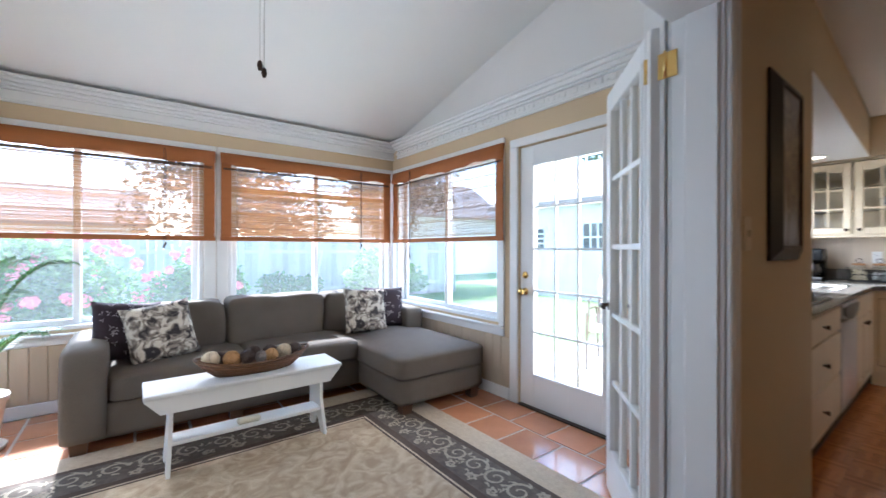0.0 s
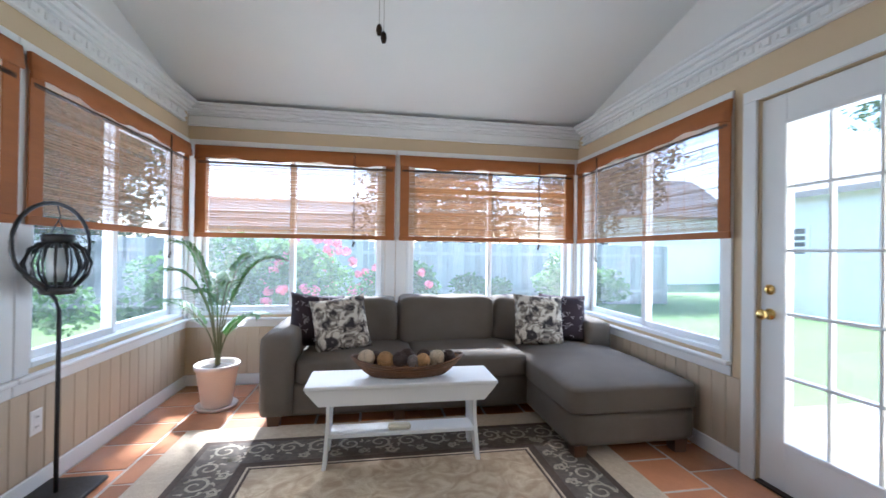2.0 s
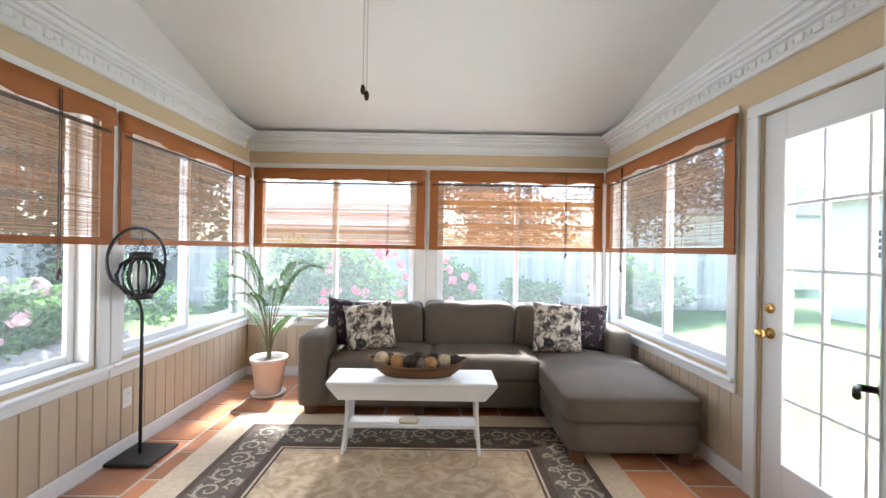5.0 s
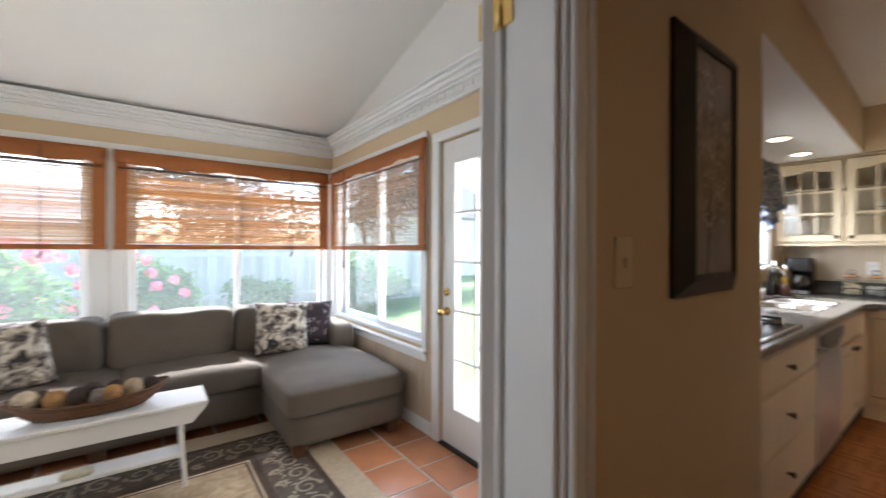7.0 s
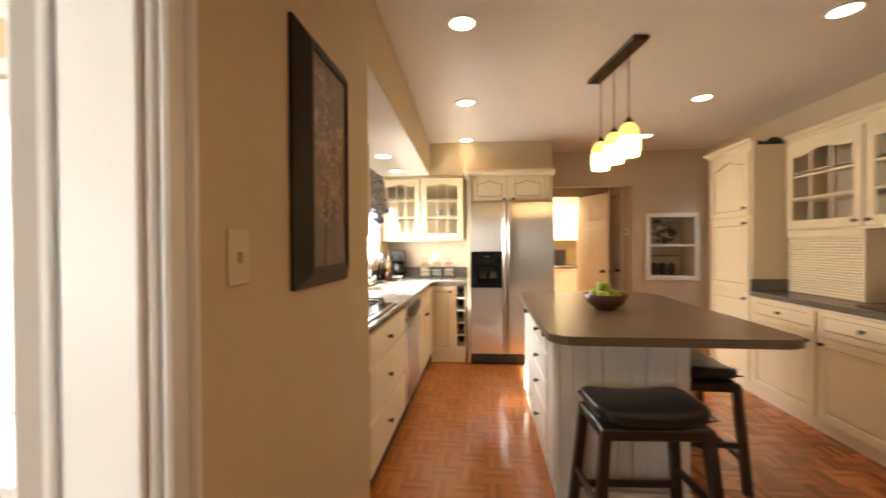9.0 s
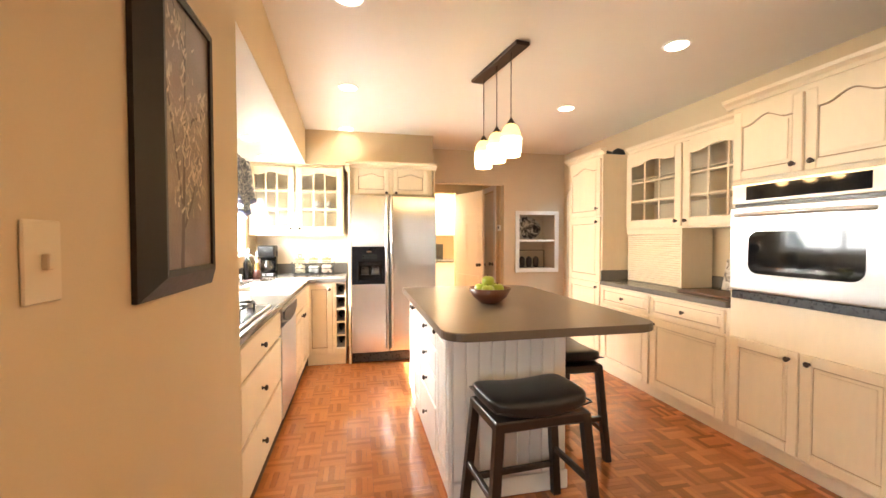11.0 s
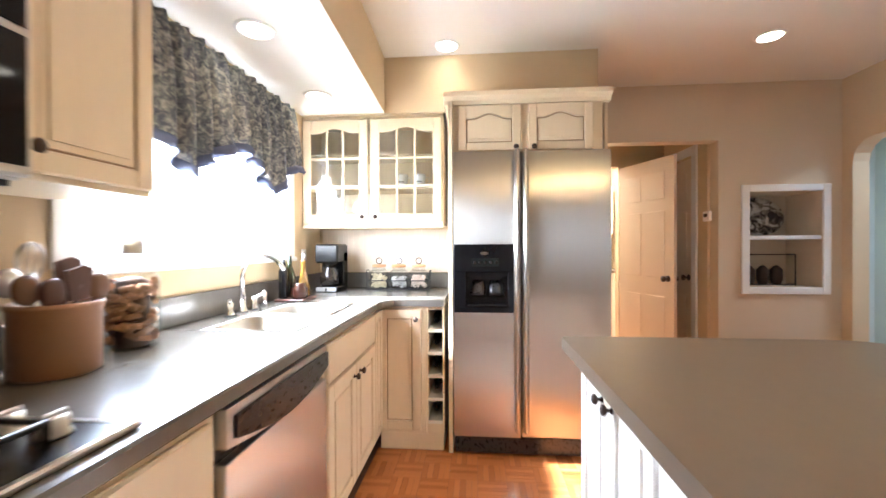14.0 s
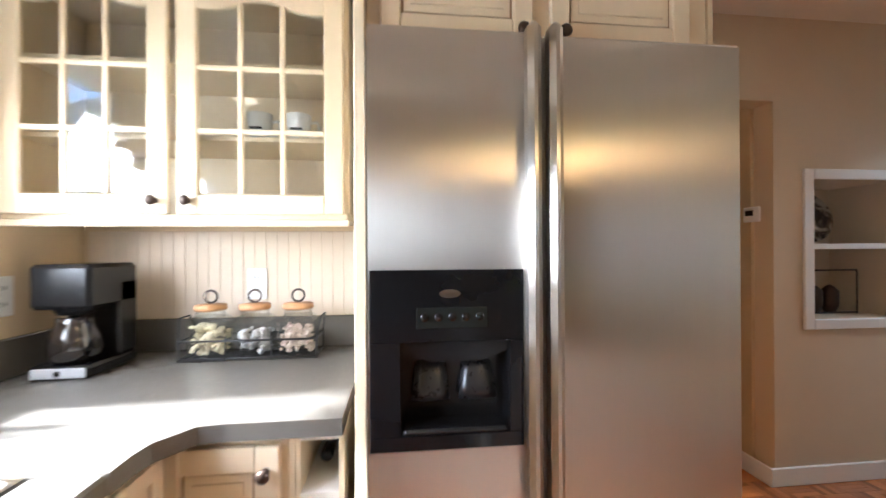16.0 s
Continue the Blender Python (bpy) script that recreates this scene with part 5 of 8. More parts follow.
# wine cubbies
wr = thing("wine_rack", (6.2, 0.11, 0), "cream column of five open wine cubbies beside the fridge", "wine rack")
rows = [(BF, 6.5, 0.155, 0.164, 0.10, CT - 0.001), (BF, 6.5, 0.056, 0.068, 0.10, CT - 0.001), (6.5, 6.52, 0.056, 0.164, 0.10, CT - 0.001), (BF, 6.5, 0.068, 0.155, 0.10, 0.16)]
part("frame", boxes(*rows), M["cream"], wr)
for k in range(6):
    z = 0.16 + k * 0.139
    part("shelf", boxes((BF, 6.5, 0.068, 0.155, z, z + 0.018)), M["iwhite"], wr)
for k in range(5):
    z = 0.16 + 0.018 + k * 0.139 + 0.038
    bm = bmesh.new()
    lathe(bm, [(0.014, 0.0), (0.016, 0.004), (0.016, 0.06), (0.013, 0.09), (0.036, 0.15), (0.037, 0.32)], 14, (6.02, 0.112, z), "x")
    single("wine_bottle", bm, M["blackglass"], "dark wine bottle lying in a cubby, neck outwards", "bottle", (6.02, 0.112, z - 0.037), group="bottles in the wine rack")

# worktop of the left and back run
bm = bmesh.new()
SKX0, SKX1, SKY0, SKY1 = 4.97, 5.72, 0.545, 0.925
box(bm, 3.217, SKX0, 0.42, 1.097, CT, 0.915, 0.006)
box(bm, SKX0, SKX1, 0.42, SKY0, CT, 0.915, 0.006)
box(bm, SKX0, SKX1, SKY1, 1.097, CT, 0.915, 0.006)
prism(bm, [(SKX1, 0.42), (5.78, 0.42), (5.825, 0.412), (5.893, 0.36), (5.90, 0.31), (5.90, 0.056), (6.618, 0.056), (6.618, 1.097), (SKX1, 1.097)], CT, 0.915)
ct = single("worktop", bm, M["counter"], "grey laminate worktop along window and back wall", "worktop")
single("backsplash", boxes((3.217, 6.598, 1.078, 1.0965, 0.9155, 1.035), (6.60, 6.618, 0.056, 1.0965, 0.9155, 1.035), bev=0.004), M["counter"], "low grey laminate backsplash on the worktop", "backsplash", (6.0, 1.09, 0.915))

# double sink and tap
sk = thing("kitchen_sink", (5.35, 0.73, 0.9), "stainless double-bowl sink set into the worktop", "sink")
bm = bmesh.new()
for x0, x1 in ((SKX0 + 0.002, 5.335), (5.355, SKX1 - 0.002)):
    def loop(ins, z, r):
        pts = []
        for cx_, cy_, a0 in ((x1 - ins - r, SKY1 - 0.002 - ins - r, 0), (x0 + ins + r, SKY1 - 0.002 - ins - r, 90), (x0 + ins + r, SKY0 + 0.002 + ins + r, 180), (x1 - ins - r, SKY0 + 0.002 + ins + r, 270)):
            for k in range(5):
                a = radians(a0 + 22.5 * k)
                pts.append(bm.verts.new((cx_ + r * math.cos(a), cy_ + r * math.sin(a), z)))
        return pts
    ls = [loop(0.0, 0.917, 0.004), loop(0.014, 0.918, 0.06), loop(0.022, 0.905, 0.06), loop(0.034, 0.75, 0.06), loop(0.06, 0.735, 0.05)]
    for p, q in zip(ls, ls[1:]):
        for k in range(20):
            bm.faces.new((p[k], p[(k + 1) % 20], q[(k + 1) % 20], q[k])).smooth = True
    bm.faces.new(ls[-1])
box(bm, 5.3352, 5.3548, SKY0 + 0.002, SKY1 - 0.002, 0.88, 0.916)
part("bowl", bm, M["steel"], sk)
tp = thing("kitchen_tap", (5.38, 1.0, 0.915), "chrome gooseneck tap with two lever handles", "tap")
bm = bmesh.new()
lathe(bm, [(0.026, 0.0), (0.026, 0.012), (0.016, 0.03), (0.014, 0.06)], 16, (5.38, 1.0, 0.9155))
tube(bm, [(5.38, 1.0, 0.95), (5.38, 1.0, 1.10)] + [(5.38 + 0.03 * (1 - math.cos(a)), 1.0 - 0.09 * (1 - math.cos(a)), 1.10 + 0.095 * math.sin(a)) for a in [0.3 * k for k in range(1, 9)]] + [(5.44, 0.815, 1.12)], 0.012, 10)
part("spout", bm, M["chrome"], tp)
for x in (5.28, 5.48):
    bm = bmesh.new()
    lathe(bm, [(0.024, 0.0), (0.024, 0.01), (0.015, 0.03), (0.017, 0.06), (0.0, 0.072)], 14, (x, 1.0, 0.9155))
    tube(bm, [(x, 1.0, 0.975), (x + (0.045 if x > 5.4 else -0.045), 0.97, 0.995)], 0.008, 8)
    part("handle", bm, M["chrome"], tp)
bm = bmesh.new()
lathe(bm, [(0.018, 0.0), (0.014, 0.03), (0.016, 0.08), (0.0, 0.09)], 12, (5.58, 1.0, 0.9155))
part("sprayer", bm, M["chrome"], tp)

# gas cooktop
cast_iron = mat("enamelled_cast_iron", (0.009, 0.009, 0.009), 0.38, vary=0.2, scale=40, bump=0.2, spec=0.35)
ck = thing("gas_cooktop", (3.8, 0.76, 0.915), "black gas cooktop with iron grates and steel knobs", "cooktop")
part("plate", boxes((3.43, 4.17, 0.474, 1.03, 0.9155, 0.924), bev=0.003), mat("black_enamel", (0.008, 0.008, 0.009), 0.22, vary=0.1, spec=0.2), ck)
part("rim", boxes((3.42, 4.18, 0.456, 0.4735, 0.9155, 0.928), (3.42, 4.18, 1.0305, 1.04, 0.9155, 0.926), (3.42, 3.4295, 0.474, 1.03, 0.9155, 0.926), (4.1705, 4.18, 0.474, 1.03, 0.9155, 0.926), bev=0.004), M["steel"], ck)
for bx in (3.57, 3.93):
    for by in (0.63, 0.89):
        bm = bmesh.new()
        lathe(bm, [(0.05, 0.0), (0.045, 0.012), (0.034, 0.013), (0.034, 0.022), (0.0, 0.024)], 18, (bx, by, 0.9245))
        part("burner", bm, M["black"], ck)
    bm = bmesh.new()
    for by0, by1 in ((0.53, 0.755), (0.765, 1.0)):
        g = [(bx - 0.15, by0), (bx + 0.15, by0), (bx + 0.15, by1), (bx - 0.15, by1), (bx - 0.15, by0)]
        tube(bm, [(x, y, 0.962) for x, y in g], 0.006, 6)
        m_ = (by0 + by1) / 2
        for p0, p1 in (((bx - 0.15, m_), (bx - 0.035, m_)), ((bx + 0.15, m_), (bx + 0.035, m_)), ((bx, by0), (bx, m_ - 0.03)), ((bx, by1), (bx, m_ + 0.03))):
            tube(bm, [(p0[0], p0[1], 0.962), (p1[0], p1[1], 0.966)], 0.006, 6)
        for x, y in g[:4]:
            tube(bm, [(x, y, 0.9245), (x, y, 0.962)], 0.006, 6)
    part("grate", bm, cast_iron, ck, "cast iron grate")
for k in range(4):
    bm = bmesh.new()
    lathe(bm, [(0.026, 0.0), (0.024, 0.006), (0.02, 0.008), (0.021, 0.03), (0.0, 0.033)], 14, (4.118, 0.56 + 0.085 * k, 0.9245))
    box(bm, 4.096, 4.14, 0.556 + 0.085 * k, 0.564 + 0.085 * k, 0.95, 0.964, 0.003)
    part("knob", bm, M["steel"], ck, "steel burner knob")

# microwave and cabinets over the cooktop
mw = thing("microwave", (3.9, 0.9, 1.37), "stainless over-the-range microwave with bowed handle", "microwave")
MF = Face("x", 0.72, -1)
part("body", boxes((3.44, 4.203, 0.7215, 1.098, 1.362, 1.797), bev=0.003), M["steel"], mw)
bm = bmesh.new()
MF.box(bm, 3.442, 4.092, 0.0, 0.03, 1.366, 1.706, 0.006)
dr = part("door", bm, M["steel"], mw)
bm = bmesh.new()
MF.box(bm, 3.51, 3.985, 0.0305, 0.034, 1.445, 1.615, 0.003)
part("window", bm, M["blackglass"], dr)
bm = bmesh.new()
MF.box(bm, 4.095, 4.202, 0.0, 0.028, 1.366, 1.706, 0.005)
cp = part("control_panel", bm, M["steel"], mw)
bm = bmesh.new()
MF.box(bm, 4.112, 4.19, 0.0285, 0.031, 1.385, 1.625, 0.002)
part("keypad", bm, M["blackglass"], cp)
bm = bmesh.new()
MF.box(bm, 4.112, 4.19, 0.0285, 0.031, 1.64, 1.695, 0.002)
part("display", bm, M["blackglass"], cp)
bm = bmesh.new()
MF.box(bm, 3.442, 4.202, 0.0, 0.026, 1.711, 1.795, 0.006)
part("vent_panel", bm, M["steel"], mw)
bm = bmesh.new()
tube(bm, [MF.at(4.04, 0.028 + 0.055 * math.sin(math.pi * k / 14) ** 0.7, 1.385 + 0.305 * k / 14) for k in range(15)], 0.019, 12)
part("handle", bm, M["steel"], mw, "bowed steel handle")
part("underside", boxes((3.46, 4.19, 0.73, 1.09, 1.350, 1.3615)), M["black"], mw)
UF = Face("x", 0.775, -1)
c = shell_cab("wall_cabinet", (3.9, 0.9, 1.78), [(3.217, 4.20, 0.775, 1.098, 1.799, 2.164)], "cream glazed wall cabinet above the microwave")
for a0, a1, kx in ((3.32, 3.75, 3.71), (3.76, 4.19, 3.80)):
    panel_door(UF, c, a0, a1, 1.812, 2.13, 0.04, (kx, 1.845))
c = shell_cab("wall_cabinet", (4.38, 0.9, 1.375), [(4.205, 4.57, 0.775, 1.098, 1.375, 2.164)], "narrow cream glazed wall cabinet beside the microwave")
panel_door(UF, c, 4.215, 4.56, 1.39, 2.13, 0.04, (4.245, 1.44), st=0.05)

# glazed wall cabinet on the back wall
UB = Face("y", 6.295, -1)
c = shell_cab("glazed_cabinet", (6.45, 0.6, 1.39), [(6.297, 6.618, 0.09, 1.097, 1.39, 1.41), (6.297, 6.618, 0.09, 1.097, 2.14, 2.162), (6.297, 6.618, 0.085, 0.105, 1.41, 2.14), (6.297, 6.618, 1.08, 1.097, 1.41, 2.14), (6.60, 6.618, 0.105, 1.08, 1.41, 2.14),
        (6.297, 6.33, 0.58, 0.61, 1.41, 2.14), (6.33, 6.60, 0.105, 1.08, 1.645, 1.66), (6.33, 6.60, 0.105, 1.08, 1.885, 1.90)], "cream wall cabinet with two arched glass doors")
glass_door(UB, c, 0.622, 1.09, 1.405, 2.13, (0.657, 1.445))
glass_door(UB, c, 0.10, 0.598, 1.405, 2.13, (0.563, 1.445))
single("cabinet_rail", boxes((6.283, 6.296, 0.085, 1.097, 1.368, 1.389), bev=0.004), M["cream"], "cream light rail under the glazed cabinet", "moulding", (6.29, 0.6, 1.37))
M["china"] = mat("white_china", (0.75, 0.75, 0.73), 0.2, vary=0.03)
for y in (0.40, 0.27):
    mg = thing("mug", (6.42, y, 1.66), "white china mug on the cabinet shelf", "mug", "mugs in the glazed cabinet")
    bm = bmesh.new()
    lathe(bm, [(0.030, 0.0), (0.034, 0.004), (0.042, 0.10), (0.039, 0.10), (0.031, 0.01), (0.0, 0.008)], 18, (6.42, y, 1.6605))
    part("cup", bm, M["china"], mg)
    bm = bmesh.new()
    tube(bm, [(6.42, y - 0.036, 1.735), (6.42, y - 0.062, 1.74), (6.42, y - 0.068, 1.715), (6.42, y - 0.055, 1.69), (6.42, y - 0.034, 1.685)], 0.005, 8)
    part("handle", bm, M["china"], mg)
    part("lettering_bar", boxes((6.376, 6.3785, y - 0.02, y + 0.02, 1.70, 1.708)), M["black"], mg)

M["black_gloss"] = mat("glossy_black_plastic", (0.008, 0.008, 0.009), 0.22, vary=0.1, spec=0.35)
# fridge with cabinet above
FX = 5.87
fr = thing("refrigerator", (6.2, -0.45, 0), "stainless side-by-side refrigerator with black dispenser", "refrigerator")
part("case", boxes((FX + 0.075, 6.60, -0.89, -0.012, 0.02, 1.76), bev=0.004), mat("dark_grey_case", (0.06, 0.06, 0.06), 0.5), fr)
FF = Face("y", FX + 0.07, -1)
bm = bmesh.new()
for d in ((-0.393, -0.325, 0.0, 0.07, 0.12, 1.79), (-0.072, -0.004, 0.0, 0.07, 0.12, 1.79), (-0.325, -0.072, 0.0, 0.07, 0.12, 0.878), (-0.325, -0.072, 0.0, 0.07, 1.09, 1.79)):
    FF.box(bm, *d)
bmesh.ops.remove_doubles(bm, verts=bm.verts[:], dist=0.0005)
fdoor = part("door", bm, M["steel"], fr, "freezer door")
bm = bmesh.new()
FF.box(bm, -0.908, -0.399, 0.0, 0.07, 0.12, 1.79, 0.008)
rdoor = part("door", bm, M["steel"], fr, "fridge door")
for a in (-0.372, -0.422):
    bm = bmesh.new()
    FF.box(bm, a - 0.016, a + 0.016, 0.0705, 0.118, 0.16, 1.797, 0.012)
    part("handle", bm, M["steel"], fdoor if a > -0.396 else rdoor, "full-height steel handle")
for nm, d in (("control_panel", (-0.354, -0.008, 0.0702, 0.077, 1.088, 1.248)), ("sill", (-0.354, -0.008, 0.0702, 0.0768, 0.848, 0.881)), ("side_trim", (-0.354, -0.322, 0.0702, 0.0768, 0.881, 1.088)), ("side_trim", (-0.075, -0.008, 0.0702, 0.0768, 0.881, 1.088))):
    bm = bmesh.new()
    FF.box(bm, *d, 0.0012)
    part(nm, bm, M["blackglass"], fdoor, "glossy black dispenser panel" if nm == "control_panel" else "")
bm = bmesh.new()
for d in ((-0.3245, -0.0725, 0.004, 0.010, 0.8785, 1.0895), (-0.3245, -0.3195, 0.010, 0.07, 0.8785, 1.0895), (-0.0775, -0.0725, 0.010, 0.07, 0.8785, 1.0895), (-0.3195, -0.0775, 0.010, 0.07, 1.0845, 1.0895), (-0.3195, -0.0775, 0.010, 0.07, 0.8785, 0.8835)):
    FF.box(bm, *d)
part("recess", bm, M["black_gloss"], fdoor, "black moulded recess")
bm = bmesh.new()
prism(bm, [(-0.318, 1.084), (-0.318, 1.062), (-0.255, 1.040), (-0.145, 1.040), (-0.079, 1.062), (-0.079, 1.084)], FX + 0.07 - 0.062, FX + 0.07 - 0.012, "x")
part("chute", bm, M["black_gloss"], fdoor)
for a in (-0.255, -0.145):
    bm = bmesh.new()
    rows_ = [[bm.verts.new(FF.at(a + 0.046 * u * (0.75 + 0.25 * w), 0.014 + 0.028 * math.sin(1.5 * w) - 0.008 * u * u, 1.035 - 0.09 * w)) for u in (-1, -0.5, 0, 0.5, 1)] for w in (0, 0.25, 0.5, 0.75, 1)]
    for p, q in zip(rows_, rows_[1:]):
        for i in range(4):
            bm.faces.new((p[i], p[i + 1], q[i + 1], q[i])).smooth = True
    ob = part("paddle", bm, M["black"], fdoor)
    ob.modifiers.new("thick", "SOLIDIFY").thickness = 0.004
bm = bmesh.new()
FF.box(bm, -0.315, -0.082, 0.012, 0.082, 0.8838, 0.896, 0.004)
part("drip_tray", bm, M["black_gloss"], fdoor)
bm = bmesh.new()
FF.box(bm, -0.27, -0.11, 0.0772, 0.079, 1.118, 1.165, 0.001)
part("key_panel", bm, mat("dark_grey_plastic", (0.014, 0.017, 0.016), 0.15), fdoor)
for k in range(5):
    bm = bmesh.new()
    lathe(bm, [(0.010, -0.079), (0.009, -0.0815), (0.0, -0.082)], 14, (FX + 0.07, -0.252 + 0.031 * k, 1.143), "x")
    part("button", bm, M["black_gloss"], fdoor)
bm = bmesh.new()
lathe(bm, [(0.024, -0.077), (0.024, -0.079)], 20, (FX + 0.07, -0.185, 1.195), "x")
for v in bm.verts:
    v.co.z = 1.195 + (v.co.z - 1.195) * 0.4
part("badge", bm, M["chrome"], fdoor, "small oval silver badge")
bm = bmesh.new()
FF.box(bm, -0.90, -0.01, -0.02, 0.045, 0.012, 0.112, 0.004)
gr = part("grille", bm, M["black"], fr, "black toe grille")
for y in (0.002, -0.918):
    single("fridge_panel", boxes((5.90 if y > 0 else 5.97, 6.618, y, y + 0.026 if y > 0 else y + 0.02, 0.0, 2.10), bev=0.003), M["cream"], "tall cream side panel beside the fridge", "panel", (6.2, y, 0), group="panels beside the fridge")
OF = Face("y", 5.955, -1)
c = shell_cab("bridge_cabinet", (6.2, -0.45, 1.79), [(5.957, 6.26, -0.885, 0.001, 1.80, 2.125)], "cream glazed cabinet above the fridge with crown top")
panel_door(OF, c, -0.405, -0.03, 1.81, 2.083, 0.03, (-0.375, 1.825), st=0.05)
panel_door(OF, c, -0.825, -0.45, 1.81, 2.083, 0.03, (-0.48, 1.825), st=0.05)
bm = bmesh.new()
prism(bm, [(6.26, 2.09), (5.94, 2.09), (5.925, 2.11), (5.89, 2.125), (5.885, 2.15), (6.26, 2.15)], -0.925, 0.056, "y")
part("crown", bm, M["cream"], c)

# things on the worktop
cm = thing("coffee_maker", (6.38, 0.95, 0.9155), "black drip coffee maker with glass jug", "coffee maker")
x0, y0 = 6.27, 0.835
part("base", boxes((x0, x0 + 0.22, y0, y0 + 0.17, 0.916, 0.955), bev=0.008), M["black_gloss"], cm)
part("tower", boxes((x0 + 0.13, x0 + 0.22, y0, y0 + 0.17, 0.955, 1.20), bev=0.008), M["black_gloss"], cm)
part("head", boxes((x0, x0 + 0.22, y0, y0 + 0.17, 1.12, 1.255), bev=0.012), M["black_gloss"], cm)
part("trim", boxes((x0 - 0.006, x0 + 0.001, y0 + 0.012, y0 + 0.158, 0.921, 0.95), bev=0.002), mat("silver_plastic", (0.42, 0.42, 0.43), 0.35, vary=0.05), cm, "silver control strip")
bm = bmesh.new()
lathe(bm, [(0.009, -0.0062), (0.008, -0.010), (0.0, -0.0105)], 12, (x0, y0 + 0.085, 0.935), "x")
part("switch", bm, M["black_gloss"], cm)
bm = bmesh.new()
lathe(bm, [(0.045, 1.10), (0.062, 1.125), (0.062, 1.135)], 18, (x0 + 0.068, y0 + 0.085, 0))
part("filter_basket", bm, M["black_gloss"], cm)
bm = bmesh.new()
lathe(bm, [(0.052, 0.957), (0.064, 0.97), (0.069, 1.0), (0.062, 1.04), (0.046, 1.075), (0.048, 1.092), (0.0, 1.094)], 24, (x0 + 0.065, y0 + 0.085, 0))
jug = part("jug", bm, mat("smoky_jug_glass", (0.02, 0.015, 0.012), 0.05, vary=0.1, spec=0.8), cm)
bm = bmesh.new()
tube(bm, [(x0 + 0.03, y0 + 0.03, 1.085), (x0 + 0.0, y0 - 0.0, 1.075), (x0 - 0.0, y0 - 0.0, 1.01), (x0 + 0.03, y0 + 0.03, 0.985)], 0.007, 8)
part("handle", bm, M["black_gloss"], jug)

M["cork"] = mat("brown_wood_lid", (0.44, 0.23, 0.10), 0.6, vary=0.2)
FILL = [mat("pale_biscuit", (0.62, 0.54, 0.36), 0.8, vary=0.3, scale=60), mat("grey_shells", (0.44, 0.43, 0.42), 0.8, vary=0.5, scale=80), mat("mixed_shells", (0.56, 0.44, 0.36), 0.8, vary=0.5, scale=80)]
rk = thing("canister_rack", (6.48, 0.41, 0.9155), "black wire rack holding three glass canisters", "rack")
bm = bmesh.new()
for z in (0.925, 0.985):
    tube(bm, [(6.42, 0.668, z), (6.42, 0.215, z), (6.55, 0.215, z), (6.55, 0.668, z), (6.42, 0.668, z)], 0.0035, 6)
for y in (0.668, 0.517, 0.366, 0.215):
    for x in (6.42, 6.55):
        tube(bm, [(x, y, 0.9165), (x, y, 1.0)], 0.0035, 6)
for y in (0.668, 0.215):
    tube(bm, [(6.42, y, 1.0), (6.45, y + (0.012 if y > 0.4 else -0.012), 1.06), (6.52, y + (0.012 if y > 0.4 else -0.012), 1.06), (6.55, y, 1.0)], 0.0035, 6)
part("wire_frame", bm, M["iron"], rk)
part("tray", boxes((6.422, 6.548, 0.217, 0.666, 0.9168, 0.919)), M["iron"], rk)
for k, y in enumerate((0.592, 0.4415, 0.291)):
    ja = thing("glass_canister", (6.485, y, 0.9195), ("glass canister of pale biscuits with wooden lid", "glass canister of grey shells with wooden lid", "glass canister of mixed shells with wooden lid")[k], "canister", "canisters in the rack")
    bm = bmesh.new()
    box(bm, 6.425, 6.545, y - 0.064, y + 0.064, 0.9195, 1.062, 0.018)
    lathe(bm, [(0.05, 1.058), (0.046, 1.078), (0.05, 1.082)], 18, (6.485, y, 0))
    p = part("jar", bm, M["cabglass"], ja)
    p.visible_shadow = False
    bm = bmesh.new()
    rr = random.Random(k)
    for i in range(110):
        s = rr.uniform(0.008, 0.015)
        q = Vector((6.485 + rr.uniform(-0.044, 0.044), y + rr.uniform(-0.05, 0.05), 0.934 + (0.10, 0.075, 0.085)[k] * rr.random()))
        bmesh.ops.create_icosphere(bm, subdivisions=1, radius=s, matrix=Matrix.Translation(q) @ Matrix.Diagonal((1, rr.uniform(0.6, 1.2), rr.uniform(0.5, 1), 1)))
    tagged(part("filling", bm, FILL[k], ja), kind="stuff")
    bm = bmesh.new()
    lathe(bm, [(0.05, 1.083), (0.054, 1.087), (0.052, 1.102), (0.0, 1.106)], 20, (6.485, y, 0))
    lid = part("lid", bm, M["cork"], ja, "brown wooden lid")
    bm = bmesh.new()
    tube(bm, [(6.485, y + 0.022 * math.sin(t), 1.130 - 0.022 * math.cos(t)) for t in [2 * math.pi * q / 14 for q in range(15)]], 0.004, 6)
    part("ring_handle", bm, M["bronze"], lid)
outlet((6.611, 0.475, 1.165), "x", -1, "white outlet above the canisters")
outlet((6.30, 1.099, 1.16), "y", -1, "ivory outlet beside the coffee maker")

# oil bottles and jar on a tray by the window
tr_ = single("wood_tray", boxes((5.76, 5.96, 0.86, 1.04, 0.916, 0.93), bev=0.006), mat("red_brown_tray", (0.09, 0.035, 0.02), 0.4), "small dark red-brown tray on the worktop", "tray", (5.86, 0.95, 0.9155))
def bottle(x, y, prof, material, label, cap=None):
    b = thing("bottle", (x, y, 0.9305), label, "bottle", "bottles beside the tap")
    bm = bmesh.new()
    lathe(bm, prof, 18, (x, y, 0.9305))
    part("glass_body", bm, material, b)
    if cap:
        bm = bmesh.new()
        lathe(bm, cap, 12, (x, y, 0.9305))
        part("stopper", bm, M["steel"], b)
M["oil"] = mat("golden_oil_glass", (0.17, 0.09, 0.014), 0.08, vary=0.1, spec=0.8)
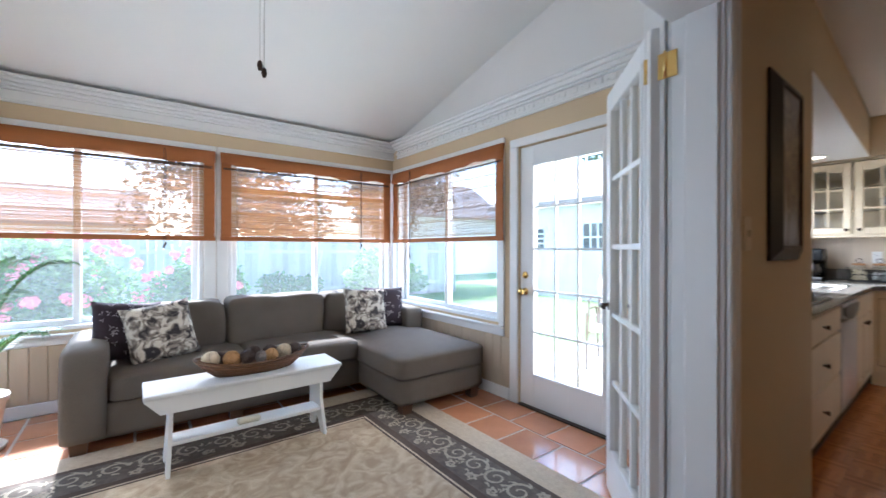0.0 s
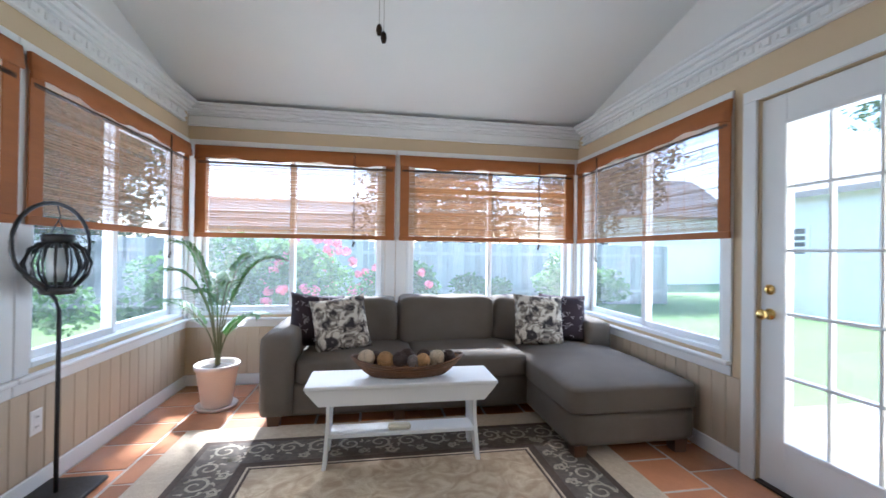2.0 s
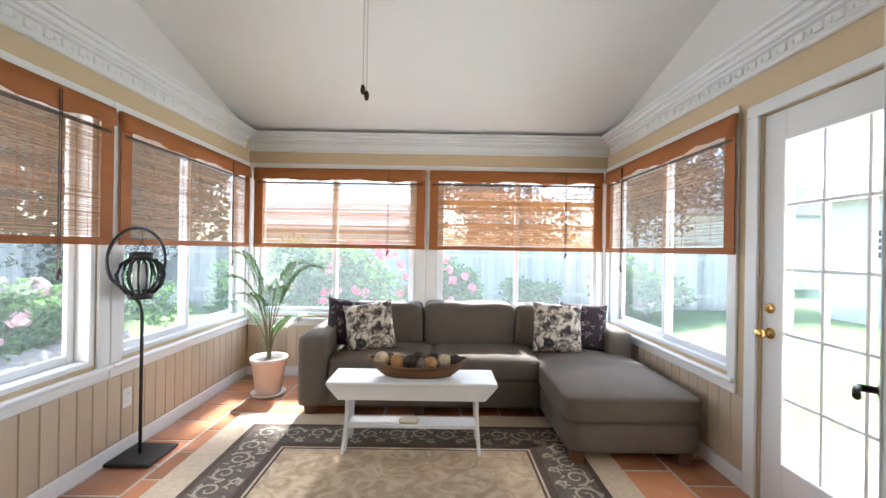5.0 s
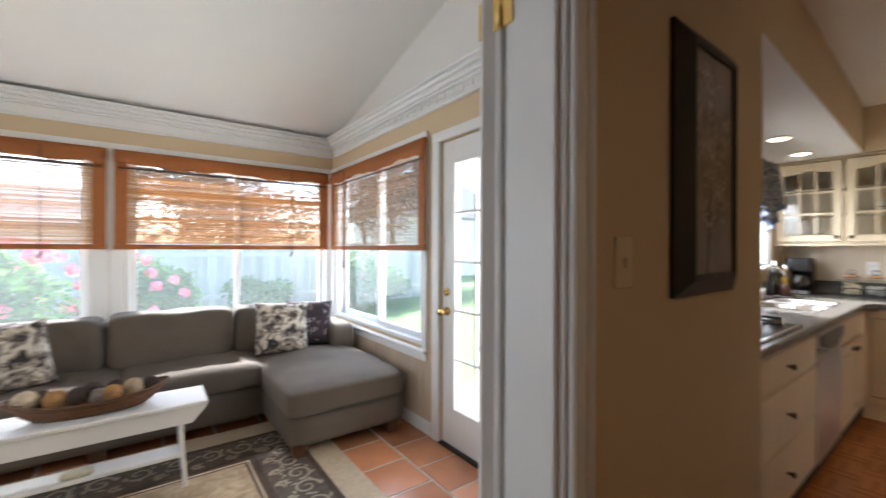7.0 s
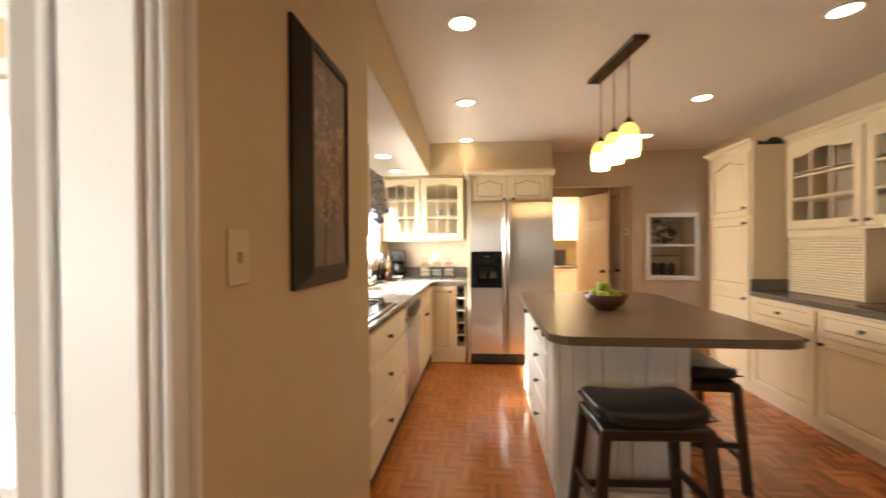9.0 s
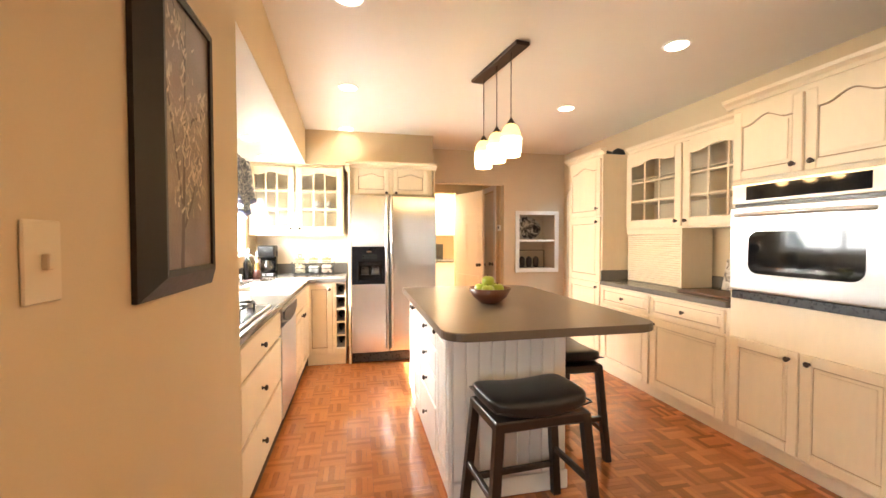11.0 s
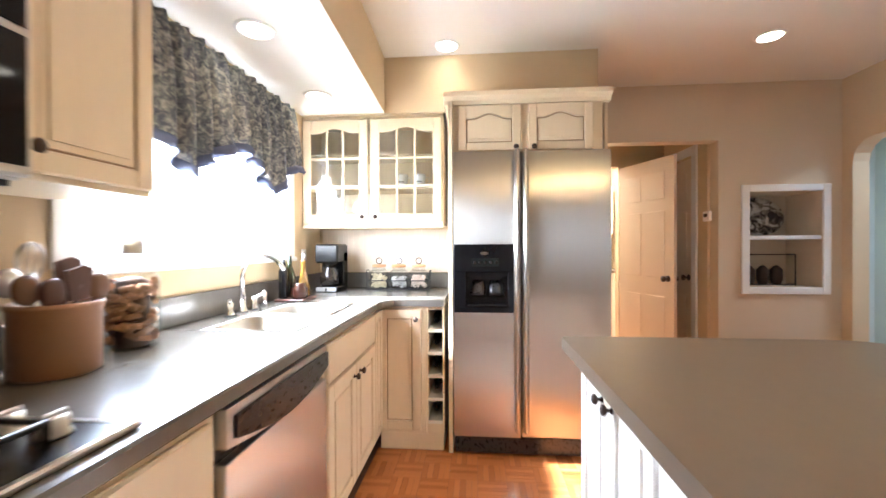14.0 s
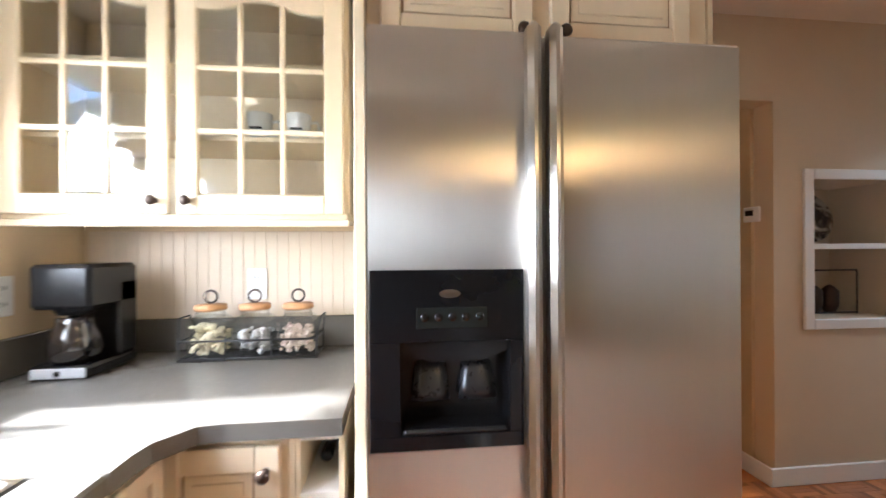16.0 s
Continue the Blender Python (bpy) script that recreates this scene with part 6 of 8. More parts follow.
M["greenglass"] = mat("dark_green_glass", (0.010, 0.012, 0.004), 0.08, vary=0.1)
bottle(5.88, 1.0, [(0.032, 0), (0.035, 0.01), (0.035, 0.13), (0.014, 0.19), (0.012, 0.25)], M["greenglass"], "dark green oil bottle with steel pourer", [(0.013, 0.25), (0.005, 0.265), (0.004, 0.30)])
bottle(5.81, 1.005, [(0.026, 0), (0.028, 0.01), (0.028, 0.16), (0.012, 0.20), (0.011, 0.23)], M["blackglass"], "dark bottle with steel pourer", [(0.012, 0.22), (0.004, 0.24), (0.004, 0.27)])
bottle(5.92, 0.93, [(0.036, 0), (0.04, 0.02), (0.03, 0.10), (0.014, 0.16), (0.014, 0.21), (0.02, 0.22)], M["oil"], "golden oil cruet of clear glass", [(0.014, 0.22), (0.006, 0.24), (0.008, 0.26)])
bottle(5.82, 0.91, [(0.04, 0), (0.048, 0.01), (0.048, 0.055), (0.035, 0.075), (0.037, 0.09), (0.0, 0.092)], mat("red_jam", (0.04, 0.012, 0.008), 0.12, vary=0.3), "squat jar of dark red preserve")

# utensil crock and cork-filled jar
cr_ = thing("utensil_crock", (4.45, 0.93, 0.9155), "tan stoneware crock full of wooden utensils", "crock")
bm = bmesh.new()
lathe(bm, [(0.082, 0.0), (0.09, 0.006), (0.092, 0.165), (0.096, 0.17), (0.096, 0.182), (0.084, 0.182), (0.08, 0.02), (0.0, 0.018)], 28, (4.45, 0.93, 0.9155))
part("pot", bm, mat("tan_stoneware", (0.36, 0.18, 0.085), 0.35, vary=0.12, scale=12, bump=0.1), cr_)
UM = [mat("brown_wood_spoon", (0.16, 0.08, 0.04), 0.6, vary=0.2), mat("dark_wood_spoon", (0.085, 0.032, 0.018), 0.5, vary=0.2), M["steel"]]
USES = [(0.03, 0.02, 0.05, 0.03, 0.275, "paddle", 1), (-0.03, 0.03, -0.06, 0.02, 0.265, "ladle", 2), (0.0, -0.03, 0.015, -0.03, 0.255, "paddle", 1), (-0.04, -0.01, -0.07, -0.02, 0.25, "spoon", 0),
        (0.04, -0.02, 0.06, -0.02, 0.245, "spoon", 0), (0.0, 0.05, 0.0, 0.03, 0.285, "whisk", 2), (-0.02, -0.03, -0.05, -0.03, 0.24, "spoon", 1), (0.05, 0.02, 0.04, 0.0, 0.25, "ladle", 2)]
for i, (dx, dy, lx, ly, L, k, m_) in enumerate(USES):
    bm = bmesh.new()
    p0, p1 = Vector((4.45 + dx * 0.6, 0.93 + dy * 0.6, 0.94)), Vector((4.45 + dx + lx * 0.7, 0.93 + dy + ly * 0.7, 0.9155 + L - 0.03))
    tube(bm, [p0, p1], 0.006, 8)
    if k == "paddle":
        prism(bm, [(p1.x - 0.026, p1.z - 0.04), (p1.x + 0.026, p1.z - 0.04), (p1.x + 0.034, p1.z + 0.04), (p1.x + 0.012, p1.z + 0.05), (p1.x - 0.034, p1.z + 0.036)], p1.y - 0.004, p1.y + 0.004, "y")
    elif k == "whisk":
        for j in range(6):
            t = math.pi * j / 6
            tube(bm, [(p1.x + 0.03 * math.sin(q) * math.cos(t), p1.y + 0.03 * math.sin(q) * math.sin(t), p1.z - 0.05 * math.cos(q) + 0.03) for q in [2 * math.pi * e / 12 for e in range(13)]], 0.0014, 5)
    else:
        puff(bm, p1.x - 0.03, p1.x + 0.03, p1.y - 0.014, p1.y + 0.014, p1.z - 0.036, p1.z + 0.036, n=3, power=2.3)
    part("utensil", bm, UM[m_], cr_)
jr = thing("cork_jar", (4.72, 0.97, 0.9155), "glass jar filled with wine corks", "jar")
bm = bmesh.new()
rr = random.Random(3)
for i in range(90):
    a, h = rr.uniform(0, 6.28), rr.uniform(0.012, 0.21)
    q = Vector((4.72 + 0.058 * math.cos(a), 0.97 + 0.058 * math.sin(a), 0.9155 + h))
    w = Vector((-math.sin(a), math.cos(a), rr.uniform(-0.6, 0.6))).normalized() * 0.02
    tube(bm, [q - w, q + w], 0.010, 7)
tagged(part("cork_filling", bm, mat("wine_cork", (0.30, 0.15, 0.07), 0.8, vary=0.3, island=0.4), jr), kind="stuff")
bm = bmesh.new()
lathe(bm, [(0.046, 0.004), (0.046, 0.21), (0.02, 0.225)], 18, (4.72, 0.97, 0.9155))
part("core", bm, mat("brown_core", (0.08, 0.04, 0.02), 0.8), jr)
bm = bmesh.new()
lathe(bm, [(0.074, 0.0), (0.076, 0.01), (0.076, 0.21), (0.06, 0.245), (0.032, 0.27), (0.028, 0.30)], 24, (4.72, 0.97, 0.9155))
part("glass_body", bm, M["cabglass"], jr).visible_shadow = False
bm = bmesh.new()
lathe(bm, [(0.03, 0.30), (0.031, 0.303), (0.031, 0.345), (0.0, 0.348)], 18, (4.72, 0.97, 0.9155))
part("cap", bm, M["steel"], jr)

# sink window and valance
kw = thing("window_kitchen", (5.35, 1.1, 1.17), "white framed sink window blown bright by daylight", "window", kind="structure")
part("window_frame", boxes((4.641, 4.68, 1.10, 1.22, 1.171, 2.019), (6.02, 6.059, 1.10, 1.22, 1.171, 2.019), (4.68, 6.02, 1.10, 1.22, 1.98, 2.019), (4.68, 6.02, 1.10, 1.22, 1.171, 1.205), (5.33, 5.37, 1.13, 1.18, 1.205, 1.98), bev=0.004), M["vinyl"], kw)
for x0, x1 in ((4.68, 5.33), (5.37, 6.02)):
    part("pane", boxes((x0, x1, 1.15, 1.155, 1.205, 1.98)), M["glass"], kw).visible_shadow = False
part("window_sill", boxes((4.58, 6.12, 1.06, 1.0985, 1.145, 1.17), bev=0.005), M["white"], kw)
part("casing", boxes((6.0605, 6.13, 1.082, 1.0985, 1.171, 2.09), (4.575, 4.6395, 1.082, 1.0985, 1.171, 2.09), (4.64, 6.06, 1.082, 1.0985, 2.02, 2.09), bev=0.004), M["white"], kw)
va = thing("window_valance", (5.25, 1.0, 2.1), "grey-blue patterned gathered valance with scalloped swags", "valance")
M["valance"] = two_tone("grey_blue_toile", (0.06, 0.066, 0.085), (0.36, 0.35, 0.30), 38, 0.34, 0.66, detail=6, distort=1.2, third=(0.15, 0.155, 0.155), t_at=0.5)
M["ruffle"] = mat("slate_blue_edging", (0.10, 0.115, 0.19), 0.8, vary=0.2, bump=0.2)
bm = bmesh.new()
bm2 = bmesh.new()
VX0, VX1, NV, NR = 4.585, 5.96, 150, 9
cols, edge = [], []
for i in range(NV + 1):
    x = VX0 + (VX1 - VX0) * i / NV
    u = (x - 4.99) / 0.63
    f = abs((u % 1.0) - 0.5) * 2
    drop = 0.37 + 0.20 * f ** 1.6 - 0.015 * math.cos(u * 9)
    col = []
    for j in range(NR + 1):
        t = j / NR
        fold = 0.040 * math.sin(i * 0.47 + 1.1 * math.sin(i * 0.13)) * (0.45 + 0.55 * t) + 0.012 * math.sin(i * 1.37 + 1) * (1.2 - t) + 0.012 * t
        col.append(bm.verts.new((x + 0.006 * math.sin(i * 0.62 + 1.5) * t, 1.01 - fold - 0.02 * math.sin(t * 2.4), 2.10 - drop * t)))
    cols.append(col)
    w = 0.010 * math.sin(i * 1.1)
    e = col[-1].co
    edge.append([bm2.verts.new((e.x, e.y - 0.003, e.z + 0.004)), bm2.verts.new((e.x + w * 0.5, e.y - 0.010 - w, e.z - 0.022)), bm2.verts.new((e.x + w, e.y - 0.012 + w, e.z - 0.042))])
for p, q in zip(cols, cols[1:]):
    for j in range(NR):
        bm.faces.new((p[j], q[j], q[j + 1], p[j + 1])).smooth = True
for p, q in zip(edge, edge[1:]):
    for j in range(2):
        bm2.faces.new((p[j], q[j], q[j + 1], p[j + 1])).smooth = True
o = part("cloth", bm, M["valance"], va)
o.modifiers.new("thick", "SOLIDIFY").thickness = 0.003
o = part("ruffle", bm2, M["ruffle"], va, "slate-blue ruffled edging")
o.modifiers.new("thick", "SOLIDIFY").thickness = 0.002
bm = bmesh.new()
tube(bm, [(4.58, 1.035, 2.085), (6.03, 1.035, 2.085)], 0.009, 8)
part("rod", bm, M["bronze"], va)

# ---- island ----
il = shell_cab("kitchen_island", (4.2, -0.85, 0), [(3.50, 4.93, -1.15, IF, 0.0, 0.874)], "white kitchen island with drawers and beadboard end", "island", material=M["iwhite"])
panel_door(FI, il, 3.515, 3.765, 0.10, 0.86, 0, (3.70, 0.825), M["iwhite"], st=0.05)
for k, (z0, z1) in enumerate(((0.70, 0.86), (0.535, 0.69), (0.37, 0.525), (0.10, 0.36))):
    panel_door(FI, il, 3.785, 4.335, z0, z1, 0, (4.06, (z0 + z1) / 2), M["iwhite"], name="drawer", flat=True)
panel_door(FI, il, 4.355, 4.635, 0.10, 0.86, 0, (4.60, 0.80), M["iwhite"], st=0.05)
panel_door(FI, il, 4.645, 4.92, 0.10, 0.86, 0, (4.68, 0.80), M["iwhite"], st=0.05)
for k in range(9):
    y0 = -1.145 + k * 0.069
    part("bead_board", boxes((3.488, 3.4995, y0, y0 + 0.0655, 0.10, 0.872), bev=0.004), M["iwhite"], il)
part("corner_post", boxes((3.482, 3.4995, -0.5235, IF + 0.012, 0.0, 0.872), bev=0.004), M["iwhite"], il)
part("plinth", boxes((3.478, 3.4875, -1.155, -0.525, 0.0, 0.10), bev=0.004), M["iwhite"], il)


def rounded(x0, x1, y0, y1, rs, n=6):
    pts = []
    for cx_, cy_, a0, r in ((x1, y1, 0, rs[0]), (x0, y1, 90, rs[1]), (x0, y0, 180, rs[2]), (x1, y0, 270, rs[3])):
        sx, sy = (-1 if cx_ == x1 else 1), (-1 if cy_ == y1 else 1)
        for k in range(n + 1):
            a = radians(a0 + 90 * k / n)
            pts.append((cx_ + sx * r + r * math.cos(a), cy_ + sy * r + r * math.sin(a)))
    return pts


bm = bmesh.new()
prism(bm, rounded(3.245, 4.97, -1.53, -0.438, (0.02, 0.10, 0.10, 0.18)), 0.8745, 0.915)
es = [e for e in bm.edges if abs(e.verts[0].co.z - e.verts[1].co.z) < 1e-5]
bmesh.ops.bevel(bm, geom=es, offset=0.006, segments=2, profile=0.5, affect="EDGES")
single("island_worktop", bm, M["icounter"], "taupe-grey laminate worktop with rounded corners on the island", "worktop", (4.1, -0.98, 0.8745))

# bowl of green apples
bo = thing("wooden_bowl", (4.02, -0.90, 0.9155), "turned dark wooden bowl holding green apples", "bowl")
bm = bmesh.new()
lathe(bm, [(0.055, 0.0), (0.062, 0.006), (0.11, 0.045), (0.138, 0.098), (0.132, 0.10), (0.10, 0.05), (0.05, 0.02), (0.0, 0.018)], 36, (4.02, -0.90, 0.9155))
part("shell", bm, mat("dark_turned_wood", (0.10, 0.038, 0.018), 0.35, vary=0.3, scale=4, grain=0.15, gscale=20, stretch=(1, 1, 6), coat=0.2), bo)
M["apple"] = mat("green_apple_skin", (0.33, 0.42, 0.06), 0.3, vary=0.2, scale=20)
for k, (dx, dy, dz) in enumerate(((-0.055, 0.03, 0.0), (0.05, 0.045, 0.0), (0.0, -0.055, 0.0), (-0.01, 0.015, 0.055), (0.07, -0.03, 0.01))):
    ap = thing("green_apple", (4.02 + dx, -0.90 + dy, 0.965 + dz), "shiny green apple in the wooden bowl", "apple", "apples in the bowl")
    bm = bmesh.new()
    lathe(bm, [(0.008, 0.006), (0.02, 0.0), (0.036, 0.018), (0.041, 0.042), (0.034, 0.064), (0.018, 0.071), (0.004, 0.062)], 20, (4.02 + dx, -0.90 + dy, 0.965 + dz))
    part("flesh", bm, M["apple"], ap)
    bm = bmesh.new()
    tube(bm, [(4.02 + dx, -0.90 + dy, 1.027 + dz), (4.024 + dx, -0.897 + dy, 1.048 + dz)], 0.0018, 5)
    part("stalk", bm, M["espresso"], ap)


# ---- stools ----
def stool():
    s = thing("bar_stool", (0, 0, 0), "backless saddle stool with black leather seat and dark wooden legs", "stool", "stools at the island")
    bm = bmesh.new()
    puff(bm, -0.165, 0.165, -0.235, 0.235, 0.575, 0.645, n=9, power=5, crown=0.012)
    for v in bm.verts:
        v.co.z += 0.028 * (v.co.y / 0.235) ** 2 - 0.008
    seat = part("seat", bm, M["leather"], s, "black leather saddle seat")
    bm = bmesh.new()
    tube(bm, [(0.158 * max(-1, min(1, 1.5 * math.cos(q))), 0.228 * max(-1, min(1, 1.5 * math.sin(q))), 0.589 + 0.028 * min(1, 1.5 * abs(math.sin(q))) ** 2) for q in [2 * math.pi * k / 40 for k in range(41)]], 0.004, 6)
    part("piping", bm, M["leather"], seat)
    bm = boxes((-0.155, 0.155, -0.225, 0.225, 0.525, 0.572), bev=0.006)
    part("apron", bm, M["espresso"], s)
    legs = {}
    for sx in (-1, 1):
        for sy in (-1, 1):
            bm = bmesh.new()
            a = [bm.verts.new((sx * (0.17 if z < 0.1 else 0.137) + u * 0.018, sy * (0.255 if z < 0.1 else 0.205) + w * 0.02, z)) for z in (0.0, 0.565) for u, w in ((-1, -1), (1, -1), (1, 1), (-1, 1))]
            for f in ((3, 2, 1, 0), (4, 5, 6, 7), (0, 1, 5, 4), (1, 2, 6, 5), (2, 3, 7, 6), (3, 0, 4, 7)):
                bm.faces.new([a[i] for i in f])
            part("leg", bm, M["espresso"], s)
    for sx in (-1, 1):
        part("stretcher", boxes((sx * 0.16 - 0.011, sx * 0.16 + 0.011, -0.235, 0.235, 0.155, 0.185), bev=0.003), M["espresso"], s)
    for sy in (-1, 1):
        part("stretcher", boxes((-0.15, 0.15, sy * 0.236 - 0.011, sy * 0.236 + 0.011, 0.235, 0.265), bev=0.003), M["espresso"], s)
    return s


st = stool()
st.matrix_world = pose(3.265, -0.83, 0, 0, 0, 4)
copy_thing(st, pose(3.93, -1.36, 0, 0, 0, 88))

# ---- right run: pantry, base, glazed uppers, oven ----
def crown_run(x0, x1, y, z, c, ends=True):
    bm = bmesh.new()
    prism(bm, [(y - 0.01, z), (y + 0.012, z), (y + 0.022, z + 0.02), (y + 0.05, z + 0.035), (y + 0.055, z + 0.055), (y - 0.01, z + 0.055)], x0, x1, "x")
    return part("crown", bm, M["cream"], c)


pa = shell_cab("pantry_cabinet", (5.44, -2.75, 0), [(5.13, 5.76, KR + 0.002, RF, 0.09, 2.17), (5.13, 5.76, KR + 0.002, RF - 0.05, 0.0, 0.09)], "tall cream glazed pantry cabinet with three doors")
panel_door(FR_, pa, 5.15, 5.74, 1.56, 2.13, 0.045, (5.19, 1.635))
panel_door(FR_, pa, 5.15, 5.74, 0.90, 1.545, 0, (5.19, 1.50), st=0.06)
panel_door(FR_, pa, 5.15, 5.74, 0.12, 0.885, 0, (5.19, 0.84), st=0.06)
crown_run(5.09, 5.80, RF, 2.165, pa)
bs = shell_cab("base_cabinet", (4.4, -2.75, 0), [(3.72, 5.128, KR + 0.002, RF, 0.09, CT - 0.001), (3.72, 5.128, KR + 0.002, RF - 0.045, 0.0, 0.09)], "cream glazed base cabinet with two drawers and two doors")
for a0, a1 in ((4.455, 5.105), (3.745, 4.425)):
    panel_door(FR_, bs, a0, a1, 0.70, 0.855, 0, ((a0 + a1) / 2, 0.78), name="drawer", st=0.03)
panel_door(FR_, bs, 4.455, 5.105, 0.115, 0.68, 0, (4.50, 0.635), st=0.06)
panel_door(FR_, bs, 3.745, 4.425, 0.115, 0.68, 0, (4.38, 0.635), st=0.06)
single("side_worktop", boxes((3.722, 5.128, KR + 0.002, RF + 0.03, CT, 0.915), (3.722, 5.128, KR + 0.002, KR + 0.02, 0.9155, 1.015), (5.11, 5.128, KR + 0.03, RF + 0.02, 0.9155, 1.015), bev=0.005), M["counter"], "grey laminate worktop between pantry and oven", "worktop", (4.4, -2.75, CT))
GF = Face("x", -2.72, 1)
gc = shell_cab("glazed_cabinet", (4.4, -2.85, 1.42), [(3.735, 5.128, KR + 0.002, -2.72, 1.42, 1.44), (3.735, 5.128, KR + 0.002, -2.72, 2.13, 2.17), (5.10, 5.128, KR + 0.002, -2.72, 1.44, 2.13), (3.735, 3.76, KR + 0.002, -2.72, 1.44, 2.13), (3.76, 5.10, KR + 0.002, KR + 0.02, 1.44, 2.13),
        (4.39, 4.43, -2.75, -2.72, 1.44, 2.13), (3.76, 5.10, KR + 0.02, -2.76, 1.67, 1.685), (3.76, 5.10, KR + 0.02, -2.76, 1.90, 1.915)], "cream wall cabinet with two arched glass doors and crown")
glass_door(GF, gc, 4.42, 5.11, 1.435, 2.13, (4.46, 1.48), st=0.07)
glass_door(GF, gc, 3.745, 4.40, 1.435, 2.13, (4.36, 1.48), st=0.07)
bm = bmesh.new()
prism(bm, [(-2.73, 2.165), (-2.708, 2.165), (-2.70, 2.185), (-2.67, 2.20), (-2.665, 2.22), (-2.73, 2.22)], 3.735, 5.088, "x")
part("crown", bm, M["cream"], gc)
ag = thing("appliance_garage", (4.78, -2.85, 0.916), "cream appliance garage with tambour shutter", "cabinet")
part("side_panel", boxes((4.40, 4.42, KR + 0.022, -2.70, 0.916, 1.418), bev=0.002), M["cream"], ag)
part("head_rail", boxes((4.421, 5.10, -2.72, -2.70, 1.37, 1.418), bev=0.002), M["cream"], ag)
for k in range(22):
    z = 0.918 + k * 0.0205
    part("slat", boxes((4.422, 5.10, -2.728, -2.712, z, z + 0.019), bev=0.006), M["cream"], ag)
ov = shell_cab("oven_cabinet", (3.28, -2.75, 0), [(2.845, 3.719, KR + 0.002, RF, 0.09, 2.17), (2.845, 3.719, KR + 0.002, RF - 0.045, 0.0, 0.09)], "tall cream glazed oven cabinet with doors above and below")
panel_door(FR_, ov, 3.29, 3.70, 1.70, 2.13, 0.045, (3.33, 1.745))
panel_door(FR_, ov, 2.865, 3.275, 1.70, 2.13, 0.045, (3.235, 1.745))
panel_door(FR_, ov, 3.29, 3.70, 0.115, 0.70, 0, (3.335, 0.655))
panel_door(FR_, ov, 2.865, 3.275, 0.115, 0.70, 0, (3.23, 0.655))
crown_run(2.80, 3.76, RF, 2.165, ov)
ow = thing("wall_oven", (3.28, -2.45, 0.95), "stainless built-in oven with dark window and bar handle", "oven")
bm = bmesh.new()
FR_.box(bm, 2.885, 3.675, 0.001, 0.03, 0.955, 1.67, 0.004)
part("frame", bm, M["black"], ow)
bm = bmesh.new()
FR_.box(bm, 2.885, 3.675, 0.0305, 0.05, 1.545, 1.67, 0.005)
cp = part("control_panel", bm, M["steel"], ow)
bm = bmesh.new()
FR_.box(bm, 2.96, 3.58, 0.0505, 0.053, 1.565, 1.65, 0.002)
part("display", bm, M["blackglass"], cp)
bm = bmesh.new()
FR_.box(bm, 2.885, 3.675, 0.0305, 0.062, 1.01, 1.525, 0.008)
dr = part("door", bm, M["steel"], ow)
bm = bmesh.new()
FR_.poly(bm, rounded(2.97, 3.55, 1.12, 1.375, (0.06,) * 4), 0.0622, 0.065)
part("window", bm, M["blackglass"], dr)
bm = bmesh.new()
tube(bm, [FR_.at(3.62, 0.06, 1.475), FR_.at(3.60, 0.105, 1.475), FR_.at(3.28, 0.115, 1.478), FR_.at(2.96, 0.105, 1.475), FR_.at(2.94, 0.06, 1.475)], 0.012, 10)
part("handle", bm, M["steel"], dr)
bm = bmesh.new()
FR_.box(bm, 2.885, 3.675, 0.0305, 0.045, 0.955, 1.005, 0.004)
part("vent", bm, M["black"], ow)
bd = single("cutting_board", boxes((3.80, 4.25, -2.80, -2.52, 0.916, 0.932), bev=0.006), mat("brown_board", (0.10, 0.05, 0.028), 0.5, vary=0.25, stretch=(0.2, 3, 1)), "dark brown cutting board on the side worktop", "cutting board", (4.0, -2.66, 0.916))
bm = boxes((-0.13, 0.13, -0.006, 0.006, 0.0, 0.25), bev=0.004)
bmesh.ops.rotate(bm, verts=bm.verts[:], matrix=Matrix.Rotation(radians(12), 3, "X"))
bmesh.ops.translate(bm, verts=bm.verts[:], vec=(4.12, -2.945, 0.918))
M["tile_print"] = two_tone("pale_printed_tile", (0.16, 0.12, 0.09), (0.62, 0.54, 0.42), 14, 0.36, 0.56, rough=0.35, detail=4, distort=1.2, third=(0.46, 0.38, 0.28), t_at=0.46)
single("printed_tile", bm, M["tile_print"], "pale printed square tile leaning against the wall", "tile", (4.12, -2.95, 0.916))
for i, (x, y, r) in enumerate(((5.35, -2.62, 0.10), (5.22, -2.68, 0.07), (2.98, -2.66, 0.13), (3.12, -2.7, 0.10))):
    bm = bmesh.new()
    z0 = 2.171
    lathe(bm, [(r * 0.8, 0.0), (r, 0.02), (r * 0.75, 0.06), (r * 0.25, 0.08), (0, 0.082)], 20, (x, y, z0))
    single("basket_top", bm, M["iron"], "dark woven dish lying on top of the tall cabinet", "dish", (x, y, z0), group="dishes on the tall cabinets")

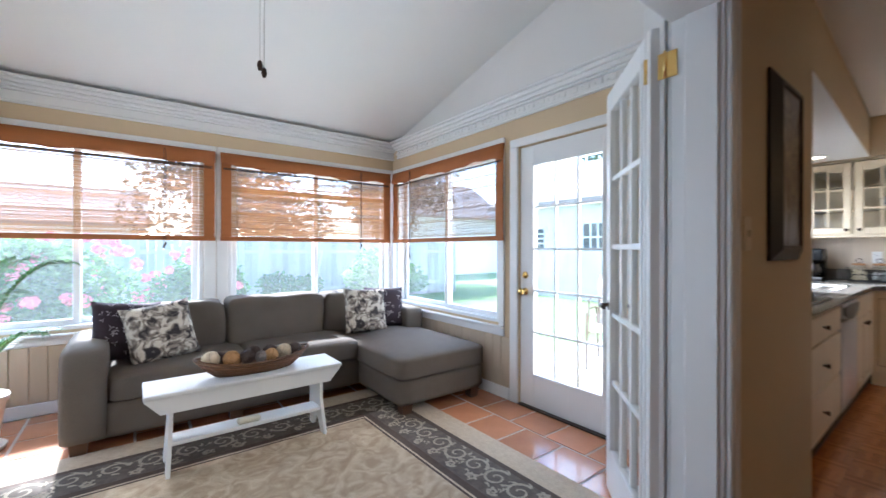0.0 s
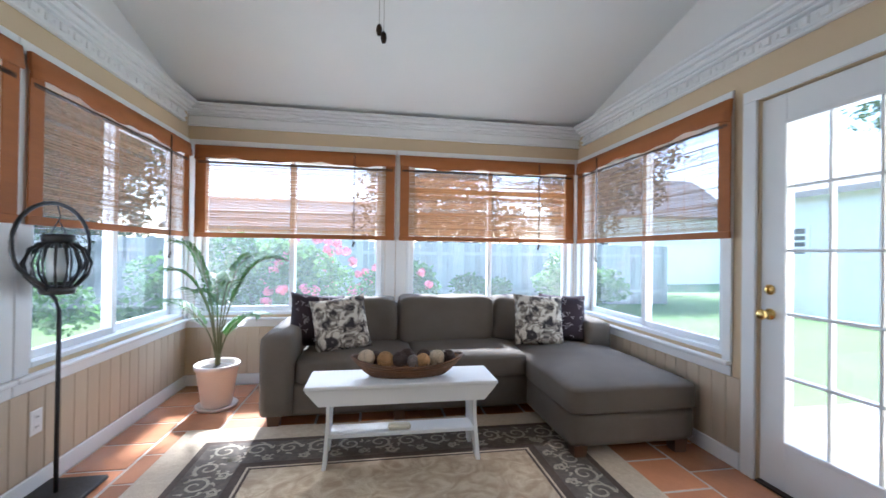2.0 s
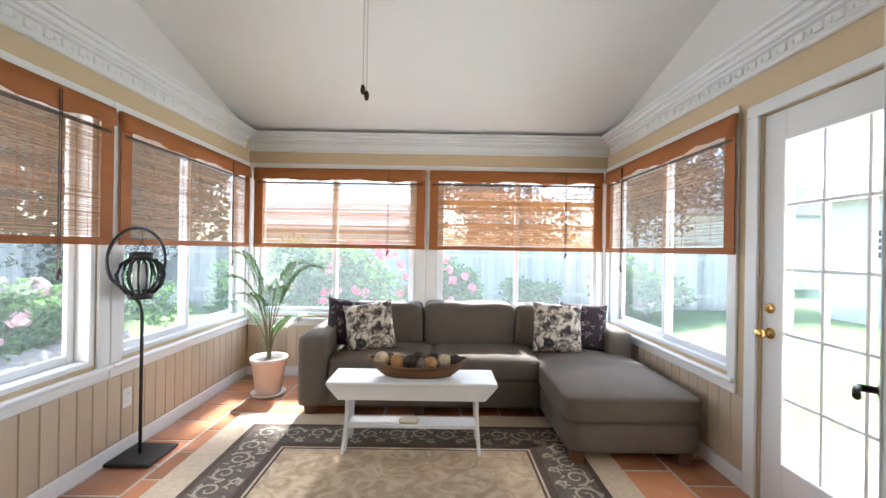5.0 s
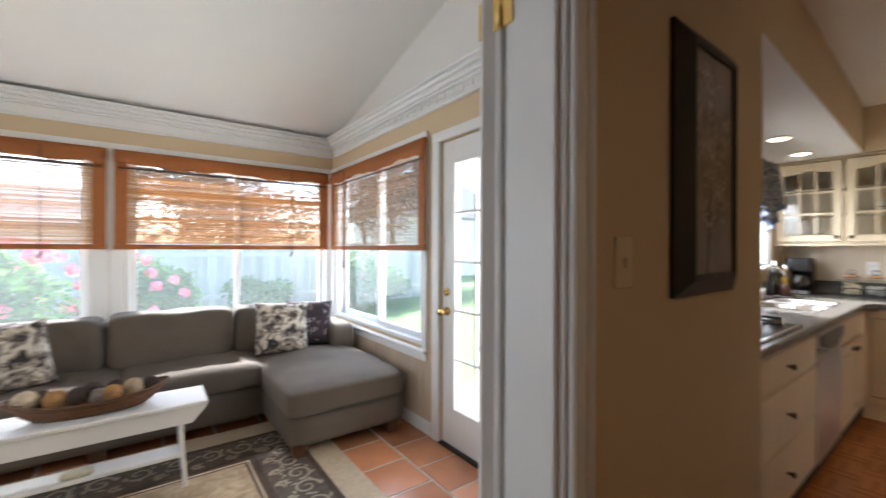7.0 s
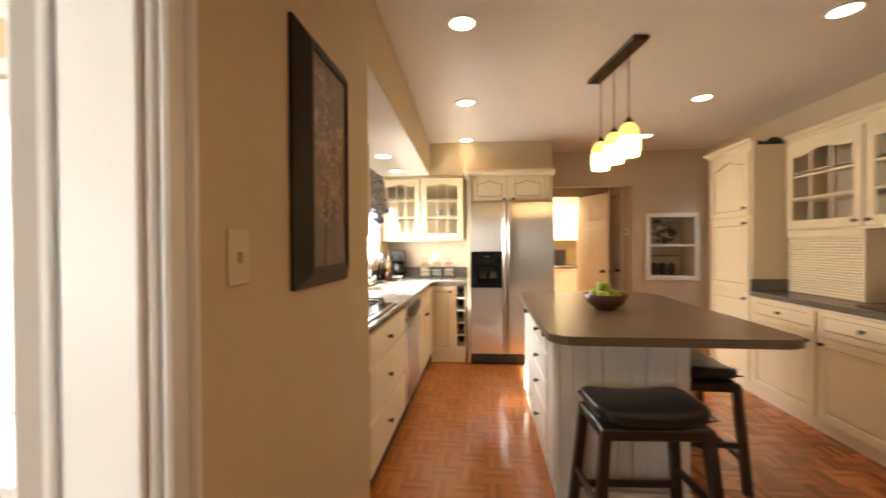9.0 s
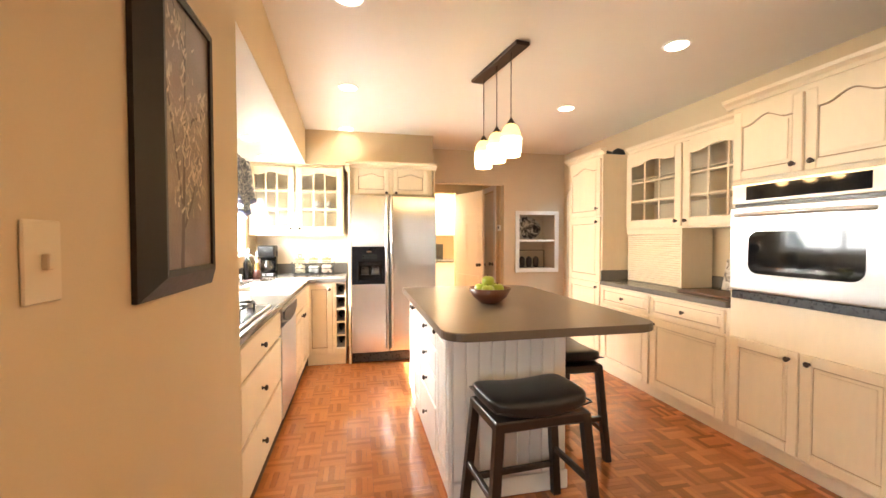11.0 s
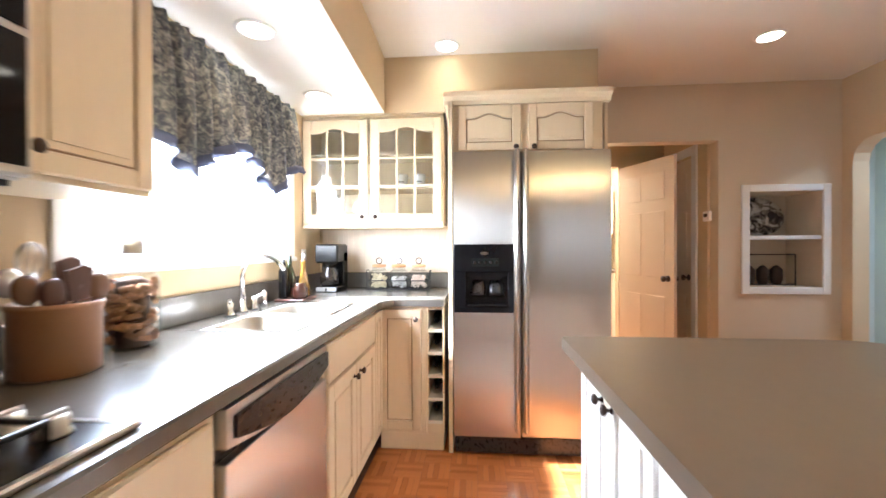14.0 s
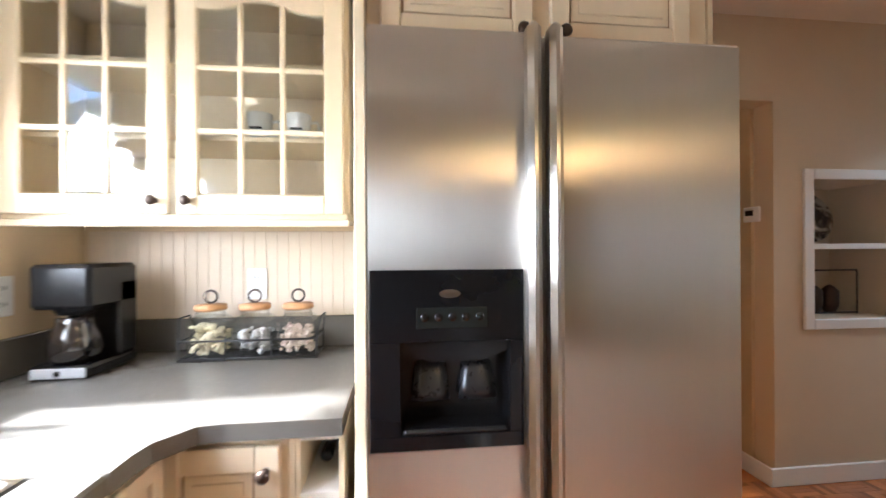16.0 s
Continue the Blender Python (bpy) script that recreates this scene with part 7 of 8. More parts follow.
# ---- picture, switch ----
pc = thing("framed_picture", (2.76, YD, 1.2), "blossom branch picture in a wide dark brown frame", "picture")
PFc = Face("x", YD, -1)
px0, px1, pz0, pz1 = 2.465, 2.888, 1.20, 1.952
qx0, qx1, qz0, qz1 = 2.54, 2.845, 1.246, 1.912
M["pframe"] = mat("dark_brown_frame", (0.020, 0.013, 0.009), 0.45, vary=0.2, scale=10, spec=0.25)
OUT, INN = [(px0, pz0), (px1, pz0), (px1, pz1), (px0, pz1)], [(qx0, qz0), (qx1, qz0), (qx1, qz1), (qx0, qz1)]
LIP = 0.014
CIN = [(qx0 + LIP, qz0 + LIP), (qx1 - LIP, qz0 + LIP), (qx1 - LIP, qz1 - LIP), (qx0 + LIP, qz1 - LIP)]
for k in range(4):
    # side rising from the wall to the lip, then the lip's face and its inner step
    bm = bmesh.new()
    j = (k + 1) % 4
    prof = [(OUT, 0.001), (OUT, 0.012), (INN, 0.036), (CIN, 0.034), (CIN, 0.001)]
    v = [[bm.verts.new(PFc.at(loop_[e][0], d, loop_[e][1])) for loop_, d in prof] for e in (k, j)]
    for i in range(5):
        bm.faces.new((v[0][i], v[0][(i + 1) % 5], v[1][(i + 1) % 5], v[1][i]))
    bm.faces.new(v[0])
    bm.faces.new(v[1][::-1])
    part("frame_side", bm, M["pframe"], pc)
bm = bmesh.new()
PFc.box(bm, qx0 + LIP + 0.001, qx1 - LIP - 0.001, 0.002, 0.028, qz0 + LIP + 0.001, qz1 - LIP - 0.001)
M["canvas"] = two_tone("brown_canvas", (0.085, 0.05, 0.036), (0.27, 0.20, 0.16), 4.5, 0.25, 0.75, rough=0.30, detail=7, distort=1.0, third=(0.17, 0.10, 0.065), t_at=0.5)
cv = part("canvas", bm, M["canvas"], pc, "mottled brown canvas")
rr = random.Random(9)
br_ = [((2.775, 1.262), (2.79, 1.44), (2.80, 1.62), (2.815, 1.93)), ((2.785, 1.40), (2.745, 1.55), (2.70, 1.70), (2.685, 1.80)), ((2.792, 1.36), (2.84, 1.43), (2.87, 1.50), (2.885, 1.55)), ((2.80, 1.58), (2.85, 1.64), (2.905, 1.66), (2.93, 1.72)), ((2.81, 1.75), (2.78, 1.84), (2.74, 1.90), (2.72, 1.95))]


def brush(bm, pts, w0, w1, d):
    """A flat painted stroke on the canvas."""
    vs = []
    pts = [(a - 0.138, min(z, qz1 - LIP - 0.01)) for a, z in pts]
    for i, (a, z) in enumerate(pts):
        p, q = pts[max(i - 1, 0)], pts[min(i + 1, len(pts) - 1)]
        u = Vector((q[0] - p[0], q[1] - p[1])).normalized()
        w = (w0 + (w1 - w0) * i / (len(pts) - 1)) / 2
        vs.append((bm.verts.new(PFc.at(a - u.y * w, d, z + u.x * w)), bm.verts.new(PFc.at(a + u.y * w, d, z - u.x * w))))
    for p, q in zip(vs, vs[1:]):
        bm.faces.new((p[0], p[1], q[1], q[0]))


bm = bmesh.new()
for i, b_ in enumerate(br_):
    brush(bm, b_, 0.020 if i == 0 else 0.010, 0.004, 0.0286 + 0.0001 * i)
part("painted_branch", bm, mat("branch_paint", (0.075, 0.04, 0.028), 0.5, vary=0.3, scale=40), cv)
bm = bmesh.new()
for b_ in br_:
    for k in range(70):
        t = rr.random() ** 0.6 * 2.999
        i = int(t)
        f = t - i
        a = b_[i][0] + (b_[i + 1][0] - b_[i][0]) * f + rr.gauss(0, 0.022)
        z = b_[i][1] + (b_[i + 1][1] - b_[i][1]) * f + rr.gauss(0, 0.026)
        if qx0 + 0.03 < a - 0.138 < qx1 - 0.03 and qz0 + 0.16 < z < qz1 - 0.04:
            q = rr.uniform(-0.9, 0.9)
            ln, w = rr.uniform(0.012, 0.03), rr.uniform(0.004, 0.009)
            brush(bm, [(a, z), (a + ln * 0.5 * math.sin(q), z - ln * 0.5 * math.cos(q)), (a + ln * math.sin(q * 1.3), z - ln * math.cos(q))], w * 0.6, w, 0.0292 + rr.uniform(0, 0.0006))
tagged(part("painted_blossoms", bm, mat("blossom_paint", (0.42, 0.32, 0.23), 0.5, vary=0.25, scale=60, island=0.45), cv), kind="stuff")
M["almond"] = mat("almond_plastic", (0.66, 0.55, 0.38), 0.4, vary=0.03)
outlet((2.23, YD, 1.30), "y", -1, "almond switch plate beside the picture", True, "almond")

# ---- pendant lamp over the island ----
pl = thing("pendant_lamp", (4.25, -1.02, 2.3), "three amber glass pendants hanging from a dark bar", "pendant lamp")
bm = bmesh.new()
box(bm, -0.335, 0.335, -0.05, 0.05, -0.028, -0.001, 0.006)
bmesh.ops.rotate(bm, verts=bm.verts[:], matrix=Matrix.Rotation(math.atan2(0.09, 0.63), 3, "Z"))
bmesh.ops.translate(bm, verts=bm.verts[:], vec=(4.22, -1.02, CZ))
part("canopy", bm, M["bronze"], pl)
M["shade"] = emit("amber_glass", (1.0, 0.60, 0.17), 0.10)
M["shade_hot"] = emit("glowing_glass", (1.0, 0.80, 0.38), 0.24)
for x, y in PENDANTS:
    bm = bmesh.new()
    tube(bm, [(x, y, CZ - 0.027), (x, y, 2.095)], 0.003, 6)
    cd = part("rod", bm, M["bronze"], pl)
    bm = bmesh.new()
    lathe(bm, [(0.006, 2.105), (0.012, 2.095), (0.02, 2.082), (0.03, 2.066), (0.026, 2.062)], 14, (x, y, 0))
    part("socket", bm, M["bronze"], cd)
    bm = bmesh.new()
    lathe(bm, [(0.028, 2.064), (0.046, 2.048), (0.060, 2.015), (0.0665, 1.98)], 24, (x, y, 0))
    sh = part("shade", bm, M["shade"], cd, "amber glass shade")
    bm = bmesh.new()
    lathe(bm, [(0.0665, 1.9798), (0.069, 1.945), (0.068, 1.905), (0.061, 1.862), (0.057, 1.860), (0.056, 1.87)], 24, (x, y, 0))
    part("shade_rim", bm, M["shade_hot"], sh, "glowing lower part of the shade")
# recessed lights; the last two of CANS are additions out of view
M["canlens"] = emit("lamp_lens", (1.0, 0.85, 0.62), 0.9)
for cx_, cy_, cz_ in [(a, b, CZ) for a, b in CANS] + [(5.16, 0.80, 2.166), (5.91, 0.83, 2.166)]:
    rl = thing("recessed_light", (cx_, cy_, cz_), "round recessed ceiling light with white trim", "ceiling light", "recessed lights")
    bm = bmesh.new()
    lathe(bm, [(0.085, -0.0005), (0.083, -0.006), (0.066, -0.007), (0.066, -0.004)], 24, (cx_, cy_, cz_))
    part("trim", bm, M["white"], rl)
    bm = bmesh.new()
    lathe(bm, [(0.064, -0.0075), (0.062, -0.009)], 24, (cx_, cy_, cz_))
    part("lens", bm, M["canlens"], rl)

# ---- niche, thermostat, hall ----
nt_ = thing("niche_trim", (KN, -2.6, 0.85), "white framed wall niche with one shelf", "shelf", kind="structure")
NF = Face("y", KN, -1)
for a0, a1, z0, z1 in ((NY0 - 0.06, NY0, NZ0 - 0.055, NZ1 + 0.055), (NY1, NY1 + 0.06, NZ0 - 0.055, NZ1 + 0.055), (NY0, NY1, NZ1, NZ1 + 0.055), (NY0, NY1, NZ0 - 0.055, NZ0)):
    bm = bmesh.new()
    NF.box(bm, a0, a1, 0.001, 0.02, z0, z1, 0.004)
    part("casing", bm, M["white"], nt_)
part("shelf", boxes((KN - 0.004, KN + 0.368, NY0 + 0.001, NY1 - 0.001, 1.285, 1.315), bev=0.003), M["white"], nt_)
bm = bmesh.new()
lathe(bm, [(0.0, 0.0), (0.09, 0.005), (0.17, 0.02), (0.172, 0.025), (0.09, 0.012), (0.0, 0.01)], 32)
bmesh.ops.rotate(bm, verts=bm.verts[:], matrix=Matrix.Rotation(radians(-76), 3, "Y"))
for v in bm.verts:
    v.co.y *= 1.25
bmesh.ops.translate(bm, verts=bm.verts[:], vec=(KN + 0.30, -2.58, 1.485))
single("decor_platter", bm, M["floral"], "oval floral platter standing on the niche shelf", "platter", (KN + 0.3, -2.58, 1.315))
wk = thing("wire_holder", (KN + 0.15, -2.6, 0.9), "black wire holder with three small pots", "rack")
bm = bmesh.new()
for z in (0.91, 1.16):
    tube(bm, [(KN + 0.13, -2.36, z), (KN + 0.13, -2.78, z)], 0.005, 6)
for y in (-2.36, -2.78):
    tube(bm, [(KN + 0.13, y, 0.902), (KN + 0.13, y, 1.16)], 0.005, 6)
part("frame", bm, M["iron"], wk)
for y in (-2.46, -2.57, -2.68):
    bm = bmesh.new()
    lathe(bm, [(0.03, 0.902), (0.045, 0.95), (0.045, 1.03), (0.02, 1.06), (0.0, 1.07)], 14, (KN + 0.2, y, 0))
    single("small_pot", bm, M["bronze"], "small dark pot in the wire holder", "pot", (KN + 0.2, y, 0.902), group="pots in the niche")
th = thing("thermostat", (7.06, -2.08, 1.48), "small white wall thermostat", "thermostat")
part("case", boxes((7.0, 7.10, -2.0795, -2.055, 1.44, 1.525), bev=0.006), M["white"], th)
part("screen", boxes((7.03, 7.08, -2.0545, -2.053, 1.475, 1.505)), M["black"], th)
structure("baseboard_niche", [(KN - 0.016, KN - 0.0005, KR, -2.066, 0.0, 0.10), (KN - 0.016, 7.20, -2.0795, -2.064, 0.0, 0.10)], M["white"], "white painted baseboard", "baseboard", 0.004)
M["door_paint"] = mat("cream_door_paint", (0.74, 0.63, 0.52), 0.45, vary=0.05)


def six_panel(name, w, label):
    d = thing(name, (0, 0, 0), label, "door", kind="structure")
    part("slab", boxes((0, w, 0, 0.034, 0.008, 2.03), bev=0.002), M["door_paint"], d)
    for x0, x1 in ((0.10, w / 2 - 0.04), (w / 2 + 0.04, w - 0.10)):
        for z0, z1 in ((0.20, 0.78), (0.95, 1.55), (1.66, 1.90)):
            for y0, y1 in ((-0.006, -0.0002), (0.0342, 0.040)):
                part("moulded_panel", boxes((x0, x1, y0, y1, z0, z1), bev=0.005), M["door_paint"], d)
    for y0, s in ((0.034, 1), (0.0, -1)):
        bm = bmesh.new()
        lathe(bm, [(0.028, 0.0), (0.028, s * 0.006), (0.011, s * 0.01), (0.011, s * 0.03), (0.026, s * 0.042), (0.026, s * 0.056), (0.0, s * 0.066)], 14, (w - 0.065, y0, 0.945), "y")
        part("knob", bm, M["bronze"], d, "dark bronze knob")
    return d


d1 = six_panel("door_laundry", 0.70, "cream six-panel door standing open")
ang = math.degrees(math.atan2(-1.83 + 1.60, 7.145 - 7.80))
d1.matrix_world = pose(7.80, -1.61, 0.0, 0, 0, ang)
d2 = six_panel("door_hall", 0.72, "closed cream six-panel door in the hall")
d2.matrix_world = pose(8.02, -2.0785, 0.0, 0, 0, 180)
structure("door_hall_casing", [(7.215, 7.295, -2.0795, -2.062, 0, 2.05), (8.025, 8.10, -2.0795, -2.062, 0, 2.05), (7.215, 8.10, -2.0795, -2.062, 2.051, 2.13)], M["white"], "white casing round the hall door", "door casing", 0.003)
lc_ = shell_cab("laundry_cabinet", (8.9, -0.6, 1.4), [(8.2, 9.4, -0.70, -0.302, 1.42, 2.1)], "white wall cabinet in the laundry room", material=M["iwhite"])
lb = shell_cab("laundry_cupboard", (8.9, -0.6, 0), [(8.0, 9.4, -0.95, -0.302, 0.0, 0.88)], "white base cabinet in the laundry room", material=M["iwhite"])
single("laundry_worktop", boxes((8.0, 9.45, -0.98, -0.302, 0.881, 0.92), bev=0.004), M["counter"], "grey worktop in the laundry room", "worktop", (8.7, -0.6, 0.881))
bw = shell_cab("laundry_cabinet", (9.3, -1.4, 1.4), [(9.17, 9.498, -2.0, -0.75, 1.40, 2.05)], "white wall cabinet on the far laundry wall", material=M["iwhite"])
bb_ = shell_cab("laundry_cupboard", (9.2, -1.5, 0), [(8.95, 9.498, -2.07, -0.96, 0.0, 0.88)], "white base cabinet on the far laundry wall", material=M["iwhite"])
single("laundry_worktop", boxes((8.93, 9.498, -2.07, -0.985, 0.881, 0.92), bev=0.004), M["counter"], "grey worktop on the far laundry wall", "worktop", (9.2, -1.5, 0.881))
sm = single("framed_sign", boxes((9.44, 9.47, -1.75, -1.42, 0.921, 1.22), bev=0.004), M["black"], "black framed panel standing on the laundry worktop", "picture", (9.45, -1.6, 0.92))

# ---- garden ----
M["grass"] = mat("lawn", (0.12, 0.195, 0.05), 0.9, vary=0.3, scale=1.5, grain=0.3, gscale=60, bump=0.6, bscale=90)
M["paving"] = mat("pale_concrete", (0.42, 0.40, 0.37), 0.85, vary=0.15, scale=3, bump=0.2, bscale=60)
M["stone"] = mat("grey_field_stone", (0.30, 0.28, 0.25), 0.85, vary=0.3, scale=5, island=0.3, bump=0.5, bscale=15)
M["bark"] = mat("tree_bark", (0.10, 0.075, 0.055), 0.9, vary=0.3, scale=12, bump=0.8, bscale=25, stretch=(1, 1, 0.2))
M["fol_a"] = mat("green_foliage", (0.036, 0.070, 0.020), 0.7, vary=0.3, scale=3, island=0.5, spec=0.2, glow=0.2)
M["fol_b"] = mat("light_foliage", (0.055, 0.092, 0.028), 0.7, vary=0.3, scale=3, island=0.5, spec=0.2, glow=0.45)
M["fol_c"] = mat("dull_red_foliage", (0.058, 0.036, 0.026), 0.7, vary=0.3, scale=3, island=0.5, spec=0.2, glow=0.45)
M["fol_d"] = mat("olive_foliage", (0.060, 0.066, 0.022), 0.7, vary=0.3, scale=3, island=0.5, spec=0.2, glow=0.2)
M["shrub_a"] = mat("shrub_green", (0.10, 0.20, 0.055), 0.7, vary=0.3, scale=3, island=0.5, glow=0.6)
M["shrub_b"] = mat("pale_shrub_green", (0.13, 0.23, 0.07), 0.7, vary=0.3, scale=3, island=0.5, glow=0.6)
M["rose"] = mat("pink_rose", (0.80, 0.22, 0.31), 0.7, vary=0.2, scale=20, island=0.25)
M["hydr"] = mat("pale_pink_blossom", (0.60, 0.42, 0.42), 0.7, vary=0.2, island=0.3)
M["fence"] = mat("weathered_grey_fence", (0.40, 0.41, 0.38), 0.85, vary=0.25, scale=4, stretch=(1, 1, 0.15), island=0.2, bump=0.3)
M["siding"] = mat("white_siding", (0.80, 0.80, 0.79), 0.6, vary=0.05, scale=2)
M["roof"] = mat("brown_shingle", (0.30, 0.26, 0.24), 0.9, vary=0.25, scale=8, island=0.3, bump=0.5)
M["pane_dark"] = mat("dark_pane", (0.03, 0.04, 0.045), 0.08, vary=0.1)
GZ = -0.28
bm = bmesh.new()
n = 40
vs = {}
for i in range(n + 1):
    for j in range(n + 1):
        u, v = 2 * i / n - 1, 2 * j / n - 1
        x, y = 3 + 400 * u * abs(u) ** 1.5, 3 + 400 * v * abs(v) ** 1.5
        d = max(abs(x - 2) - 9, abs(y - 1) - 7, 0)
        vs[i, j] = bm.verts.new((x, y, GZ - 0.005 + 0.08 * min(1, d / 5) * noise.noise(Vector((x * 0.2, y * 0.2, 0)))))
for i in range(n):
    for j in range(n):
        bm.faces.new((vs[i, j], vs[i + 1, j], vs[i + 1, j + 1], vs[i, j + 1]))
single("ground", bm, M["grass"], "mown green lawn round the house", "lawn", kind="structure")
single("pavement", boxes((3.09, 6.6, -0.4 + 1.7, 3.1, GZ - 0.05, -0.06), (-4.6, 1.6, 6.1, 6.9, GZ - 0.05, GZ + 0.02), (-3.4, -0.86, 0.4, 6.0, GZ - 0.05, GZ + 0.015), bev=0.01), M["paving"], "pale concrete patio and path", "patio", kind="structure")


def leaves(bm, c, rad, count, size, rr, shell=0.55):
    """Small leaf blades scattered through an uneven ellipsoid."""
    lobes = [(Vector((rr.uniform(-0.6, 0.6), rr.uniform(-0.6, 0.6), rr.uniform(-0.5, 0.6))), rr.uniform(0.35, 0.62)) for _ in range(9)]
    for _ in range(count):
        l, s = rr.choice(lobes)
        d = Vector((rr.gauss(0, 1), rr.gauss(0, 1), rr.gauss(0, 1))).normalized() * s * rr.uniform(shell, 1) ** 0.5
        p = l + d
        p = Vector((c[0] + p.x * rad[0], c[1] + p.y * rad[1], c[2] + p.z * rad[2]))
        a = Vector((rr.gauss(0, 1), rr.gauss(0, 1), rr.gauss(0, 0.6))).normalized()
        b = a.orthogonal().normalized()
        b.rotate(Matrix.Rotation(rr.uniform(0, 6.28), 3, a))
        k = size * rr.uniform(0.6, 1.3)
        bm.faces.new([bm.verts.new(q) for q in (p, p + a * k * 0.5 + b * k * 0.28, p + a * k, p + a * k * 0.5 - b * k * 0.28)])


def shrub(name, at, rad, count, size, material, label, seed, bloom=None, blooms=0, bsize=0.05):
    rr = random.Random(seed)
    s = thing(name, (at[0], at[1], GZ), label, "shrub")
    bm = bmesh.new()
    for k in range(7):
        a = k * 0.9
        tube(bm, [(at[0], at[1], GZ), (at[0] + rad[0] * 0.3 * math.cos(a), at[1] + rad[1] * 0.3 * math.sin(a), GZ + rad[2] * 0.7), (at[0] + rad[0] * 0.6 * math.cos(a), at[1] + rad[1] * 0.6 * math.sin(a), GZ + rad[2] * 1.4)], 0.012, 5, 0.4)
    part("stem", bm, M["bark"], s)
    bm = bmesh.new()
    leaves(bm, (at[0], at[1], GZ + rad[2] * 1.05), rad, count, size, rr)
    tagged(part("foliage", bm, material, s), kind="stuff")
    if bloom:
        for k in range(blooms):
            bm = bmesh.new()
            a, h = rr.uniform(0, 6.28), rr.uniform(-0.3, 0.95)
            c = Vector((at[0] + rad[0] * 0.9 * math.cos(a) * math.sqrt(max(0.1, 1 - h * h)), at[1] + rad[1] * 0.9 * math.sin(a) * math.sqrt(max(0.1, 1 - h * h)), GZ + rad[2] * (1.05 + h)))
            for q in range(26):
                d = Vector((rr.gauss(0, 1), rr.gauss(0, 1), rr.gauss(0, 1))).normalized()
                w = d.orthogonal().normalized()
                w.rotate(Matrix.Rotation(rr.uniform(0, 6.28), 3, d))
                v = d.cross(w)
                o = c + d * bsize * rr.uniform(0.3, 1.0)
                bm.faces.new([bm.verts.new(o + z * bsize * 0.45) for z in (w, v, -w, -v)])
            part("blossom", bm, bloom, s)
    return s


shrub("rose_bush", (-0.1, 7.2), (0.85, 0.6, 0.84), 6500, 0.10, M["shrub_b"], "leafy bush covered in bright pink roses", 1, M["rose"], 46, 0.09)
shrub("rose_bush", (1.35, 7.4), (0.75, 0.6, 0.76), 5600, 0.10, M["shrub_a"], "leafy rose bush with a few pink roses", 2, M["rose"], 22, 0.085)
shrub("shrub", (-1.2, 8.1), (1.2, 0.7, 0.85), 6500, 0.11, M["shrub_a"], "dense green garden shrub by the fence", 3)
shrub("shrub", (-2.4, 8.8), (1.3, 0.8, 0.65), 4500, 0.11, M["shrub_a"], "dense green garden shrub by the fence", 4)
shrub("hydrangea", (-4.4, 4.9), (1.0, 1.2, 0.55), 4500, 0.10, M["shrub_b"], "spreading hydrangea with pale pink heads", 5, M["hydr"], 40, 0.12)
shrub("hydrangea", (-4.6, 2.6), (0.9, 1.1, 0.5), 4000, 0.10, M["shrub_b"], "spreading hydrangea with pale pink heads", 6, M["hydr"], 30, 0.12)
shrub("shrub", (-5.6, 0.8), (1.0, 1.2, 1.0), 4500, 0.12, M["shrub_a"], "tall green shrub beside the stone bed", 7)
shrub("shrub", (-4.2, 6.6), (0.9, 0.9, 0.85), 4000, 0.11, M["shrub_a"], "tall green shrub beside the stone bed", 12)
shrub("shrub", (6.4, 9.9), (1.4, 0.7, 0.75), 5000, 0.12, M["shrub_b"], "broad green shrub at the end of the lawn", 8)
shrub("shrub", (3.6, 9.6), (0.9, 0.7, 0.5), 3500, 0.11, M["shrub_a"], "low green shrub in front of the fence", 9)


def tree(at, h, crown, count, material, label, seed, size=0.22, low=0.70):
    rr = random.Random(seed)
    t = thing("garden_tree", (at[0], at[1], GZ), label, "tree")
    bm = bmesh.new()
    tube(bm, [(at[0] + 0.05 * math.sin(k), at[1] + 0.04 * math.cos(k * 1.3), GZ + h * 0.62 * k / 6) for k in range(7)], 0.05 * h / 3, 10, 0.5)
    tk = part("trunk", bm, M["bark"], t)
    for k in range(9):
        a = k * 2.4
        z0 = GZ + h * (0.32 + 0.03 * k)
        bm = bmesh.new()
        tube(bm, [(at[0], at[1], z0), (at[0] + crown[0] * 0.35 * math.cos(a), at[1] + crown[1] * 0.35 * math.sin(a), z0 + h * 0.12), (at[0] + crown[0] * 0.75 * math.cos(a), at[1] + crown[1] * 0.75 * math.sin(a), z0 + h * 0.22)], 0.018 * h / 3, 6, 0.3)
        part("limb", bm, M["bark"], tk)
    bm = bmesh.new()
    leaves(bm, (at[0], at[1], GZ + h * low), crown, count, size, rr, 0.3)
    tagged(part("crown", bm, material, t), kind="stuff")


tree((3.3, 13.4), 7.0, (3.3, 2.2, 2.3), 11000, M["fol_c"], "spreading tree with dull reddish leaves", 21, 0.18, 0.50)
for k, (tx, ty, th) in enumerate(((-7.8, -0.4, 6.0), (-8.1, 2.4, 6.5), (-7.9, 5.2, 6.0), (-7.7, 8.0, 6.4), (-7.0, 10.6, 6.2), (-7.4, 13.4, 6.4))):
    tree((tx, ty), th, (2.3, 2.2, 2.9), 14000, M["fol_a"] if k % 2 else M["fol_d"], "large green shade tree behind the fence", 22 + k, 0.19, 0.50)
tree((10.4, 16.0), 7.0, (2.6, 2.2, 2.6), 5200, M["fol_c"], "spreading tree with dull reddish leaves", 35)
tree((18.5, 8.5), 10.0, (3.6, 3.6, 3.4), 6000, M["fol_b"], "tall green tree behind the garage", 36)
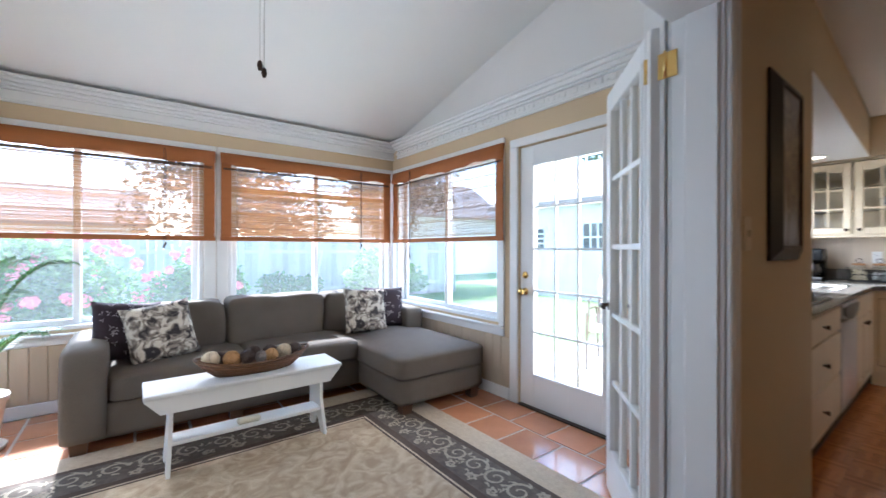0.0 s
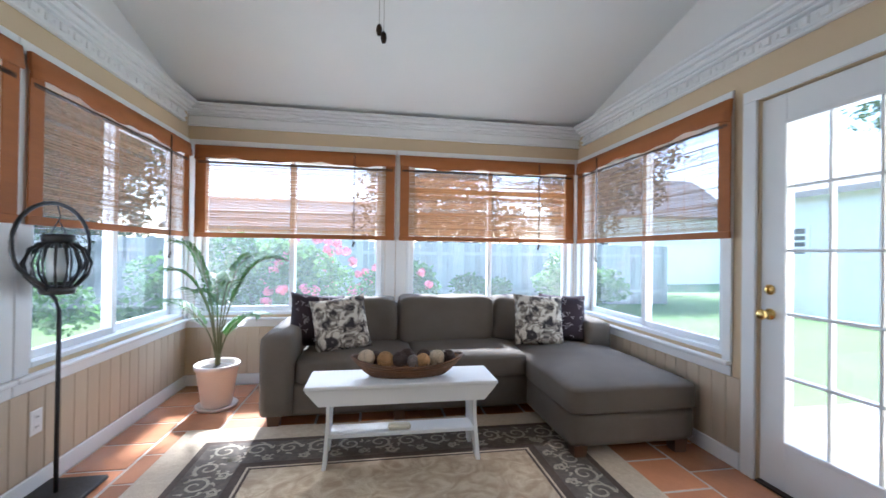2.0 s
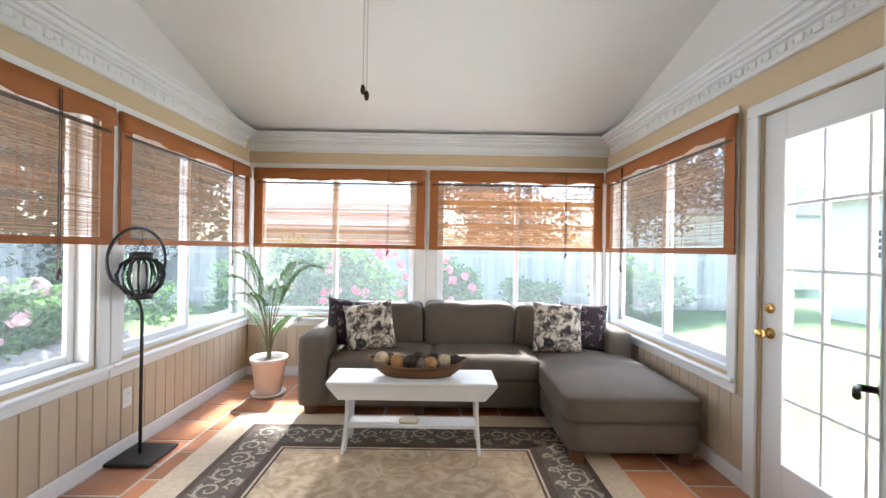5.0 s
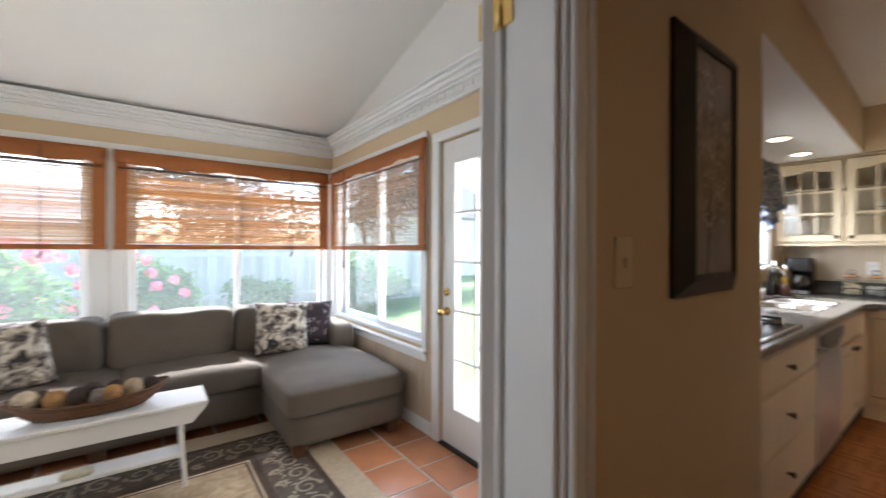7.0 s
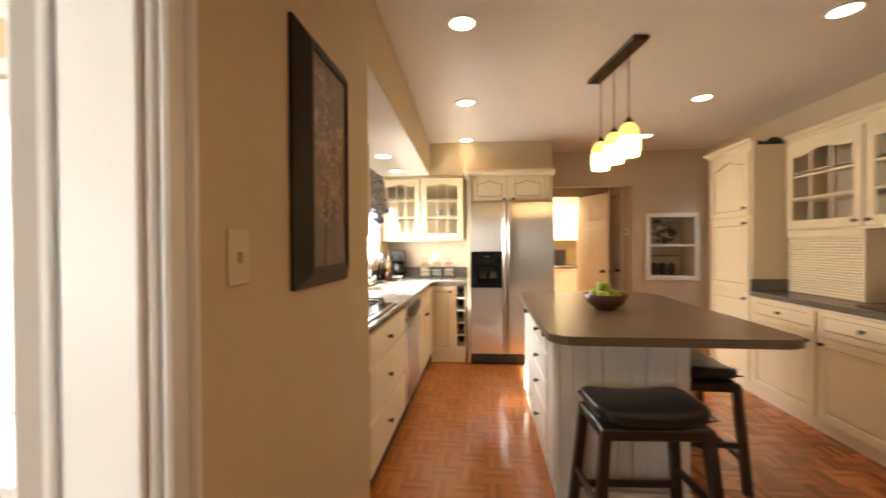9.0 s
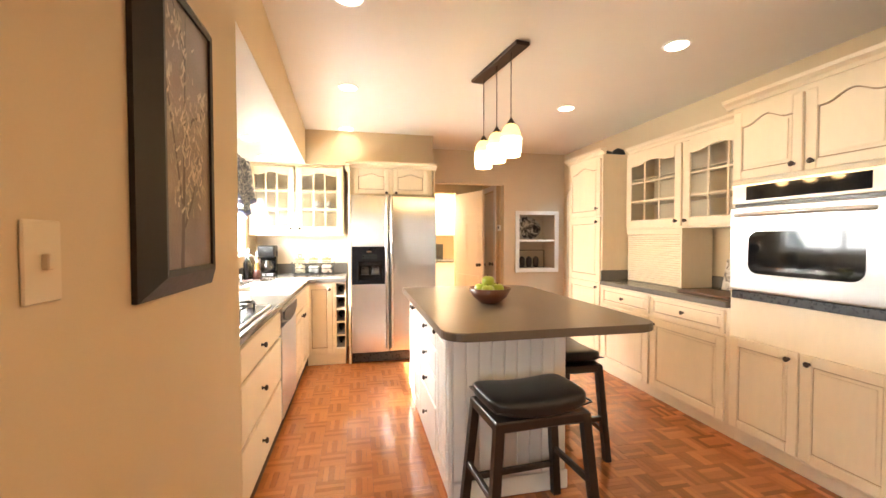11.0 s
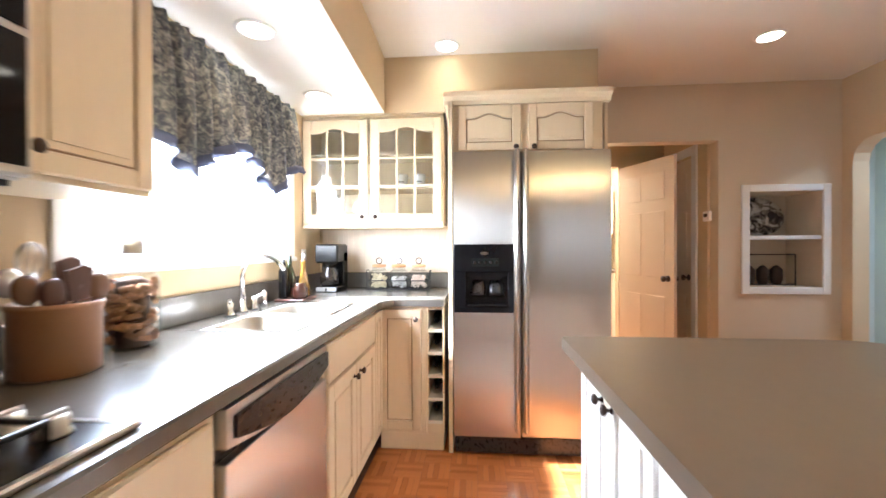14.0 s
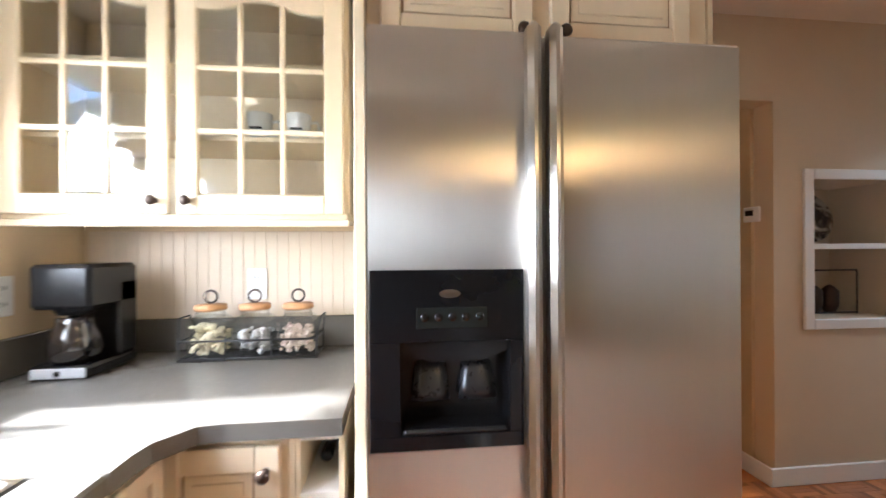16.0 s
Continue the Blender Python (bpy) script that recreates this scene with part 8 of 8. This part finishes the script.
tree((17.5, 2.0), 10.0, (3.6, 3.6, 3.4), 6000, M["fol_b"], "tall green tree behind the garage", 37)
tree((8.2, 14.3), 6.6, (2.0, 1.5, 2.2), 3400, M["fol_c"], "young tree with sparse reddish leaves on the lawn", 38, 0.14, 0.56)

# board fence
fe = thing("board_fence", (2, 11.2, GZ), "weathered grey board fence at the end of the garden", "fence")
bm = bmesh.new()
rr = random.Random(8)
for x in np.arange(-9.5, 9.6, 0.155):
    box(bm, x, x + 0.148, 11.2, 11.22, GZ, GZ + 1.75 + rr.uniform(-0.01, 0.01))
for y in np.arange(-4.0, 11.2, 0.155):
    box(bm, -6.7, -6.68, y, y + 0.148, GZ, GZ + 1.75 + rr.uniform(-0.01, 0.01))
tagged(part("boards", bm, M["fence"], fe), kind="stuff")
for x in np.arange(-9.4, 9.6, 2.4):
    part("post", boxes((x, x + 0.1, 11.221, 11.32, GZ, GZ + 1.8)), M["fence"], fe)
for z in (0.35, 1.4):
    part("rail", boxes((-9.5, 9.5, 11.17, 11.199, GZ + z, GZ + z + 0.09)), M["fence"], fe)
# stones round the beds
for i in range(26):
    rr = random.Random(60 + i)
    bm = bmesh.new()
    bmesh.ops.create_icosphere(bm, subdivisions=2, radius=1)
    p = (-3.75 + rr.uniform(-0.15, 0.15), -0.2 + i * 0.26, GZ + rr.uniform(0.08, 0.2))
    s = (rr.uniform(0.14, 0.26), rr.uniform(0.16, 0.28), rr.uniform(0.10, 0.17))
    for v in bm.verts:
        v.co = Vector((v.co.x * s[0], v.co.y * s[1], v.co.z * s[2])) * (1 + 0.25 * noise.noise(v.co * 1.7 + Vector((i, 0, 0)))) + Vector(p)
    single("edging_stone", bm, M["stone"], "rounded grey stone edging the flower bed", "stone", (p[0], p[1], GZ), group="stones round the bed")


def gabled(name, x0, x1, y0, y1, h, rise, along, label):
    """House with clapboards, shingle roof and framed windows."""
    g = thing(name, ((x0 + x1) / 2, (y0 + y1) / 2, GZ), label, "building")
    part("wall", boxes((x0, x1, y0, y1, GZ - 0.05, GZ + h)), M["siding"], g)
    bm = bmesh.new()
    z = GZ + 0.1
    while z < GZ + h - 0.05:
        box(bm, x0 - 0.014, x0 - 0.001, y0 - 0.014, y1 + 0.014, z, z + 0.10)
        box(bm, x0 - 0.014, x1 + 0.014, y0 - 0.014, y0 - 0.001, z, z + 0.10)
        z += 0.125
    tagged(part("clapboards", bm, M["siding"], g), kind="stuff")
    bm = bmesh.new()
    if along == "y":
        m_ = (x0 + x1) / 2
        for sx, e in ((x0 - 0.35, -1), (x1 + 0.35, 1)):
            a = [bm.verts.new(q) for q in ((sx, y0 - 0.3, GZ + h - 0.1), (sx, y1 + 0.3, GZ + h - 0.1), (m_, y1 + 0.3, GZ + h + rise), (m_, y0 - 0.3, GZ + h + rise))]
            b = [bm.verts.new(v.co + Vector((0, 0, 0.14))) for v in a]
            bm.faces.new(a), bm.faces.new(b)
            for i in range(4):
                bm.faces.new((a[i], a[(i + 1) % 4], b[(i + 1) % 4], b[i]))
        prism(bm, [(x0, GZ + h), (x1, GZ + h), (m_, GZ + h + rise)], y0, y0 + 0.1, "y")
        prism(bm, [(x0, GZ + h), (x1, GZ + h), (m_, GZ + h + rise)], y1 - 0.1, y1, "y")
    else:
        m_ = (y0 + y1) / 2
        for sy in (y0 - 0.35, y1 + 0.35):
            a = [bm.verts.new(q) for q in ((x0 - 0.3, sy, GZ + h - 0.1), (x1 + 0.3, sy, GZ + h - 0.1), (x1 + 0.3, m_, GZ + h + rise), (x0 - 0.3, m_, GZ + h + rise))]
            b = [bm.verts.new(v.co + Vector((0, 0, 0.14))) for v in a]
            bm.faces.new(a), bm.faces.new(b)
            for i in range(4):
                bm.faces.new((a[i], a[(i + 1) % 4], b[(i + 1) % 4], b[i]))
        prism(bm, [(y0, GZ + h), (y1, GZ + h), (m_, GZ + h + rise)], x0, x0 + 0.1, "x")
        prism(bm, [(y0, GZ + h), (y1, GZ + h), (m_, GZ + h + rise)], x1 - 0.1, x1, "x")
    part("roof", bm, M["roof"], g)
    return g


def house_window(g, x, y, z, w, h, cols, rws):
    wn = part("window", boxes((x - 0.04, x - 0.015, y, y + w, z, z + h)), M["pane_dark"], g, "dark paned window")
    part("frame", boxes((x - 0.06, x - 0.016, y - 0.09, y, z - 0.09, z + h + 0.09), (x - 0.06, x - 0.016, y + w, y + w + 0.09, z - 0.09, z + h + 0.09), (x - 0.06, x - 0.016, y, y + w, z - 0.09, z), (x - 0.06, x - 0.016, y, y + w, z + h, z + h + 0.09)), M["siding"], wn)
    bm = bmesh.new()
    for i in range(1, cols):
        box(bm, x - 0.055, x - 0.041, y + w * i / cols - 0.025, y + w * i / cols + 0.025, z, z + h)
    for j in range(1, rws):
        box(bm, x - 0.0545, x - 0.0405, y, y + w, z + h * j / rws - 0.025, z + h * j / rws + 0.025)
    part("muntin", bm, M["siding"], wn)


ga = gabled("garage", 11.2, 17.0, 1.0, 10.4, 3.0, 1.7, "y", "white clapboard garage with brown shingle roof")
house_window(ga, 11.2, 8.35, 1.28, 0.75, 0.62, 2, 4)
house_window(ga, 11.2, 5.95, 1.20, 0.95, 0.80, 4, 2)
part("door", boxes((11.15, 11.185, 2.2, 4.6, GZ, GZ + 2.2)), M["siding"], ga, "white garage door")
nb = gabled("neighbour_house", -6.5, 0.6, 16.5, 22.0, 2.3, 1.3, "x", "low pale house with brown roof behind the fence")
nb2 = gabled("neighbour_house", 12.5, 19.5, 18.5, 25.0, 3.4, 2.4, "x", "low pale house with brown roof behind the fence")

# patio chairs of bent metal
M["chair_metal"] = mat("bronze_patio_metal", (0.16, 0.12, 0.09), 0.45, 0.5, vary=0.1)
M["sling"] = mat("pale_sling_cloth", (0.40, 0.36, 0.30), 0.8, vary=0.1)


def patio_chair():
    c = thing("patio_chair", (0, 0, 0), "bronze metal patio armchair with pale sling seat", "chair", "chairs on the patio")
    for s in (-0.28, 0.28):
        bm = bmesh.new()
        tube(bm, [(0.27, s, 0.0), (0.25, s, 0.40), (0.24, s, 0.60), (0.18, s, 0.645), (-0.05, s, 0.64), (-0.22, s, 0.62), (-0.30, s, 0.30), (-0.36, s, 0.0)], 0.013, 8)
        part("side_frame", bm, M["chair_metal"], c)
        bm = bmesh.new()
        tube(bm, [(0.25, s * 0.9, 0.40), (-0.16, s * 0.9, 0.38), (-0.24, s * 0.9, 0.62), (-0.34, s * 0.9, 1.0)], 0.013, 8)
        part("back_post", bm, M["chair_metal"], c)
    bm = bmesh.new()
    q = [[bm.verts.new((x, y, z)) for y in (-0.245, 0.245)] for x, z in ((0.25, 0.405), (0.05, 0.385), (-0.15, 0.385), (-0.20, 0.48), (-0.26, 0.70), (-0.34, 0.99))]
    for a, b in zip(q, q[1:]):
        bm.faces.new((a[0], a[1], b[1], b[0])).smooth = True
    o = part("sling", bm, M["sling"], c)
    o.modifiers.new("thick", "SOLIDIFY").thickness = 0.006
    return c


ch = patio_chair()
ch.matrix_world = pose(4.75, 2.25, -0.06, 0, 0, 200)
copy_thing(ch, pose(5.6, 2.75, -0.06, 0, 0, 150))

# ---- pieces: panelling, tiles, parquet ----
def board_mesh(axis, w, h, fl):
    bm = bmesh.new()
    box(bm, *run_box(axis, 0.0012, w - 0.0012, 0.0, 0.009, 0, h, fl, 0.0), bev=0.004)
    return mesh_of("panel_board", bm, M["bead"])


for wall, axis, a0, a1, fl, base, gaps in ((wall_back, "x", XL + 0.01, XR - 0.01, -1, YB, ()), (wall_left, "y", YS + 0.005, YB - 0.01, 1, XL, ()), (wall_right, "y", 2.195, YB - 0.01, -1, XR, ()), (wall_right, "y", YS + 0.005, 1.148, -1, XR, ())):
    cnt = round((a1 - a0) / 0.102)
    w = (a1 - a0) / cnt
    me = board_mesh(axis, w, ZW0 - 0.105 - 0.097, fl)
    for k in range(cnt):
        ob = new("panel_board", me)
        ob.parent = wall
        a = a0 + k * w
        ob.location = (a, base, 0.096) if axis == "x" else (base, a, 0.096)

M["cream_bead"] = mat("cream_beadboard_paint", (0.64, 0.54, 0.42), 0.5, vary=0.05, scale=4, rnd=0.03)
bm = bmesh.new()
box(bm, 0.003, 0.006, 0.0004, 0.0421, 0, 0.331, 0.0012)
me = mesh_of("bead_board", bm, M["cream_bead"])
for k in range(24):
    ob = new("bead_board", me)
    ob.parent = wall_kb
    ob.location = (6.6125, 0.06 + k * 0.0425, 1.0365)

floor_s = single("floor_sunroom", boxes((XL, XR, YS, YB, -0.011, -0.004)), M["grout"], "terracotta tiled sunroom floor with pale joints", "floor", kind="structure")
TP = 0.308
meshes = []
for k in range(6):
    rr = random.Random(k)
    bm = bmesh.new()
    h = 0.0004 * k
    box(bm, 0.007 + rr.uniform(0, 0.002), TP - 0.007 - rr.uniform(0, 0.002), 0.007 + rr.uniform(0, 0.002), TP - 0.007 - rr.uniform(0, 0.002), -0.004, 0.0 - h * 0.3, 0.003)
    meshes.append(mesh_of("tile", bm, M["tile"]))
rr = random.Random(17)
i = 0
x = XL + 0.012
while x < XR - TP * 0.4:
    y = YS - (TP / 2 if i % 2 else 0.0) + 0.0
    while y < YB:
        if y >= YS - 0.001 and y + TP <= YB + 0.01 and x + TP <= XR + 0.005:
            ob = new("tile", rr.choice(meshes))
            ob.parent = floor_s
            ob.location = (x, y, rr.uniform(-0.0004, 0.0))
        else:
            c0, c1, e1 = max(y, YS) + 0.007, min(y + TP, YB) - 0.007, min(x + TP, XR) - 0.007
            if c1 - c0 > 0.03 and e1 - x > 0.03:
                ob = part("tile", boxes((x + 0.007, e1, c0, c1, -0.004, 0.0), bev=0.003), M["tile"], floor_s)
        y += TP
    x += TP
    i += 1

floor_k = single("floor_kitchen", boxes((-2.88, KN + 0.3, KR, YD + 0.001, -0.011, -0.005), (3.3, KB, YD + 0.001, 1.10, -0.011, -0.005)), M["subfloor"], "orange-brown oak finger parquet kitchen floor", "floor", kind="structure")
single("door_saddle", boxes((DX0 + 0.02, DX1 - 0.02, YD, YS, -0.01, 0.006), bev=0.003), M["parquet"], "oak saddle between parquet and tiles", "threshold", (1.2, 0.52, 0), kind="structure")
PB = 0.152


def fingers(bm, ox, oy, turn):
    for k in range(5):
        u0, u1 = k * PB / 5 + 0.0005, (k + 1) * PB / 5 - 0.0005
        q = (ox + u0, ox + u1, oy + 0.0005, oy + PB - 0.0005) if turn else (ox + 0.0005, ox + PB - 0.0005, oy + u0, oy + u1)
        box(bm, *q, -0.0048, 0.0)


pm = []
for turn in (0, 1):
    bm = bmesh.new()
    fingers(bm, 0, 0, turn)
    pm.append(mesh_of("parquet_block", bm, M["parquet"]))
verts, faces = [], []
nx, ny = 65, int((YD - KR) / PB) + 1
for i in range(nx):
    for j in range(ny):
        ox, oy = -2.88 + i * PB, KR + j * PB
        turn = (i + j) % 2
        if 2.3 < ox < 5.9 and -0.70 < oy < 0.40:
            ob = new("parquet_block", pm[turn])
            ob.parent = floor_k
            ob.location = (ox, oy, 0)
        else:
            for k in range(5):
                u0, u1 = k * PB / 5 + 0.0005, (k + 1) * PB / 5 - 0.0005
                q = (ox + u0, ox + u1, oy + 0.0005, oy + PB - 0.0005) if turn else (ox + 0.0005, ox + PB - 0.0005, oy + u0, oy + u1)
                b = len(verts)
                yt = min(q[3], YD)
                if yt <= q[2]:
                    continue
                verts += [(q[0], q[2], 0), (q[1], q[2], 0), (q[1], yt, 0), (q[0], yt, 0), (q[0], q[2], -0.0048), (q[1], q[2], -0.0048), (q[1], yt, -0.0048), (q[0], yt, -0.0048)]
                faces += [(b, b + 1, b + 2, b + 3), (b + 4, b + 5, b + 1, b), (b + 5, b + 6, b + 2, b + 1), (b + 6, b + 7, b + 3, b + 2), (b + 7, b + 4, b, b + 3)]
me = bpy.data.meshes.new("parquet_rest")
me.from_pydata(verts, [], faces)
me.materials.append(M["parquet"])
ob = new("parquet_rest", me)
ob.parent = floor_k
tagged(ob, kind="stuff")
